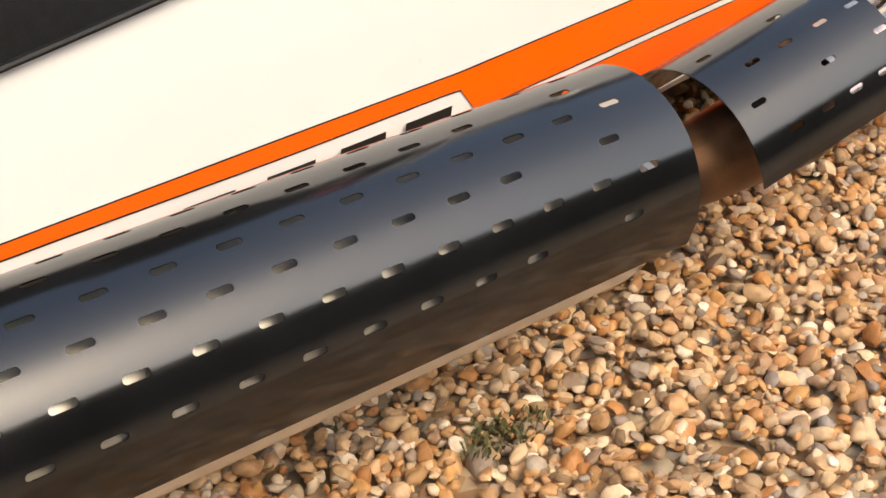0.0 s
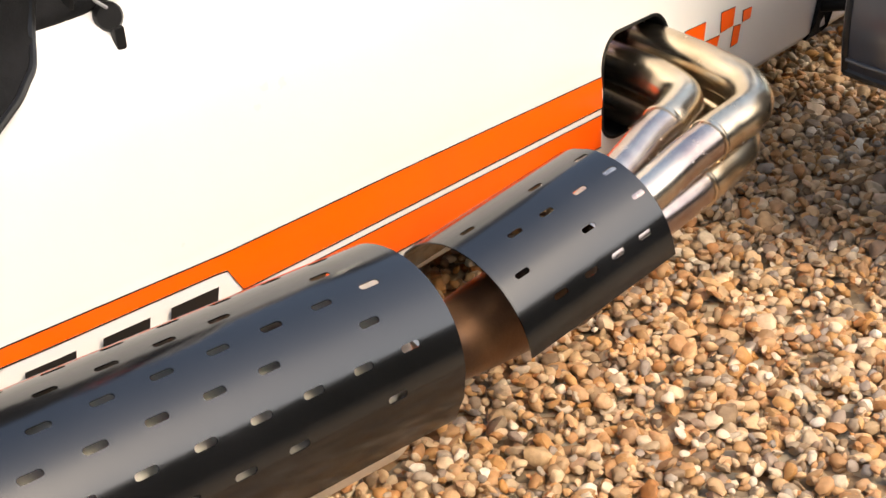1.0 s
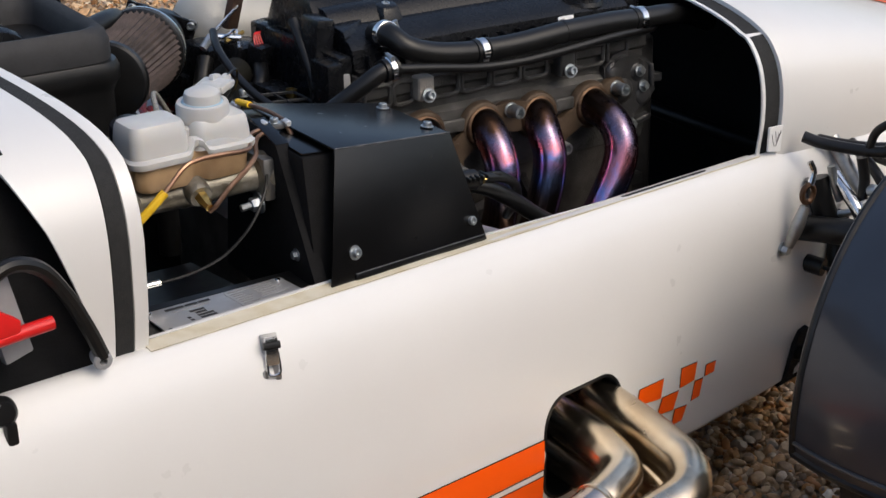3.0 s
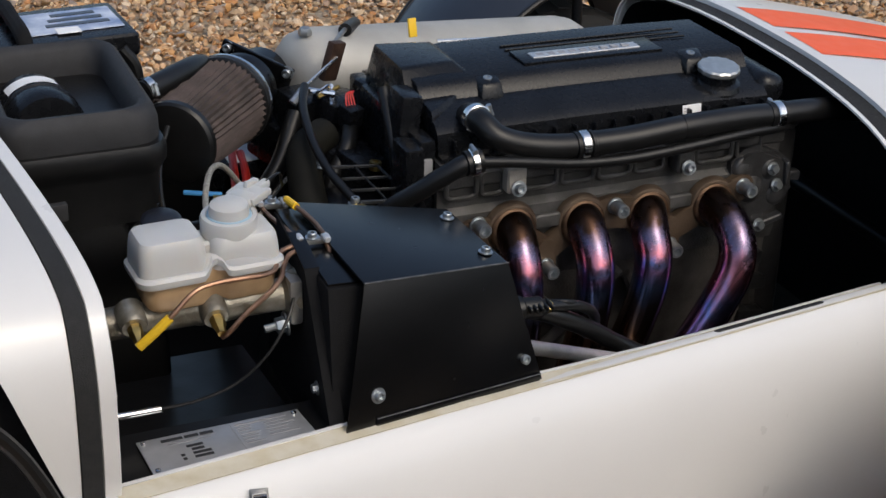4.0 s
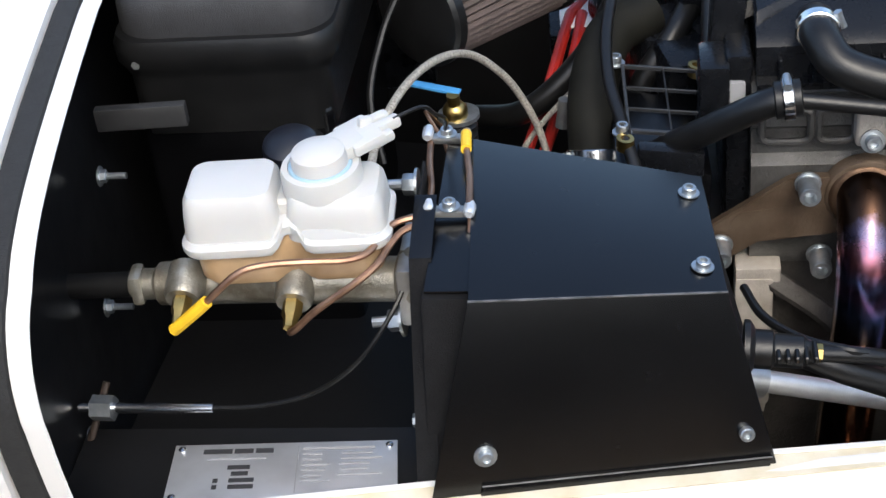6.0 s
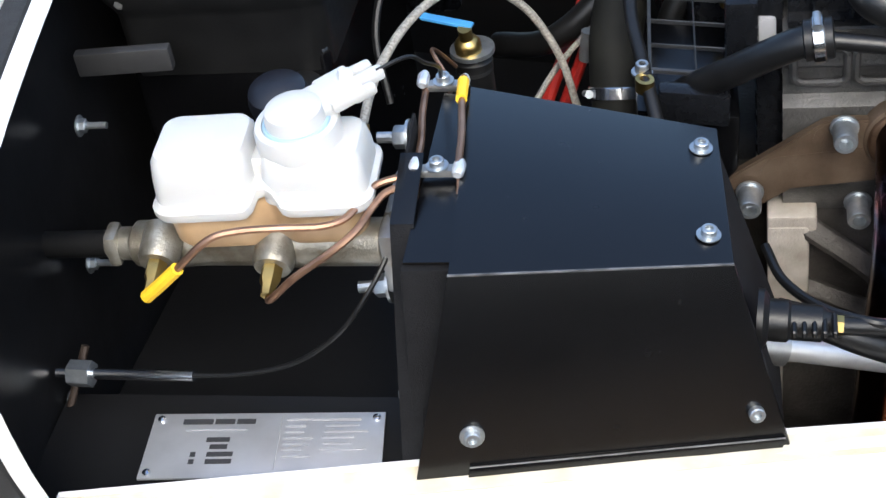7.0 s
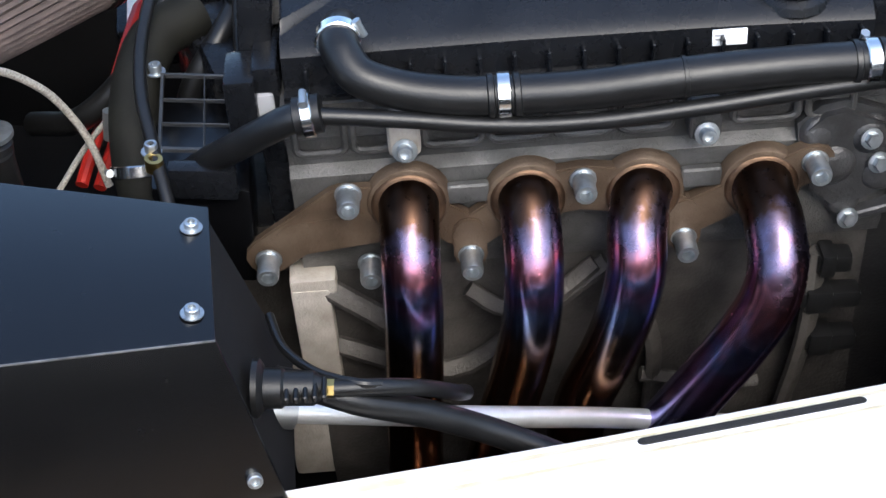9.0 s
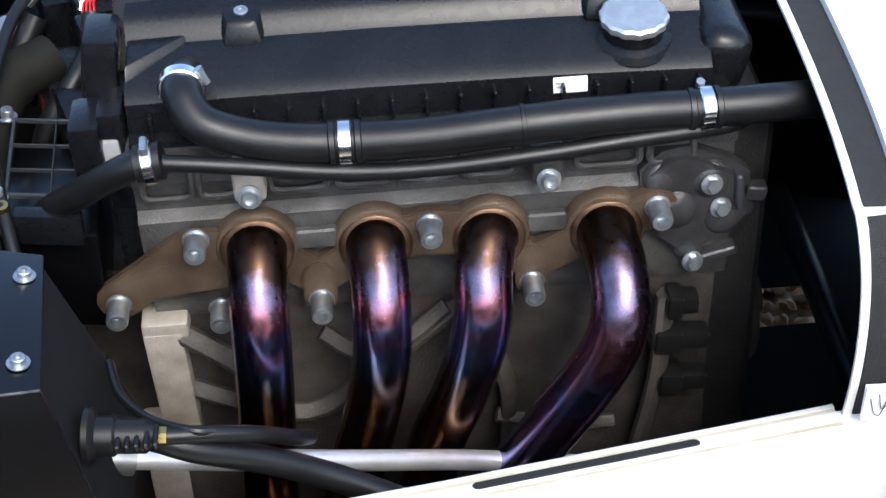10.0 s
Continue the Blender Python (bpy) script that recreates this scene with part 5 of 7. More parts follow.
def on_plate(u, v, z=0.5568):
    a = V(*pq[0], z) * (1 - u) + V(*pq[1], z) * u
    b = V(*pq[3], z) * (1 - u) + V(*pq[2], z) * u
    return a * (1 - v) + b * v


def bar(u0, u1, v0, v1, mat=INK):
    bm = bmesh.new()
    hexahedron(bm, [on_plate(u0, v0), on_plate(u1, v0), on_plate(u1, v1), on_plate(u0, v1)], [on_plate(u0, v0, 0.5571), on_plate(u1, v0, 0.5571), on_plate(u1, v1, 0.5571), on_plate(u0, v1, 0.5571)], 0)
    part("bar", bm, mat, vin)


rng = random.Random(4)
for u, w in ((0.135, 0.13), (0.275, 0.085), (0.37, 0.08)):
    bar(u, u + w, 0.82, 0.90)
bar(0.16, 0.42, 0.715, 0.738, GREY)
for v, u, w in ((0.54, 0.255, 0.10), (0.43, 0.275, 0.075), (0.315, 0.27, 0.11), (0.205, 0.27, 0.11)):
    bar(u, u + w, v, v + 0.07)
for v in (0.315, 0.205):
    bar(0.20, 0.222, v, v + 0.07)
bar(0.56, 0.563, 0.1, 0.92, GREY)
bar(0.585, 0.90, 0.86, 0.895, GREY)
for k in range(6):
    v = 0.76 - 0.095 * k
    bar(0.585, 0.585 + rng.uniform(0.07, 0.13), v, v + 0.032, GREY)
    if k % 2 == 0 or rng.random() < 0.6:
        bar(0.76 - rng.uniform(0, 0.02), 0.80 + rng.uniform(0.06, 0.14), v + 0.008, v + 0.036, GREY)
for u, v in ((0.035, 0.09), (0.965, 0.09), (0.965, 0.91), (0.035, 0.91)):
    bm = bmesh.new()
    lathe(bm, [(0.0032, 0), (0.0028, 0.0012), (0.0012, 0.0018)], axis_matrix(on_plate(u, v, 0.5564), (0, 0, 1)), 12)
    part("rivet", bm, BRIGHT, vin)

# ---- brake master cylinder and reservoir ----
master = thing("brake_master_cylinder", "brake master cylinder under a milky white fluid reservoir", "master cylinder", (-0.45, -0.21, 0.62))
MA, MB = V(-0.572, -0.205, 0.648), V(-0.349, -0.218, 0.658)
md = (MB - MA).normalized()
bm = bmesh.new()
Lm = (MB - MA).length
lathe(bm, [(0.010, 0.0), (0.012, 0.004), (0.012, 0.02), (0.0165, 0.024), (0.0172, 0.06), (0.0162, 0.07), (0.0162, 0.115), (0.0178, 0.12), (0.0178, 0.15), (0.0168, 0.16), (0.0168, Lm - 0.016), (0.024, Lm - 0.012), (0.026, Lm)], axis_matrix(MA, md), 28)
CYL = material("weathered_alloy", (0.34, 0.325, 0.28), 0.40, 0.75, colour2=(0.15, 0.13, 0.095), scale=45, bump=0.3, bump_scale=500)
part("cylinder", bm, CYL, master, "weathered alloy cylinder")
bm = bmesh.new()
rbox(bm, (0.014, 0.075, 0.05), pose(-0.356, -0.205, 0.657, 0, 0, 0), 0.004)
part("mount_flange", bm, STEEL, master)
bm = bmesh.new()
rbox(bm, (0.010, 0.022, 0.026), pose(-0.566, -0.208, 0.650, 0, 0, 4), 0.004)
part("end_lug", bm, CYL, master)
bm = bmesh.new()
rod(bm, (-0.625, -0.200, 0.643), (-0.568, -0.205, 0.648), 0.010)
part("end_boot", bm, RUBBER, master)
for p, a in (((-0.356, -0.139, 0.688), (-1, 0.0, 0.0)), ((-0.363, -0.228, 0.628), (-1, 0, -0.1))):
    hex_bolt(master, p, a, 0.0085, 0.012, stud=0.012)
# two outlets with brass unions
for p in ((-0.522, -0.226, 0.664), (-0.440, -0.227, 0.660)):
    a = V(0, -0.82, -0.25)
    bm = bmesh.new()
    lathe(bm, [(0.0145, -0.012), (0.0145, 0.012), (0.0125, 0.016)], axis_matrix(p, a), 20)
    o = part("outlet", bm, CYL, master)
    bm = bmesh.new()
    lathe(bm, [(0.0075, 0.014), (0.0075, 0.026), (0.0055, 0.030), (0.0048, 0.038)], axis_matrix(p, a), 6)
    part("brass_union", bm, BRASS, o)
pipe("brake_pipe", [(-0.522, -0.262, 0.650), (-0.520, -0.268, 0.655), (-0.492, -0.272, 0.682), (-0.468, -0.268, 0.702), (-0.448, -0.264, 0.706), (-0.42, -0.260, 0.705), (-0.394, -0.255, 0.702), (-0.380, -0.246, 0.701), (-0.372, -0.230, 0.703), (-0.364, -0.216, 0.705), (-0.350, -0.210, 0.706), (-0.340, -0.209, 0.705)], 0.0027, COPPER, master, "copper brake pipe", 8, 5)
pipe("brake_pipe", [(-0.440, -0.263, 0.645), (-0.434, -0.268, 0.652), (-0.416, -0.266, 0.668), (-0.390, -0.260, 0.684), (-0.374, -0.248, 0.692), (-0.366, -0.232, 0.697), (-0.358, -0.222, 0.702), (-0.348, -0.218, 0.704), (-0.340, -0.216, 0.702)], 0.0027, COPPER, master, "copper brake pipe", 8, 5)
pipe("sleeve", [(-0.5235, -0.2675, 0.6525), (-0.508, -0.2705, 0.667), (-0.493, -0.272, 0.681)], 0.0048, YELLOW, master, "yellow pipe sleeve", 10, 3)
# reservoir: amber lower half, flange, two milky chambers, ringed cap with its sensor
ZR = 0.702
RM = pose(-0.441, -0.206, 0, 0, 0, 3)


def lobed(w, h, r, pinch, n=40):
    """A rounded outline with a waist on both long sides."""
    pts = []
    for x, y in rounded(w, h, r, 6):
        pts.append((x, y))
    out = []
    for i in range(len(pts)):
        a, b = pts[i], pts[(i + 1) % len(pts)]
        k = 24 if abs(a[0] - b[0]) > 0.03 else 1
        for j in range(k):
            x, y = a[0] + (b[0] - a[0]) * j / k, a[1] + (b[1] - a[1]) * j / k
            y *= 1 - pinch * math.exp(-((x - 0.004) / 0.010) ** 2)
            out.append((x, y))
    return out


def stack(bm, layers, m, arch=0.0):
    """Rings of one outline above another, lifted by an arch at the waist."""
    rings = [[bm.verts.new(m @ V(x, y, z + arch * math.exp(-((x - 0.004) / 0.0085) ** 4))) for x, y in o] for o, z in layers]
    n = len(rings[0])
    for a, b in zip(rings, rings[1:]):
        for i in range(n):
            bm.faces.new((a[i], a[(i + 1) % n], b[(i + 1) % n], b[i]))
    bm.faces.new(rings[0][::-1])
    bm.faces.new(rings[-1])
    return bm


bm = bmesh.new()
stack(bm, [(lobed(0.126, 0.052, 0.014, 0.25), ZR - 0.034), (lobed(0.134, 0.058, 0.014, 0.25), ZR - 0.028), (lobed(0.138, 0.060, 0.014, 0.25), ZR - 0.003), (lobed(0.136, 0.058, 0.014, 0.25), ZR + 0.004)], RM, 0.004)
part("lower_half", bm, AMBER, master, "amber fluid-stained lower half")
bm = bmesh.new()
stack(bm, [(lobed(0.150, 0.072, 0.016, 0.22), ZR - 0.004), (lobed(0.152, 0.074, 0.016, 0.22), ZR - 0.001), (lobed(0.152, 0.074, 0.016, 0.22), ZR + 0.003), (lobed(0.146, 0.068, 0.016, 0.30), ZR + 0.006)], RM, 0.013)
part("flange_rim", bm, MILK, master)
bm = bmesh.new()
for cx, w, hgt, d in ((-0.038, 0.070, 0.041, 0.062), (0.037, 0.072, 0.034, 0.060)):
    m = RM @ pose(cx, 0, 0)
    stack(bm, [(rounded(w, d, 0.012, 5), ZR + 0.002), (rounded(w - 0.002, d - 0.002, 0.012, 5), ZR + hgt * 0.55), (rounded(w - 0.005, d - 0.006, 0.012, 5), ZR + hgt * 0.86), (rounded(w - 0.010, d - 0.011, 0.011, 5), ZR + hgt * 0.97), (rounded(w - 0.018, d - 0.02, 0.010, 5), ZR + hgt)], m)
stack(bm, [(rounded(0.05, 0.040, 0.008), ZR + 0.003), (rounded(0.045, 0.034, 0.008), ZR + 0.024), (rounded(0.04, 0.028, 0.008), ZR + 0.027)], RM @ pose(0.002, 0.004, 0))
part("chamber_body", bm, MILK, master, "milky white twin fluid chamber")
cm = axis_matrix((-0.413, -0.202, ZR + 0.028), (0.0, -0.06, 1)) @ Matrix.Diagonal((0.90, 0.90, 1.0, 1.0))
bm = bmesh.new()
lathe(bm, [(0.0300, -0.002), (0.0325, 0.001), (0.0325, 0.016), (0.0310, 0.0195), (0.0262, 0.0200), (0.0255, 0.0175)], cm, 44, wave=lambda a, h: 0.012 * math.cos(2 * math.pi * 22 * a) if 0.001 < h < 0.016 else 0)
part("cap_ring", bm, MILK, master)
PALEBLUE = material("pale_blue_seal", (0.30, 0.43, 0.52), 0.4, vary=0.08)
bm = bmesh.new()
lathe(bm, [(0.0256, 0.0165), (0.0256, 0.0195), (0.0246, 0.0205), (0.021, 0.0205)], cm, 36)
part("cap_seal", bm, PALEBLUE, master)
bm = bmesh.new()
lathe(bm, [(0.0228, 0.018), (0.0226, 0.026), (0.0212, 0.0305), (0.015, 0.0338), (0.0005, 0.0345)], cm, 36)
cap = part("cap", bm, MILK, master)
bm = bmesh.new()
rbox(bm, (0.042, 0.030, 0.012), pose(-0.402, -0.190, ZR + 0.052, 0, -6, 36), 0.005)
rbox(bm, (0.026, 0.036, 0.009), pose(-0.387, -0.179, ZR + 0.055, 0, -8, 36), 0.003)
rbox(bm, (0.020, 0.009, 0.009), pose(-0.378, -0.160, ZR + 0.056, 0, -6, 34), 0.003)
rbox(bm, (0.024, 0.009, 0.009), pose(-0.370, -0.168, ZR + 0.056, 0, -6, 36), 0.003)
rbox(bm, (0.018, 0.008, 0.008), pose(-0.370, -0.182, ZR + 0.054, 4, -6, 40), 0.003)
rbox(bm, (0.010, 0.006, 0.014), pose(-0.384, -0.172, ZR + 0.059, 0, 10, 32), 0.002)
part("sensor_plug", bm, MILK, cap)
pipe("sensor_wire", [(-0.364, -0.166, ZR + 0.060), (-0.345, -0.150, ZR + 0.060), (-0.338, -0.135, ZR + 0.045), (-0.333, -0.118, ZR + 0.03), (-0.337, -0.10, ZR + 0.01)], 0.0016, RUBBER, master, "black twin wire", 6, 5)

# braided hose over the box
braid = thing("braided_hose", "silver braided hose arching over the pedal box", "hose", (-0.33, 0.0, 0.6))
pipe("braid", [(-0.402, -0.104, 0.668), (-0.400, -0.070, 0.679), (-0.396, -0.035, 0.684), (-0.384, 0.006, 0.690), (-0.369, 0.046, 0.688), (-0.353, 0.080, 0.679), (-0.337, 0.107, 0.663), (-0.320, 0.125, 0.639), (-0.304, 0.137, 0.610), (-0.286, 0.139, 0.567), (-0.274, 0.127, 0.522)], 0.0036, BRAID, braid, n=14)
bm = bmesh.new()
rod(bm, (-0.402, -0.112, 0.655), (-0.402, -0.100, 0.672), 0.0060, n=6)
rod(bm, (-0.412, -0.116, 0.656), (-0.390, -0.118, 0.656), 0.0075, n=12)
part("banjo", bm, BRASS, braid, "brass banjo fitting")

# round cap on its stalk behind the reservoir
stalk = thing("filler_cap", "round dark blue plastic cap on the heater box", "cap", (-0.464, -0.02, 0.655))
bm = bmesh.new()
lathe(bm, [(0.020, -0.012), (0.0225, -0.010), (0.0230, 0.0), (0.0215, 0.006), (0.015, 0.011), (0.0005, 0.013)], axis_matrix((-0.460, -0.100, 0.700), (0, -0.2, 1)), 28, wave=lambda a, h: 0.015 * math.cos(2 * math.pi * 16 * a) if -0.011 < h < 0.003 else 0)
part("cap_top", bm, material("dark_blue_plastic", (0.008, 0.009, 0.014), 0.4, vary=0.2), stalk)
pipe("cap_neck", [(-0.460, -0.099, 0.696), (-0.460, -0.092, 0.678), (-0.462, -0.066, 0.662), (-0.464, -0.018, 0.655)], 0.015, RUBBER, stalk, n=16)

# accelerator cable low down by the bulkhead
cable = thing("control_cable", "thin black control cable with a bright ferrule", "cable", (-0.5, -0.26, 0.56))
pipe("ferrule", [(-0.612, -0.266, 0.578), (-0.507, -0.270, 0.580)], 0.0042, BRIGHT, cable, "bright steel ferrule", 12, 2)
bm = bmesh.new()
rod(bm, (-0.602, -0.266, 0.578), (-0.585, -0.267, 0.578), 0.010, n=6)
part("lock_nut", bm, ZINC, cable)
pipe("wire", [(-0.508, -0.270, 0.580), (-0.47, -0.270, 0.582), (-0.43, -0.268, 0.592), (-0.395, -0.266, 0.618), (-0.37, -0.255, 0.648), (-0.355, -0.235, 0.67)], 0.0018, RUBBER, cable, n=8)
for p in ((-0.613, -0.118, 0.690), (-0.613, -0.17, 0.60), (-0.613, -0.262, 0.545)):
    hex_bolt(car, p, (1, 0, 0), 0.0055, 0.006, stud=0.016)

# thin rusty stay low down against the bulkhead
stay = thing("bulkhead_stay", "thin rusty stay against the black bulkhead", "stay", (-0.61, -0.28, 0.5))
pipe("stay_body", [(-0.594, -0.248, 0.588), (-0.606, -0.270, 0.556), (-0.622, -0.290, 0.518), (-0.640, -0.310, 0.475)], 0.0030, material("dark_rusty_rod", (0.045, 0.03, 0.022), 0.6, 0.3, vary=0.4, scale=60), stay, n=8)


# ---- behind the pedal box ----
heater = thing("heater_box", "black heater box with a foam-edged open top", "heater", (-0.52, 0.1, 0.45))
HX, HY = -0.524, 0.110
bm = bmesh.new()
rbox(bm, (0.166, 0.264, 0.235), pose(HX, HY, 0.575), 0.012, 3)
part("case", bm, POWDER, heater)


def box_shell(rows, mat, name, label=""):
    """A rounded rectangular shell; rows: width, depth, corner radius, height."""
    bm = bmesh.new()
    rings = [[bm.verts.new((HX + x, HY + y, z)) for x, y in rounded(w, d, r, 6)] for w, d, r, z in rows]
    for p, q in zip(rings, rings[1:]):
        for i in range(len(p)):
            bm.faces.new((p[i], p[(i + 1) % len(p)], q[(i + 1) % len(q)], q[i]))
    bm.faces.new(rings[-1])
    return part(name, bm, mat, heater, label, sharp=50)


box_shell([(0.168, 0.266, 0.016, 0.670), (0.169, 0.268, 0.018, 0.722), (0.176, 0.274, 0.022, 0.730), (0.188, 0.284, 0.028, 0.738), (0.190, 0.286, 0.030, 0.752), (0.184, 0.280, 0.030, 0.760), (0.14, 0.22, 0.02, 0.7605)], RUBBER, "collar", "flared black collar")
box_shell([(0.176, 0.266, 0.032, 0.752), (0.180, 0.268, 0.034, 0.766), (0.179, 0.267, 0.034, 0.782), (0.172, 0.260, 0.034, 0.793), (0.160, 0.248, 0.032, 0.799), (0.146, 0.234, 0.028, 0.798), (0.136, 0.222, 0.024, 0.790), (0.132, 0.216, 0.022, 0.772), (0.130, 0.214, 0.020, 0.700), (0.06, 0.1, 0.01, 0.699)], SPONGE, "foam_edge", "thick black foam edging")
DC, DL, DR = V(-0.548, 0.168, 0.738), 0.092, 0.047
dm = axis_matrix(DC, (0.06, -1, 0.10))
bm = bmesh.new()
lathe(bm, [(0.02, 0), (DR, 0.002), (DR, DL * 0.55), (DR - 0.002, DL * 0.57), (DR - 0.002, DL * 0.9), (DR - 0.007, DL), (0.0005, DL + 0.002)], dm, 40)
drum = part("fan_motor", bm, PLASTIC, heater, "round black fan motor")
up = dm.to_3x3().inverted() @ V(0, 0, 1)
ua = math.atan2(up.y, up.x)
bm = bmesh.new()
sheet(bm, lin(ua - 0.55, ua + 0.75, 12), [0.018, 0.046], lambda u, v: dm @ V((DR + 0.001) * math.cos(u), (DR + 0.001) * math.sin(u), v))
part("sticker", bm, PAPER, drum, "white paper label")
bm = bmesh.new()
rbox(bm, (0.075, 0.010, 0.020), pose(-0.588, -0.064, 0.712, 0, 0, 4), 0.002)
part("bracket", bm, material("scuffed_bracket", (0.028, 0.028, 0.029), 0.5, vary=0.4, scale=50), heater)
for z in (0.74, 0.69):
    hex_bolt(heater, (-0.5955, -0.027, z), (0, -1, 0.1), 0.004, 0.005, STEEL)

battery = thing("battery", "black battery with a white and blue label and red cap", "battery", (-0.5, 0.33, 0.5))
bm = bmesh.new()
rbox(bm, (0.215, 0.135, 0.24), pose(-0.510, 0.335, 0.655, 0, 0, 4), 0.010, 3)
part("case", bm, PLASTIC, battery)
bm = bmesh.new()
rbox(bm, (0.222, 0.142, 0.03), pose(-0.510, 0.335, 0.772, 0, 0, 4), 0.008, 3)
lid = part("lid", bm, PLASTIC, battery)
LBL = material("blue_white_label", (0.60, 0.64, 0.72), 0.35, colour2=(0.16, 0.22, 0.38), scale=26)
bm = bmesh.new()
rbox(bm, (0.12, 0.085, 0.0015), pose(-0.470, 0.340, 0.7885, 0, 0, 4), 0.0005, 1)
part("label_sheet", bm, LBL, lid, "white and blue printed label")
bm = bmesh.new()
rbox(bm, (0.030, 0.022, 0.0012), pose(-0.478, 0.300, 0.7898, 0, 0, 4), 0.0004, 1)
part("small_sticker", bm, PAPER, lid)
for k in range(3):
    bm = bmesh.new()
    rbox(bm, (0.08 - 0.012 * k, 0.010, 0.0008), pose(-0.462, 0.325 + 0.02 * k, 0.7897, 0, 0, 4), 0)
    part("bar", bm, NAVY, lid)
bm = bmesh.new()
rbox(bm, (0.050, 0.014, 0.008), pose(-0.578, 0.378, 0.790, 0, 0, 4), 0.003)
part("terminal_cap", bm, RED, battery, "red terminal cover")
pipe("strap", [(-0.535, 0.262, 0.77), (-0.537, 0.270, 0.797), (-0.540, 0.33, 0.800), (-0.543, 0.40, 0.797), (-0.545, 0.41, 0.76)], 0.010, CLOTH, battery, "black strap", 10, 4)
pipe("battery_lead", [(-0.42, 0.27, 0.77), (-0.405, 0.265, 0.745), (-0.404, 0.262, 0.70), (-0.415, 0.26, 0.64)], 0.008, RUBBER, battery, n=10)

# air filter on its throttle body
intake = thing("air_filter", "brown pleated cone air filter clamped to a black throttle body", "air filter", (-0.3, 0.2, 0.6))
FC, FB2 = V(-0.390, 0.146, 0.685), V(-0.285, 0.279, 0.682)
fd = (FB2 - FC).normalized()
fl = (FB2 - FC).length
fm = axis_matrix(FC, fd)
bm = bmesh.new()
n = 88
rings = []
for s in lin(0.012, fl - 0.006, 8):
    r0 = 0.0495 + (0.0590 - 0.0495) * s / fl
    rings.append([bm.verts.new(fm @ V(r * math.cos(2 * math.pi * j / n), r * math.sin(2 * math.pi * j / n), s)) for j in range(n) for r in [r0 * (1.0 if j % 2 == 0 else 0.925)]])
for a, b in zip(rings, rings[1:]):
    for j in range(n):
        bm.faces.new((a[j], a[(j + 1) % n], b[(j + 1) % n], b[j]))
part("pleated_cloth", bm, FILTER, intake, "brown pleated filter cloth", sharp=20)
bm = bmesh.new()
lathe(bm, [(0.0005, -0.004), (0.040, -0.003), (0.0495, 0.0), (0.0525, 0.004), (0.0525, 0.013), (0.049, 0.016)], fm, 40)
part("end_cap", bm, RUBBER, intake, "black rubber end cap")
bm = bmesh.new()
lathe(bm, [(0.0575, fl - 0.012), (0.0605, fl - 0.010), (0.0605, fl + 0.004), (0.048, fl + 0.010), (0.041, fl + 0.014), (0.041, fl + 0.03)], fm, 40)
part("base_ring", bm, RUBBER, intake)
bm = bmesh.new()
lathe(bm, [(0.058, fl - 0.003), (0.0617, fl - 0.0025), (0.0617, fl + 0.0025), (0.058, fl + 0.003)], fm, 40)
part("band_clamp", bm, BRIGHT, intake, "bright steel band clamp")
ex = V(0.068, -0.047, -0.030).normalized()
ey = fd.cross(ex).normalized()
ey = ey if ey.z > 0 else -ey
TB = V(-0.225, 0.3465, 0.707) - ey * 0.041
en = ex.cross(ey)
tm = Matrix(((ex.x, ey.x, en.x, TB.x), (ex.y, ey.y, en.y, TB.y), (ex.z, ey.z, en.z, TB.z), (0, 0, 0, 1)))
bm = bmesh.new()
lathe(bm, [(0.042, 0), (0.046, 0.006), (0.047, 0.028), (0.043, 0.034)], axis_matrix(FC + fd * (fl + 0.026), fd), 36)
rbox(bm, (0.104, 0.100, 0.007), tm, 0.002)
lathe(bm, [(0.036, 0.002), (0.040, 0.006), (0.040, 0.05)], axis_matrix(TB, fd), 32)
part("throttle_body", bm, POWDER, intake, "black throttle body with flange")
for p in ((-0.259, 0.368, 0.722), (-0.191, 0.321, 0.694), (-0.262, 0.300, 0.652)):
    cap_screw(intake, p, -fd, 0.006, 0.008)
pipe("breather_hose", [(-0.292, 0.335, 0.690), (-0.302, 0.318, 0.712), (-0.318, 0.290, 0.728), (-0.345, 0.256, 0.735), (-0.380, 0.225, 0.735), (-0.41, 0.205, 0.732)], 0.0155, RUBBER, intake, "black rubber breather hose", n=18)
hose_clamp(intake, (-0.402, 0.209, 0.7325), (-1, -0.4, -0.1), 0.0165)
for p in ((-0.416, 0.200, 0.732), (-0.428, 0.195, 0.728)):
    bm = bmesh.new()
    lathe(bm, [(0.010, -0.005), (0.0125, -0.004), (0.0125, 0.004), (0.010, 0.005)], axis_matrix(p, (-1, -0.3, -0.2)), 16)
    part("hose_fitting", bm, BRIGHT, intake, "bright hose fitting")
# throttle linkage
bm = bmesh.new()
rbox(bm, (0.026, 0.012, 0.055), pose(-0.138, 0.290, 0.715, 10, 12, 30), 0.003)
part("linkage_bracket", bm, material("dark_rusty_plate", (0.055, 0.028, 0.017), 0.6, 0.3, vary=0.5, scale=60, bump=0.2), intake, "rusty brown bracket")
for a, b, r, mt in (((-0.190, 0.262, 0.690), (-0.135, 0.282, 0.722), 0.0025, BRIGHT), ((-0.185, 0.262, 0.690), (-0.150, 0.245, 0.686), 0.004, BRIGHT), ((-0.172, 0.250, 0.682), (-0.140, 0.258, 0.690), 0.003, BRASS), ((-0.205, 0.255, 0.676), (-0.188, 0.262, 0.690), 0.006, ZINC), ((-0.155, 0.240, 0.672), (-0.150, 0.262, 0.692), 0.004, BRIGHT)):
    bm = bmesh.new()
    rod(bm, a, b, r, n=8)
    part("linkage_rod", bm, mt, intake)
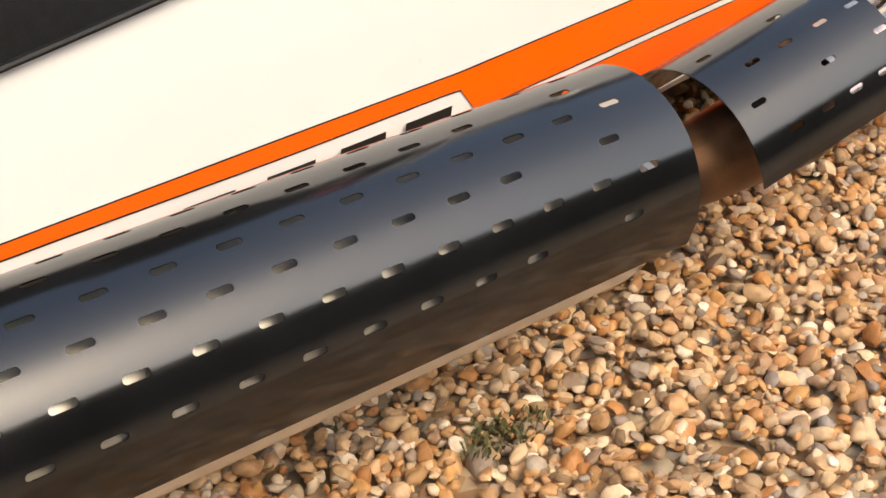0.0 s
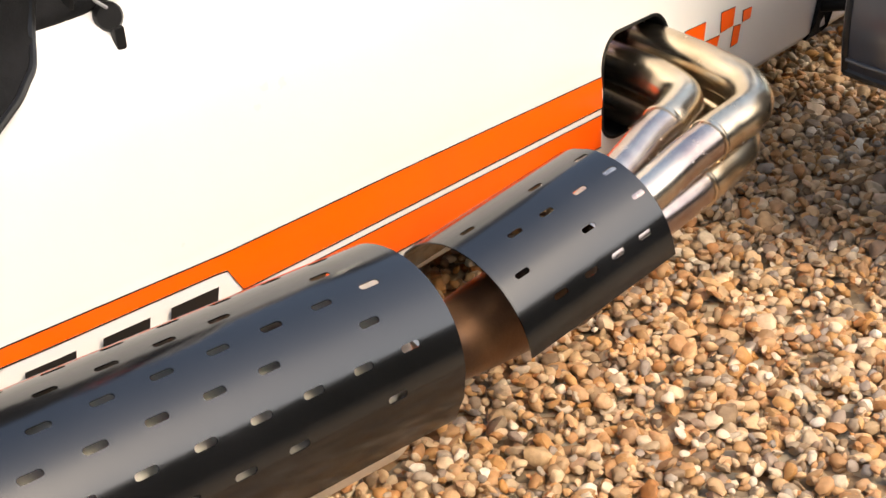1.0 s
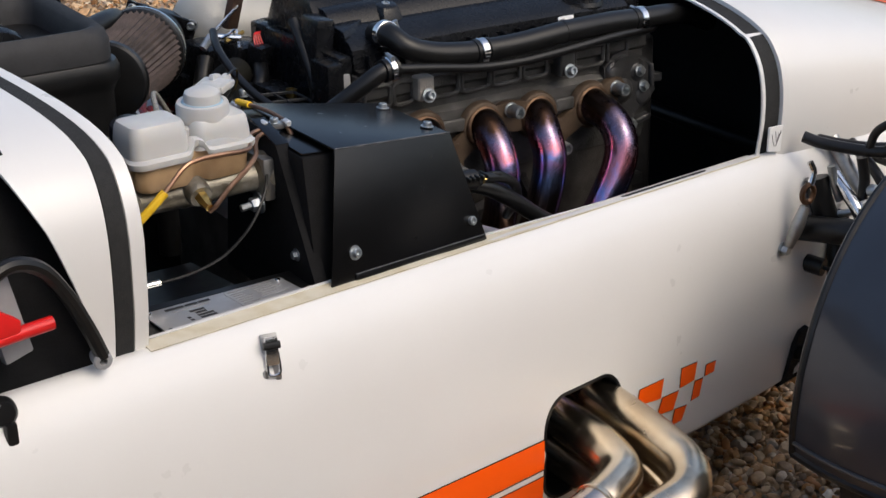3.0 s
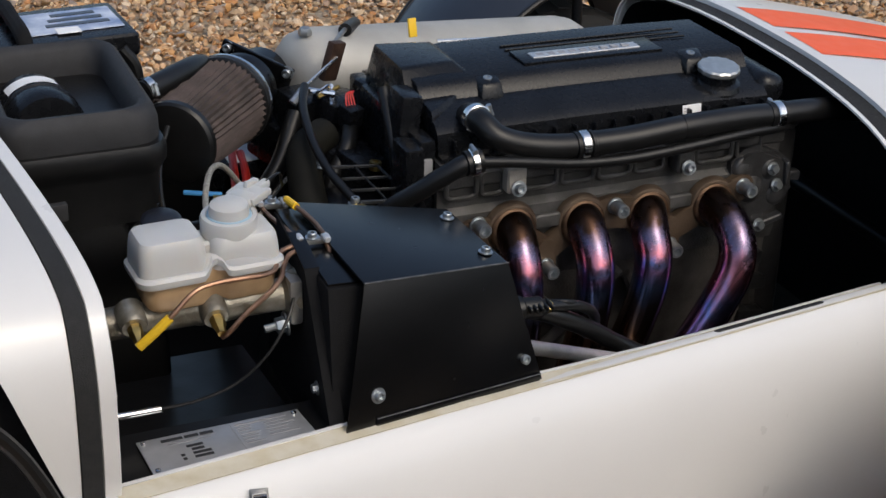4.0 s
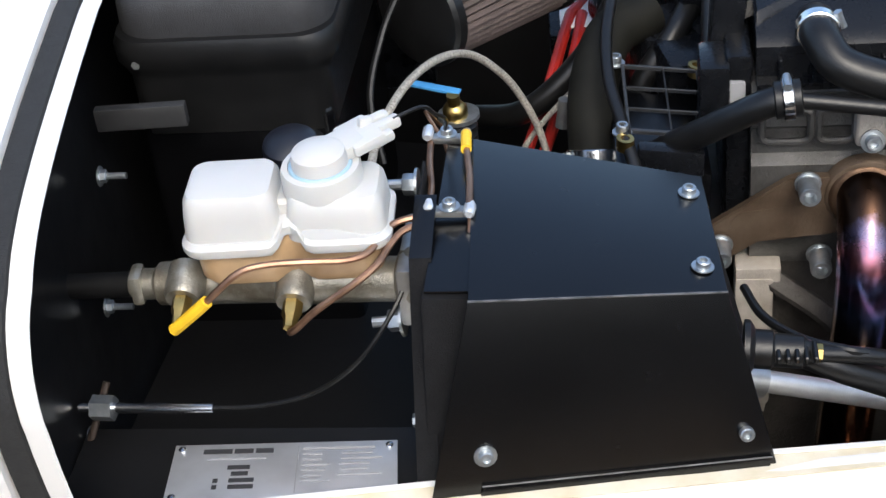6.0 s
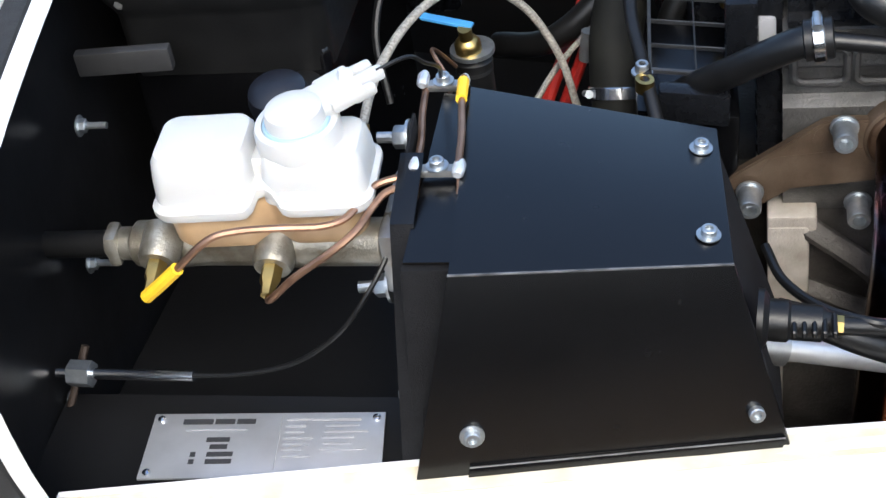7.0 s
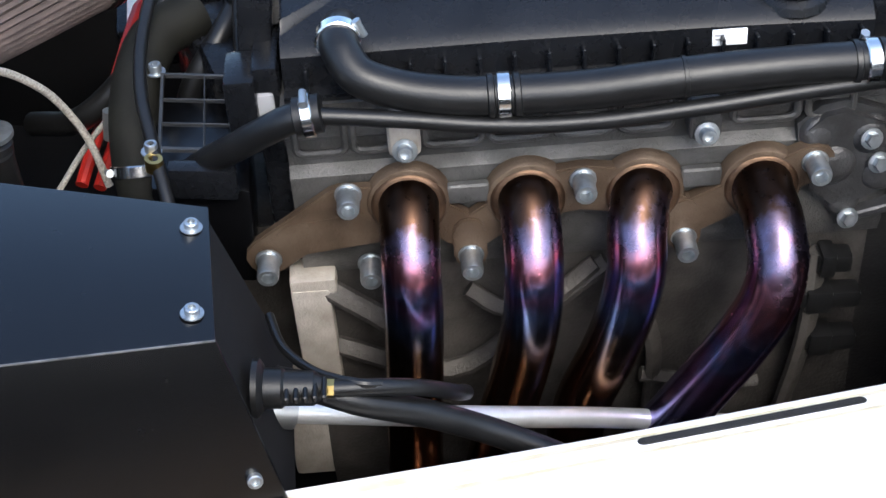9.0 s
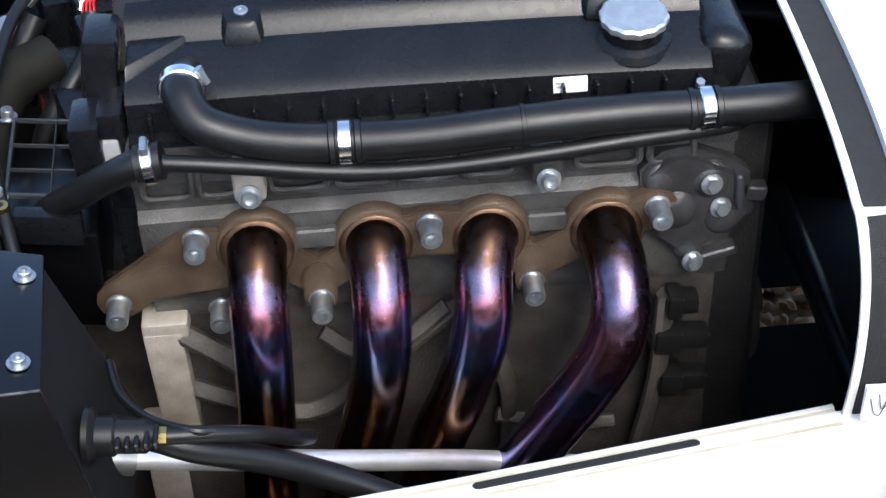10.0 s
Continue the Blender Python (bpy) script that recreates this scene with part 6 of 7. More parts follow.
pipe("link_spring", [(-0.178, 0.250, 0.688), (-0.170, 0.243, 0.694), (-0.160, 0.246, 0.698), (-0.155, 0.254, 0.693)], 0.002, BRIGHT, intake, n=6)
pipe("stay_rod", [(-0.138, 0.298, 0.732), (-0.105, 0.350, 0.730), (-0.085, 0.385, 0.726)], 0.0035, STEEL, intake, n=8)
pipe("stay_boot", [(-0.092, 0.372, 0.727), (-0.075, 0.400, 0.722), (-0.060, 0.425, 0.717)], 0.0095, RUBBER, intake, "black rubber boot", n=12)

plenum = thing("intake_plenum", "dull grey cast intake plenum behind the engine", "intake plenum", (0.08, 0.42, 0.5))
PA, PB = V(-0.168, 0.382, 0.668), V(0.300, 0.478, 0.610)
pd = (PB - PA).normalized()
pl = (PB - PA).length
bm = bmesh.new()
lathe(bm, [(0.02, -0.012), (0.045, -0.006), (0.058, 0.008), (0.064, 0.03), (0.064, pl - 0.02), (0.060, pl + 0.004), (0.048, pl + 0.028), (0.028, pl + 0.044), (0.0005, pl + 0.050)], axis_matrix(PA, pd), 40)
part("plenum_body", bm, PLENUM, plenum)
for f in (0.30, 0.48, 0.66, 0.84):
    p = PA + pd * (pl * f)
    pipe("runner", [p + V(0, -0.02, -0.02), p + V(0.0, -0.07, -0.035), p + V(0, -0.12, -0.06), p + V(0, -0.16, -0.09)], 0.024, PLENUM, plenum, n=16)
bm = bmesh.new()
lathe(bm, [(0.010, 0), (0.010, 0.006), (0.007, 0.010)], axis_matrix(PA + pd * 0.02 + V(0, -0.01, 0.060), (0, -0.1, 1)), 6)
part("plug", bm, STEEL, plenum)
bm = bmesh.new()
rbox(bm, (0.012, 0.004, 0.026), pose(-0.012, 0.322, 0.738, -12, 0, 6), 0.001)
part("tag", bm, YELLOW, plenum, "small yellow tag")
bm = bmesh.new()
rod(bm, (0.0, 0.262, 0.736), (0.36, 0.262, 0.712), 0.003, n=10)
part("fuel_rail", bm, BRIGHT, plenum, "bright fuel rail")

# breather housing with its ribbed lid
breather = thing("breather_housing", "black ribbed plastic breather housing bolted to the engine", "engine housing", (-0.17, 0.06, 0.5))
gx, gy = V(0.066, -0.006, -0.004), V(-0.006, 0.106, 0.004)
go = V(-0.199, 0.014, 0.638)
gn = gx.cross(gy).normalized()
gm = Matrix(((gx.normalized().x, gy.normalized().x, gn.x, go.x), (gx.normalized().y, gy.normalized().y, gn.y, go.y), (gx.normalized().z, gy.normalized().z, gn.z, go.z), (0, 0, 0, 1)))
bm = bmesh.new()
rbox(bm, (0.082, 0.126, 0.10), gm @ pose(0.030, 0.050, -0.082), 0.006)
part("case", bm, POWDER, breather)
RIBGREY = material("grey_plastic_rib", (0.026, 0.027, 0.029), 0.45, vary=0.3, scale=60)
for y, t in ((0.0, 0.005), (0.034, 0.0018), (0.068, 0.0018), (0.104, 0.004)):
    bm = bmesh.new()
    rbox(bm, (0.070, t * 0.75, 0.004), gm @ pose(0.033, y, -0.0020), 0.0005, 1)
    part("rib", bm, RIBGREY, breather)
for x, t in ((0.0, 0.004), (0.036, 0.0018), (0.066, 0.004)):
    bm = bmesh.new()
    rbox(bm, (t * 0.75, 0.108, 0.0036), gm @ pose(x, 0.052, -0.0021), 0.0005, 1)
    part("rib", bm, RIBGREY, breather)
for x, y in ((-0.006, -0.004), (-0.006, 0.108)):
    cap_screw(breather, gm @ V(x, y, -0.002), gn, 0.0055, 0.009)
for x, y in ((-0.004, -0.016), (0.066, 0.110)):
    bm = bmesh.new()
    lathe(bm, [(0.0075, -0.01), (0.0075, 0.001), (0.004, 0.0012), (0.0035, -0.004), (0.0004, -0.004)], gm @ Matrix.Translation((x, y, 0)), 16)
    part("insert", bm, BRASS, breather)
bm = bmesh.new()
rbox(bm, (0.055, 0.016, 0.03), gm @ pose(0.034, -0.018, -0.018), 0.004)
rbox(bm, (0.026, 0.05, 0.07), pose(-0.128, 0.035, 0.660), 0.006)
part("lug", bm, PLASTIC, breather)
bm = bmesh.new()
rbox(bm, (0.022, 0.03, 0.045), pose(-0.115, 0.03, 0.655, 0, 0, 8), 0.004)
part("grey_bracket", bm, GREY, breather)
bm = bmesh.new()
rbox(bm, (0.028, 0.05, 0.085), pose(-0.116, 0.085, 0.700, 0, 6, 0), 0.006)
part("sensor_block", bm, PLASTIC, breather)

# upright coolant hose with clamps and the loom beside it
upright = thing("coolant_hose", "upright black coolant hose with steel clamps", "hose", (-0.235, 0.1, 0.4))
OLIVE = material("dull_olive_rubber", (0.010, 0.0098, 0.0075), 0.7, vary=0.4, scale=40, bump=0.1, spec=0.15)
pipe("hose_body", [(-0.225, 0.045, 0.46), (-0.228, 0.055, 0.54), (-0.233, 0.085, 0.59), (-0.230, 0.125, 0.625), (-0.215, 0.17, 0.645), (-0.18, 0.20, 0.65)], 0.0225, OLIVE, upright, n=20)
hose_clamp(upright, (-0.2275, 0.056, 0.548), (0, 0.25, 1), 0.0245, screw=(1, -1, 0))
hose_clamp(upright, (-0.2315, 0.074, 0.575), (0.0, 0.5, 0.85), 0.0240, screw=(-1, -0.3, 0.2))
bm = bmesh.new()
rod(bm, (-0.262, 0.125, 0.575), (-0.258, 0.128, 0.602), 0.007, n=10)
part("sensor", bm, STEEL, upright)
loom = thing("wiring_loom", "black wiring loom with red leads and connectors", "wiring", (-0.2, 0.15, 0.55))
pipe("loom_branch", [(-0.19, 0.25, 0.70), (-0.208, 0.20, 0.690), (-0.218, 0.13, 0.672), (-0.216, 0.07, 0.655), (-0.205, 0.02, 0.64), (-0.192, -0.03, 0.615), (-0.18, -0.07, 0.58)], 0.0056, RUBBER, loom, n=12)
pipe("loom_branch", [(-0.20, 0.26, 0.66), (-0.24, 0.22, 0.60), (-0.30, 0.20, 0.55), (-0.36, 0.24, 0.52)], 0.012, RUBBER, loom, n=12)
for pts, r in (([(-0.262, 0.36, 0.57), (-0.270, 0.32, 0.560), (-0.285, 0.25, 0.535), (-0.302, 0.19, 0.510), (-0.309, 0.165, 0.498)], 0.0062), ([(-0.250, 0.36, 0.57), (-0.256, 0.31, 0.556), (-0.270, 0.25, 0.528), (-0.288, 0.19, 0.500), (-0.294, 0.168, 0.491)], 0.0062), ([(-0.262, 0.36, 0.57), (-0.24, 0.40, 0.575), (-0.21, 0.42, 0.58)], 0.006)):
    pipe("red_lead", pts, r, REDHOSE, loom, "red battery cable", n=10)
pipe("thin_wire", [(-0.21, 0.22, 0.60), (-0.25, 0.20, 0.575), (-0.29, 0.16, 0.55), (-0.31, 0.11, 0.54), (-0.325, 0.08, 0.53)], 0.0028, BRAID, loom, n=8)
pipe("thin_wire", [(-0.415, 0.03, 0.60), (-0.425, 0.06, 0.65), (-0.415, 0.10, 0.69), (-0.40, 0.12, 0.72)], 0.0032, RUBBER, loom, n=8)
bm = bmesh.new()
rbox(bm, (0.024, 0.026, 0.03), pose(-0.142, 0.205, 0.668, 10, 0, 20), 0.003)
conn = part("connector", bm, PLASTIC, loom)
for k in range(4):
    pipe("red_wire", [(-0.148 + 0.004 * k, 0.205, 0.683), (-0.146 + 0.003 * k, 0.212, 0.695), (-0.140 + 0.002 * k, 0.216, 0.698)], 0.0011, RED, conn, n=6)
pipe("loom_branch", [(-0.142, 0.205, 0.655), (-0.16, 0.17, 0.64), (-0.19, 0.15, 0.60), (-0.20, 0.14, 0.54)], 0.011, RUBBER, loom, n=12)
pipe("loom_branch", [(-0.125, 0.13, 0.73), (-0.128, 0.10, 0.70), (-0.130, 0.07, 0.66), (-0.135, 0.05, 0.62)], 0.008, RUBBER, loom, n=12)
for p, sz, mt in (((-0.150, 0.15, 0.615), (0.05, 0.05, 0.05), PLASTIC), ((-0.140, 0.268, 0.640), (0.06, 0.05, 0.07), PLASTIC), ((-0.185, 0.300, 0.628), (0.05, 0.06, 0.09), PLASTIC), ((-0.105, 0.235, 0.675), (0.030, 0.05, 0.05), PLASTIC), ((-0.165, 0.21, 0.60), (0.07, 0.06, 0.08), PLASTIC), ((-0.20, 0.33, 0.60), (0.07, 0.06, 0.06), PLASTIC)):
    bm = bmesh.new()
    rbox(bm, sz, pose(*p, 8, 5, 20), 0.008)
    part("black_housing", bm, mt, loom)

ecu = thing("control_unit", "black control unit with a large white label", "control unit", (-0.25, 0.33, 0.5))
bm = bmesh.new()
rbox(bm, (0.13, 0.10, 0.05), pose(-0.222, 0.382, 0.546, 8, 0, 4), 0.006)
part("case", bm, PLASTIC, ecu)
bm = bmesh.new()
rbox(bm, (0.110, 0.080, 0.0015), pose(-0.220, 0.378, 0.5722, 8, 0, 4), 0.0005, 1)
part("sticker", bm, PAPER, ecu, "white paper label")

valve = thing("drain_valve", "small brass valve with a blue lever", "valve", (-0.355, 0.075, 0.58))
bm = bmesh.new()
lathe(bm, [(0.016, 0), (0.0165, 0.010), (0.012, 0.014), (0.010, 0.018)], axis_matrix((-0.352, 0.084, 0.595), (0, 0.1, 1)), 24)
part("valve_base", bm, RUBBER, valve)
bm = bmesh.new()
lathe(bm, [(0.014, 0.0), (0.0190, 0.0005), (0.0190, 0.0045), (0.014, 0.005)], axis_matrix((-0.352, 0.086, 0.612), (0, 0.0, 1)), 24)
part("valve_ring", bm, ZINC, valve, "plated clamp ring")
bm = bmesh.new()
lathe(bm, [(0.008, 0.0), (0.0115, 0.004), (0.0115, 0.013), (0.009, 0.017), (0.006, 0.019), (0.006, 0.030)], axis_matrix((-0.354, 0.082, 0.612), (0, -0.2, 1)), 12)
part("valve_stem", bm, BRASS, valve)
bm = bmesh.new()
rbox(bm, (0.046, 0.009, 0.0032), pose(-0.370, 0.086, 0.643, 0, 6, -14), 0.0014)
part("lever", bm, BLUE, valve, "blue lever")
pipe("copper_capillary", [(-0.362, 0.06, 0.615), (-0.372, 0.045, 0.64), (-0.37, 0.02, 0.655), (-0.355, 0.0, 0.64), (-0.345, -0.05, 0.66)], 0.0018, COPPER, valve, n=6)
pipe("outlet_pipe", [(-0.350, 0.078, 0.60), (-0.350, 0.080, 0.55), (-0.350, 0.08, 0.46)], 0.015, RUBBER, valve, n=14)


# ---- outside: wing, wheel and suspension ----
STEER, HUB = 14.0, (0.50, -0.60)
WR, WZ, WIDE, LOW = 0.293, 0.310, 0.265, 187.0


def hub_matrix(y, z):
    return pose(HUB[0], y, z, 0, 0, STEER)


def make_wheel(y):
    """A road wheel, turned a little, with its tyre, tread and rim."""
    at = hub_matrix(y, 0.268)
    w = thing("road_wheel", "front road wheel with a black tyre under the wing", "wheel", (HUB[0], y, 0.0))
    wm = at @ axis_matrix((0, 0, 0), (0, 1, 0))
    bm = bmesh.new()
    lathe(bm, [(0.165, -0.085), (0.20, -0.092), (0.238, -0.094), (0.256, -0.086), (0.264, -0.07), (0.264, 0.07), (0.256, 0.086), (0.238, 0.094), (0.20, 0.092), (0.165, 0.085)], wm, 64)
    tyre = part("tyre", bm, TYRE, w, "black tyre")
    for k in range(36):
        a = 2 * math.pi * k / 36
        for s in (-1, 1):
            bm = bmesh.new()
            rbox(bm, (0.005, 0.030, 0.060), wm @ Matrix.Rotation(a + 0.08 * s, 4, 'Z') @ pose(0.2635, 0, 0.038 * s, 20 * s, 0, 0), 0)
            part("tread_block", bm, TYRE, tyre)
    bm = bmesh.new()
    lathe(bm, [(0.02, -0.02), (0.06, -0.025), (0.075, -0.01), (0.155, -0.03), (0.166, -0.07), (0.170, -0.088), (0.170, 0.088), (0.16, 0.08), (0.15, 0.05), (0.08, 0.045), (0.02, 0.05)], wm, 40)
    part("rim", bm, STEEL, w)
    return w


def make_wing(y, side):
    """A cycle wing; side: -1 for the near side, 1 for the far side."""
    at = hub_matrix(y, WZ)

    def wing_point(a, v, lift=0.0):
        r = WR + 0.022 * (1 - (2 * v - 1) ** 2) + lift
        return at @ V(r * math.cos(radians(a)), side * (v - 0.5) * WIDE, r * math.sin(radians(a)))
    w = thing("cycle_wing", "dark blue cycle wing over the front wheel", "mudguard", (HUB[0], y, 0.2))
    bm = bmesh.new()
    sheet(bm, lin(10, LOW, 40), lin(0, 1, 15), wing_point)
    thicken(part("wing_shell", bm, NAVY, w), 0.004, 0.0)
    for v in (0.0, 1.0):
        part("edge_bead", tube(bmesh.new(), [wing_point(a, v) for a in lin(10, LOW, 26)], 0.006, 10, 3), RUBBER, w)
    part("edge_bead", tube(bmesh.new(), [wing_point(LOW, v) for v in lin(0, 1, 9)], 0.006, 10, 3), RUBBER, w)
    part("edge_bead", tube(bmesh.new(), [wing_point(LOW - 3.5, v, 0.003) for v in lin(0.01, 0.99, 9)], 0.003, 8, 3), NAVY, w)
    bm = bmesh.new()
    rod(bm, at @ V(0, -side * 0.125, -0.04), at @ V(0, -side * 0.11, WR - 0.005), 0.010)
    part("wing_stay", bm, GLOSSBLACK, w)
    return w


for y, side in ((HUB[1], -1), (2 * MID - HUB[1], 1)):
    tagged(make_wheel(y), group="front wheels")
    tagged(make_wing(y, side), group="front wings")

susp = thing("front_suspension", "black front suspension arms with bright joints beside the nose", "suspension", (0.6, -0.28, 0.2))
for pts, r, mt, nm in (([(0.48, -0.209, 0.402), (0.499, -0.293, 0.416), (0.527, -0.359, 0.422), (0.565, -0.471, 0.438)], 0.019, RUBBER, "steering_gaiter"), ([(0.7, -0.16, 0.46), (0.662, -0.312, 0.469), (0.567, -0.48, 0.495)], 0.011, GLOSSBLACK, "upper_arm"),
                       ([(0.49, -0.219, 0.2), (0.514, -0.349, 0.234), (0.58, -0.48, 0.262)], 0.0115, GLOSSBLACK, "lower_arm"), ([(0.78, -0.16, 0.2), (0.676, -0.349, 0.234), (0.589, -0.48, 0.262)], 0.0115, GLOSSBLACK, "lower_arm"), ([(0.6, -0.18, 0.505), (0.594, -0.312, 0.377), (0.566, -0.443, 0.292)], 0.011, STEEL, "damper"),
                       ([(0.545, -0.165, 0.517), (0.585, -0.209, 0.507), (0.613, -0.265, 0.51), (0.637, -0.321, 0.529), (0.67, -0.359, 0.579), (0.692, -0.368, 0.647)], 0.0085, RUBBER, "brake_hose"), ([(0.633, -0.247, 0.489), (0.629, -0.303, 0.539), (0.654, -0.34, 0.585), (0.689, -0.359, 0.636)], 0.006, RUBBER, "loom_conduit"), ([(0.62, -0.2, 0.5), (0.597, -0.275, 0.475), (0.594, -0.312, 0.435)], 0.008, RUBBER, "loom_conduit"),
                       ([(0.54, -0.247, 0.479), (0.533, -0.293, 0.45), (0.536, -0.312, 0.425)], 0.0095, BRIGHT, "joint_rod"), ([(0.542, -0.303, 0.447), (0.552, -0.349, 0.477), (0.566, -0.387, 0.495)], 0.009, BRIGHT, "joint_rod"), ([(0.59, -0.219, 0.404), (0.565, -0.237, 0.349), (0.559, -0.256, 0.285), (0.557, -0.293, 0.246)], 0.013, RUBBER, "brake_hose")):
    pipe(nm, pts, r, mt, susp, n=16)
for p, r in (((0.563, -0.34, 0.485), 0.016), ((0.576, -0.387, 0.472), 0.018), ((0.534, -0.316, 0.422), 0.014)):
    bm = bmesh.new()
    lathe(bm, [(0.004, -r), (r * 0.8, -r * 0.7), (r, 0), (r * 0.8, r * 0.7), (0.004, r)], axis_matrix(p, (0.3, -1, 0.2)), 16)
    part("ball_joint", bm, STEEL, susp)
for pts, r in (([(0.504, -0.215, 0.535), (0.517, -0.237, 0.529), (0.54, -0.277, 0.526), (0.562, -0.316, 0.528), (0.576, -0.345, 0.547), (0.583, -0.368, 0.587), (0.582, -0.375, 0.627), (0.58, -0.377, 0.661)], 0.0085), ([(0.551, -0.296, 0.53), (0.554, -0.306, 0.558), (0.567, -0.336, 0.584), (0.575, -0.355, 0.609), (0.577, -0.365, 0.638)], 0.0062), ([(0.562, -0.316, 0.532), (0.572, -0.341, 0.561), (0.578, -0.358, 0.592), (0.579, -0.37, 0.633)], 0.005),
               ([(0.518, -0.232, 0.475), (0.522, -0.242, 0.44), (0.53, -0.255, 0.405)], 0.018), ([(0.548, -0.287, 0.515), (0.552, -0.292, 0.48), (0.55, -0.29, 0.44)], 0.008), ([(0.53, -0.255, 0.41), (0.55, -0.285, 0.405), (0.565, -0.31, 0.41)], 0.013)):
    pipe("black_hose", pts, r, RUBBER, susp, n=14)
bm = bmesh.new()
rbox(bm, (0.035, 0.04, 0.05), pose(0.580, -0.374, 0.665, 8, 4, 20), 0.006)
part("connector_block", bm, PLASTIC, susp)
for pts, r in (([(0.527, -0.251, 0.496), (0.531, -0.256, 0.47), (0.537, -0.263, 0.445)], 0.0062), ([(0.536, -0.262, 0.424), (0.547, -0.282, 0.432), (0.558, -0.301, 0.445)], 0.0055)):
    pipe("bright_link", pts, r, ZINC, susp, n=12)
bm = bmesh.new()
lathe(bm, [(0.003, -0.009), (0.008, -0.006), (0.0095, 0), (0.008, 0.006), (0.003, 0.009)], axis_matrix((0.557, -0.304, 0.468), (0.3, -1, 0.2)), 14)
part("ball_joint", bm, ZINC, susp)
# black opening round the lower arm
bm = bmesh.new()
outline = []
for x, z in ((0.462, 0.156), (0.470, 0.185), (0.480, 0.225), (0.492, 0.243), (0.510, 0.246), (0.523, 0.232), (0.526, 0.200), (0.512, 0.165), (0.505, 0.156)):
    outline.append((x, skin_y(x, z) - 0.010, z))
a = [bm.verts.new(p) for p in outline]
b = [bm.verts.new((p[0], p[1] + 0.012, p[2])) for p in outline]
bm.faces.new(a)
for i in range(len(a)):
    bm.faces.new((a[i], a[(i + 1) % len(a)], b[(i + 1) % len(a)], b[i]))
part("arm_boot", bm, CLOTH, susp, "black rubber arm boot")
bm = bmesh.new()
rod(bm, (0.508, -0.226, 0.345), (0.520, -0.258, 0.342), 0.0135)
rod(bm, (0.520, -0.258, 0.342), (0.530, -0.285, 0.340), 0.003)
part("bump_rubber", bm, RUBBER, susp)

# spring catch by the nose
catch = thing("bonnet_catch", "spring bonnet catch with a bright ring on the side panel", "catch", (0.45, -0.25, 0.38))
hex_bolt(catch, (0.444, skin_y(0.444, 0.386) - 0.002, 0.386), (0.2, -1, 0), 0.007, 0.012)
pipe("catch_body", [(0.446, -0.257, 0.392), (0.457, -0.262, 0.425), (0.466, -0.264, 0.452)], lambda s: 0.0065 + 0.003 * math.sin(math.pi * s), STEEL, catch, "dull steel spring body", n=14)
bm = bmesh.new()
ringpts = [(0.470 + 0.011 * math.cos(2 * math.pi * k / 14), -0.264, 0.470 + 0.013 * math.sin(2 * math.pi * k / 14)) for k in range(15)]
tube(bm, ringpts, 0.0042, 8, 2, caps=False)
part("ring", bm, SOOT, catch)
pipe("catch_hook", [(0.474, -0.264, 0.482), (0.480, -0.262, 0.500), (0.476, -0.258, 0.514)], 0.005, BRIGHT, catch, n=10)

# toggle latch on the side panel
latch = thing("toggle_latch", "small bright toggle latch on the white side panel", "latch", (-0.43, -0.38, 0.49))
ly = lambda x, z: skin_y(x, z) - 0.002
bm = bmesh.new()
pa, pb = V(-0.441, ly(-0.441, 0.546), 0.547), V(-0.449, ly(-0.449, 0.506), 0.506)
dz = (pb - pa).normalized()
lm = axis_matrix((pa + pb) / 2, V(-0.19, -0.95, 0.25))
rbox(bm, (0.018, 0.050, 0.004), lm @ pose(0, 0, 0.002), 0.001)
part("base", bm, STEEL, latch)
bm = bmesh.new()
rbox(bm, (0.014, 0.030, 0.009), lm @ pose(0, 0.008, 0.009, 6, 0, 0), 0.002)
part("lever", bm, BRIGHT, latch)
bm = bmesh.new()
rod(bm, lm @ V(-0.009, 0.014, 0.012), lm @ V(0.009, 0.014, 0.012), 0.0042, n=10)
part("pin", bm, RUBBER, latch)
bm = bmesh.new()
tube(bm, [lm @ V(x, y, 0.010) for x, y in ((-0.006, 0.006), (-0.0065, -0.014), (-0.003, -0.018), (0.003, -0.018), (0.0065, -0.014), (0.006, 0.006))], 0.0018, 8, 3)
part("bail", bm, BRIGHT, latch)
bm = bmesh.new()
rod(bm, lm @ V(-0.013, -0.016, 0.002), lm @ V(-0.007, -0.016, 0.008), 0.005, n=10)
part("hinge_stud", bm, STEEL, latch)

# ---- cockpit edge ----
trim = thing("cockpit_trim", "black padded cockpit side trim behind the scuttle", "trim", (-0.9, -0.42, 0.57))
bm = bmesh.new()
sheet(bm, lin(-1.7, -0.60, 12), lin(0, 1, 6), lambda u, v: (u - 0.10 * v * (1 if u > -0.7 else 0.4), -0.255 + 0.2 * u + 0.03 * v, 0.560 + 0.27 * v * (1.0 if u > -0.9 else max(0.12, 1.0 + (u + 0.9) * 3.5))))
thicken(part("trim_panel", bm, CLOTH, trim), 0.004, 0.0)
pipe("padded_edge", [(-0.745, -0.425, 0.592), (-0.80, -0.436, 0.588), (-0.95, -0.465, 0.596), (-1.15, -0.505, 0.612), (-1.4, -0.555, 0.63), (-1.7, -0.615, 0.645)], 0.017, CLOTH, trim, n=14)
pipe("hoop", [(-0.775, -0.440, 0.585), (-0.772, -0.452, 0.640), (-0.752, -0.455, 0.690), (-0.722, -0.450, 0.712), (-0.690, -0.442, 0.702), (-0.665, -0.434, 0.668), (-0.645, -0.428, 0.625), (-0.632, -0.424, 0.590)], 0.0075, RUBBER, trim, "black rubber edging", n=10)
bm = bmesh.new()
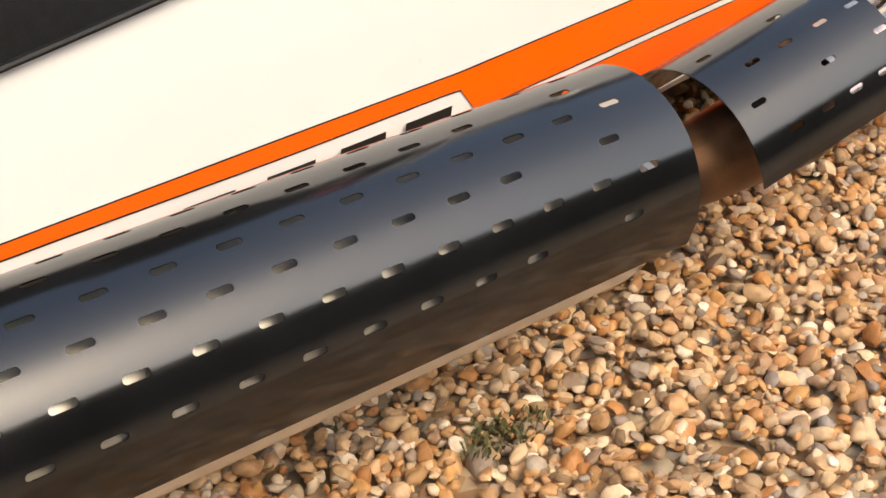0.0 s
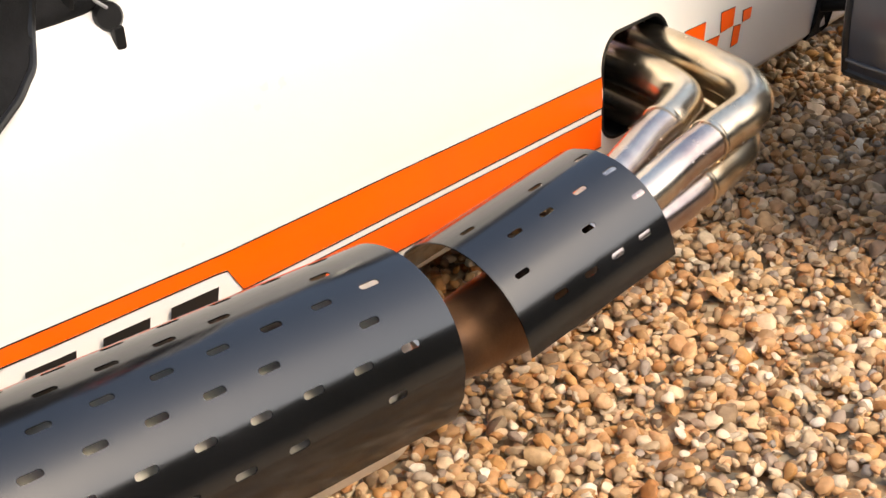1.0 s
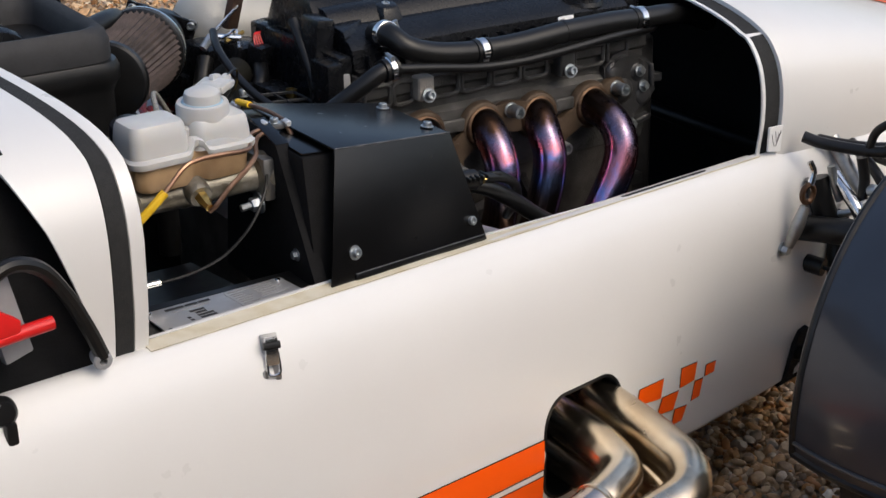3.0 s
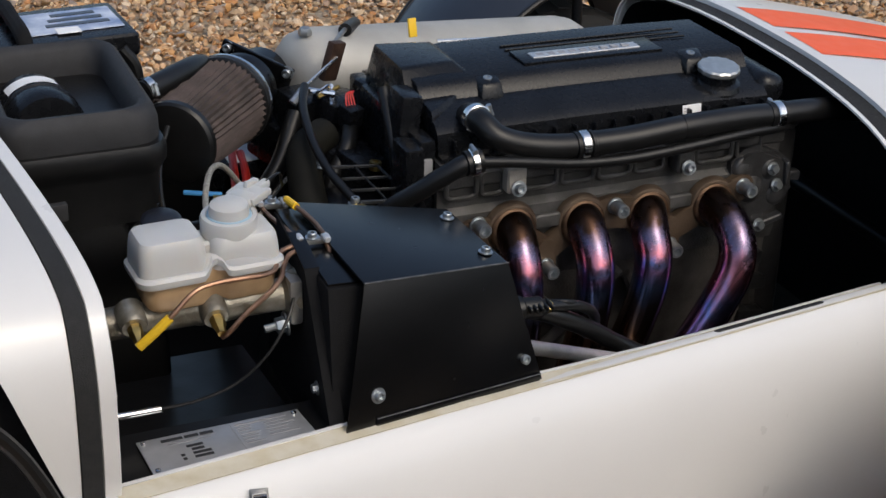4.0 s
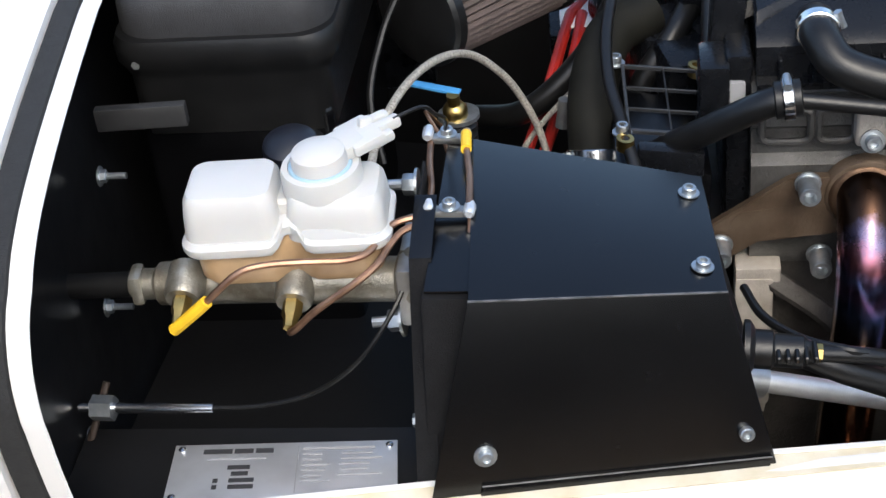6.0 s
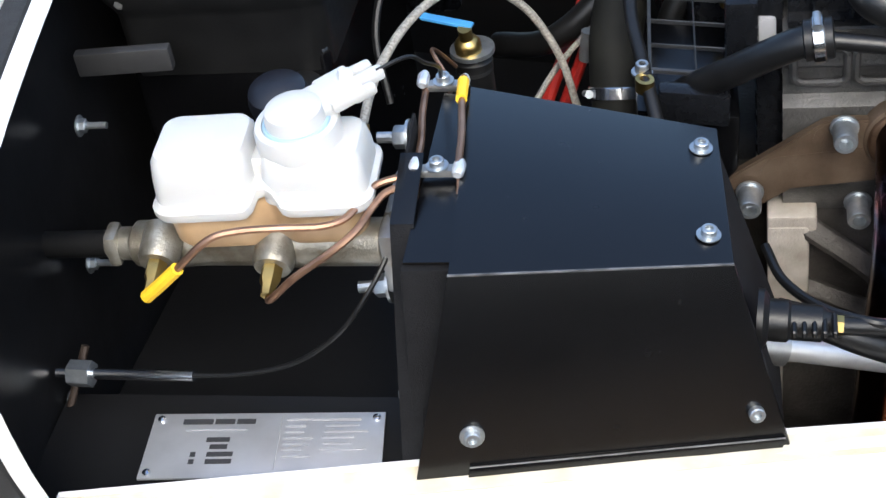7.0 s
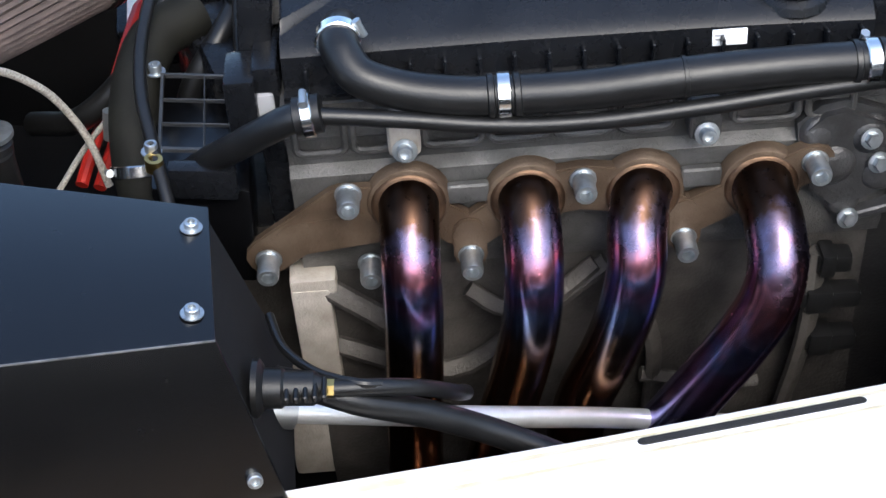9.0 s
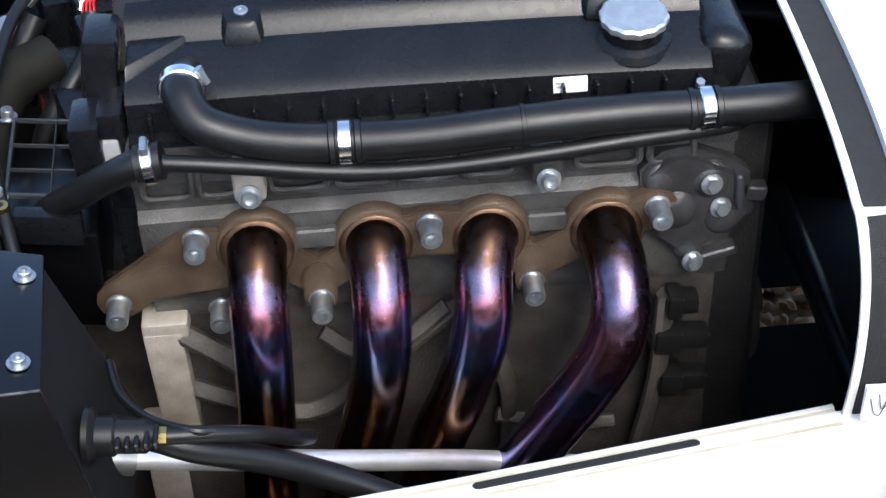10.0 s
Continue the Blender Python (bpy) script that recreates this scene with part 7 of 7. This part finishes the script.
lathe(bm, [(0.009, 0), (0.0095, 0.002), (0.0095, 0.016), (0.008, 0.018), (0.004, 0.018), (0.0035, 0.010), (0.0003, 0.010)], axis_matrix((-0.632, -0.412, 0.588), (-0.1, -1, -0.1)), 18)
part("bush", bm, GREY, trim, "grey bush")
switch = thing("cut_off_switch", "battery cut-off switch with a red key and black cap", "switch", (-0.73, -0.44, 0.57))
bm = bmesh.new()
rbox(bm, (0.030, 0.012, 0.085), pose(-0.722, -0.428, 0.655, 0, -12, 11), 0.003)
part("back_plate", bm, GREY, switch, "pale grey plate")
bm = bmesh.new()
lathe(bm, [(0.014, 0), (0.014, 0.006), (0.010, 0.009), (0.010, 0.016)], axis_matrix((-0.735, -0.434, 0.655), (-0.2, -1, 0.1)), 20)
part("barrel", bm, RED, switch)
bm = bmesh.new()
km = pose(-0.722, -0.458, 0.657, 0, 8, 11)
hexahedron(bm, [km @ V(*p) for p in ((-0.035, -0.006, -0.016), (0.004, -0.006, -0.006), (0.004, 0.006, -0.006), (-0.035, 0.006, -0.016))], [km @ V(*p) for p in ((-0.022, -0.006, 0.022), (0.004, -0.006, 0.008), (0.004, 0.006, 0.008), (-0.022, 0.006, 0.022))], 0.003)
rod(bm, km @ V(-0.036, 0, -0.012), km @ V(0.038, 0, -0.002), 0.0068)
part("key", bm, RED, switch, "red plastic key")
bm = bmesh.new()
tube(bm, [km @ V(-0.034 + 0.008 * math.cos(t), -0.004, -0.018 + 0.011 * math.sin(t)) for t in lin(0, 6.283, 11)], 0.0014, 6, 2, caps=False)
part("split_ring", bm, BRIGHT, switch)
pipe("cord", [(-0.758, -0.462, 0.632), (-0.762, -0.462, 0.612), (-0.756, -0.460, 0.596), (-0.745, -0.459, 0.585)], 0.0017, GREY, switch, "grey cord", 8, 4)
bm = bmesh.new()
lathe(bm, [(0.0125, 0), (0.014, 0.003), (0.014, 0.014), (0.0115, 0.018), (0.0005, 0.018)], axis_matrix((-0.738, -0.436, 0.570), (-0.19, -0.95, 0.2)), 26)
rbox(bm, (0.012, 0.009, 0.036), pose(-0.737, -0.455, 0.546, 0, 0, 11), 0.003)
part("rubber_cap", bm, RUBBER, switch, "round black rubber cap with a tab")
# black padded flap that hangs over the body side by the cockpit
flap_low = lambda x: interp(x, [-1.7, -1.12, -0.99, -0.957, -0.914, -0.89, -0.854, -0.829, -0.812, -0.806], [0.490, 0.496, 0.501, 0.503, 0.510, 0.520, 0.541, 0.563, 0.60, 0.635])
bm = bmesh.new()
sheet(bm, lin(-1.7, -1.0, 8) + lin(-0.98, -0.806, 18), lin(0, 1, 8), lambda u, v: (u, skin_y(u, min(0.58, flap_low(u) + v * (0.66 - flap_low(u)))) - 0.008, flap_low(u) + v * (0.66 - flap_low(u))))
thicken(part("side_flap", bm, CLOTH, trim, "black padded side flap"), 0.008, 0.0)
pipe("flap_piping", [(u, skin_y(u, min(0.58, flap_low(u))) - 0.012, flap_low(u)) for u in lin(-1.7, -1.0, 6) + lin(-0.97, -0.806, 14)], 0.004, RUBBER, trim, n=8, k=3)

# dark dashboard and floor of the cockpit
bm = bmesh.new()
rbox(bm, (0.30, 1.06, 0.02), pose(-0.92, MID, 0.66, 0, 30, 0), 0.005)
part("dashboard", bm, CLOTH, trim)

# sticker at the foot of the nose seal
sticker = thing("nose_sticker", "worn white sticker with scribbled marks below the nose seal", "sticker", (0.46, -0.205, 0.52))
bm = bmesh.new()
hexahedron(bm, [(0.447, -0.2035, 0.520), (0.472, -0.203, 0.516), (0.472, -0.2005, 0.516), (0.447, -0.2005, 0.520)], [(0.447, -0.2055, 0.556), (0.472, -0.205, 0.555), (0.472, -0.2015, 0.555), (0.447, -0.2015, 0.556)], 0)
part("sticker_sheet", bm, PAPER, sticker)
for pts in ([(0.451, -0.2060, 0.545), (0.455, -0.2056, 0.530), (0.460, -0.2056, 0.528), (0.464, -0.2060, 0.545)], [(0.457, -0.2062, 0.549), (0.461, -0.2057, 0.533), (0.468, -0.2062, 0.548)]):
    pipe("mark", pts, 0.0004, INK, sticker, n=5)

# orange bands over the nose and the scuttle
def nose_z(x, y):
    f = max(0.0, (x - 0.48) / 0.78)
    w = 1 - 0.42 * f ** 1.2
    yy = MID + (y - MID) / w
    z = float(np.interp(yy, [p[0] for p in NRD], [p[1] for p in NRD]))
    return 0.50 - 0.05 * f + (z - 0.50) * (1 - 0.50 * f ** 1.6) - 0.05 * f


for y0, y1, s0, s1, mat, nm in ((0.076, 0.170, 0.020, 0.172, ORANGE, "orange_band"), (0.195, 0.296, 0.208, 0.360, ORANGE, "orange_band")):
    bm = bmesh.new()
    sheet(bm, lin(0.488, 1.15, 14), lin(y0, y1, 6), lambda u, v: (u, v, nose_z(u, v) + 0.0048))
    part(nm, bm, mat, car, "orange vinyl band")
    bm = bmesh.new()
    xs0 = lambda y, k: scuttle_x(y) - 0.040 - k
    sheet(bm, lin(0.0, 0.10, 4), lin(s0, s1, 8), lambda u, v: (xs0(v, u), v, float(np.interp(v, [p[0] for p in SCD], [p[1] for p in SCD])) + 0.004 + 0.03 * u))
    part(nm, bm, mat, car, "orange vinyl band")

# a small weed among the stones
weed = thing("weed", "small green weed among the gravel stones", "weed", (-0.76, -0.655, 0))
rw = random.Random(8)
for k in range(150):
    a, r = rw.uniform(0, 6.283), 0.030 * math.sqrt(rw.random()) * rw.uniform(0.6, 1.15)
    x, y = -0.757 + 1.7 * r * math.cos(a), -0.660 + r * math.sin(a)
    h, d = rw.uniform(0.003, 0.011), rw.uniform(0, 6.283)
    w, g = rw.uniform(0.0012, 0.0026), rw.uniform(0.4, 0.8)
    dx, dy = math.cos(d), math.sin(d)
    bm = bmesh.new()
    p = [(x - dy * w * 0.4, y + dx * w * 0.4, 0.004), (x + dy * w * 0.4, y - dx * w * 0.4, 0.004), (x + dx * 0.008 * g + dy * w, y + dy * 0.008 * g - dx * w, 0.006 + h * 0.8), (x + dx * 0.013 * g, y + dy * 0.013 * g, 0.006 + h), (x + dx * 0.008 * g - dy * w, y + dy * 0.008 * g + dx * w, 0.006 + h * 0.8)]
    bm.faces.new([bm.verts.new(q) for q in p])
    part("leaf", bm, WEED, weed)
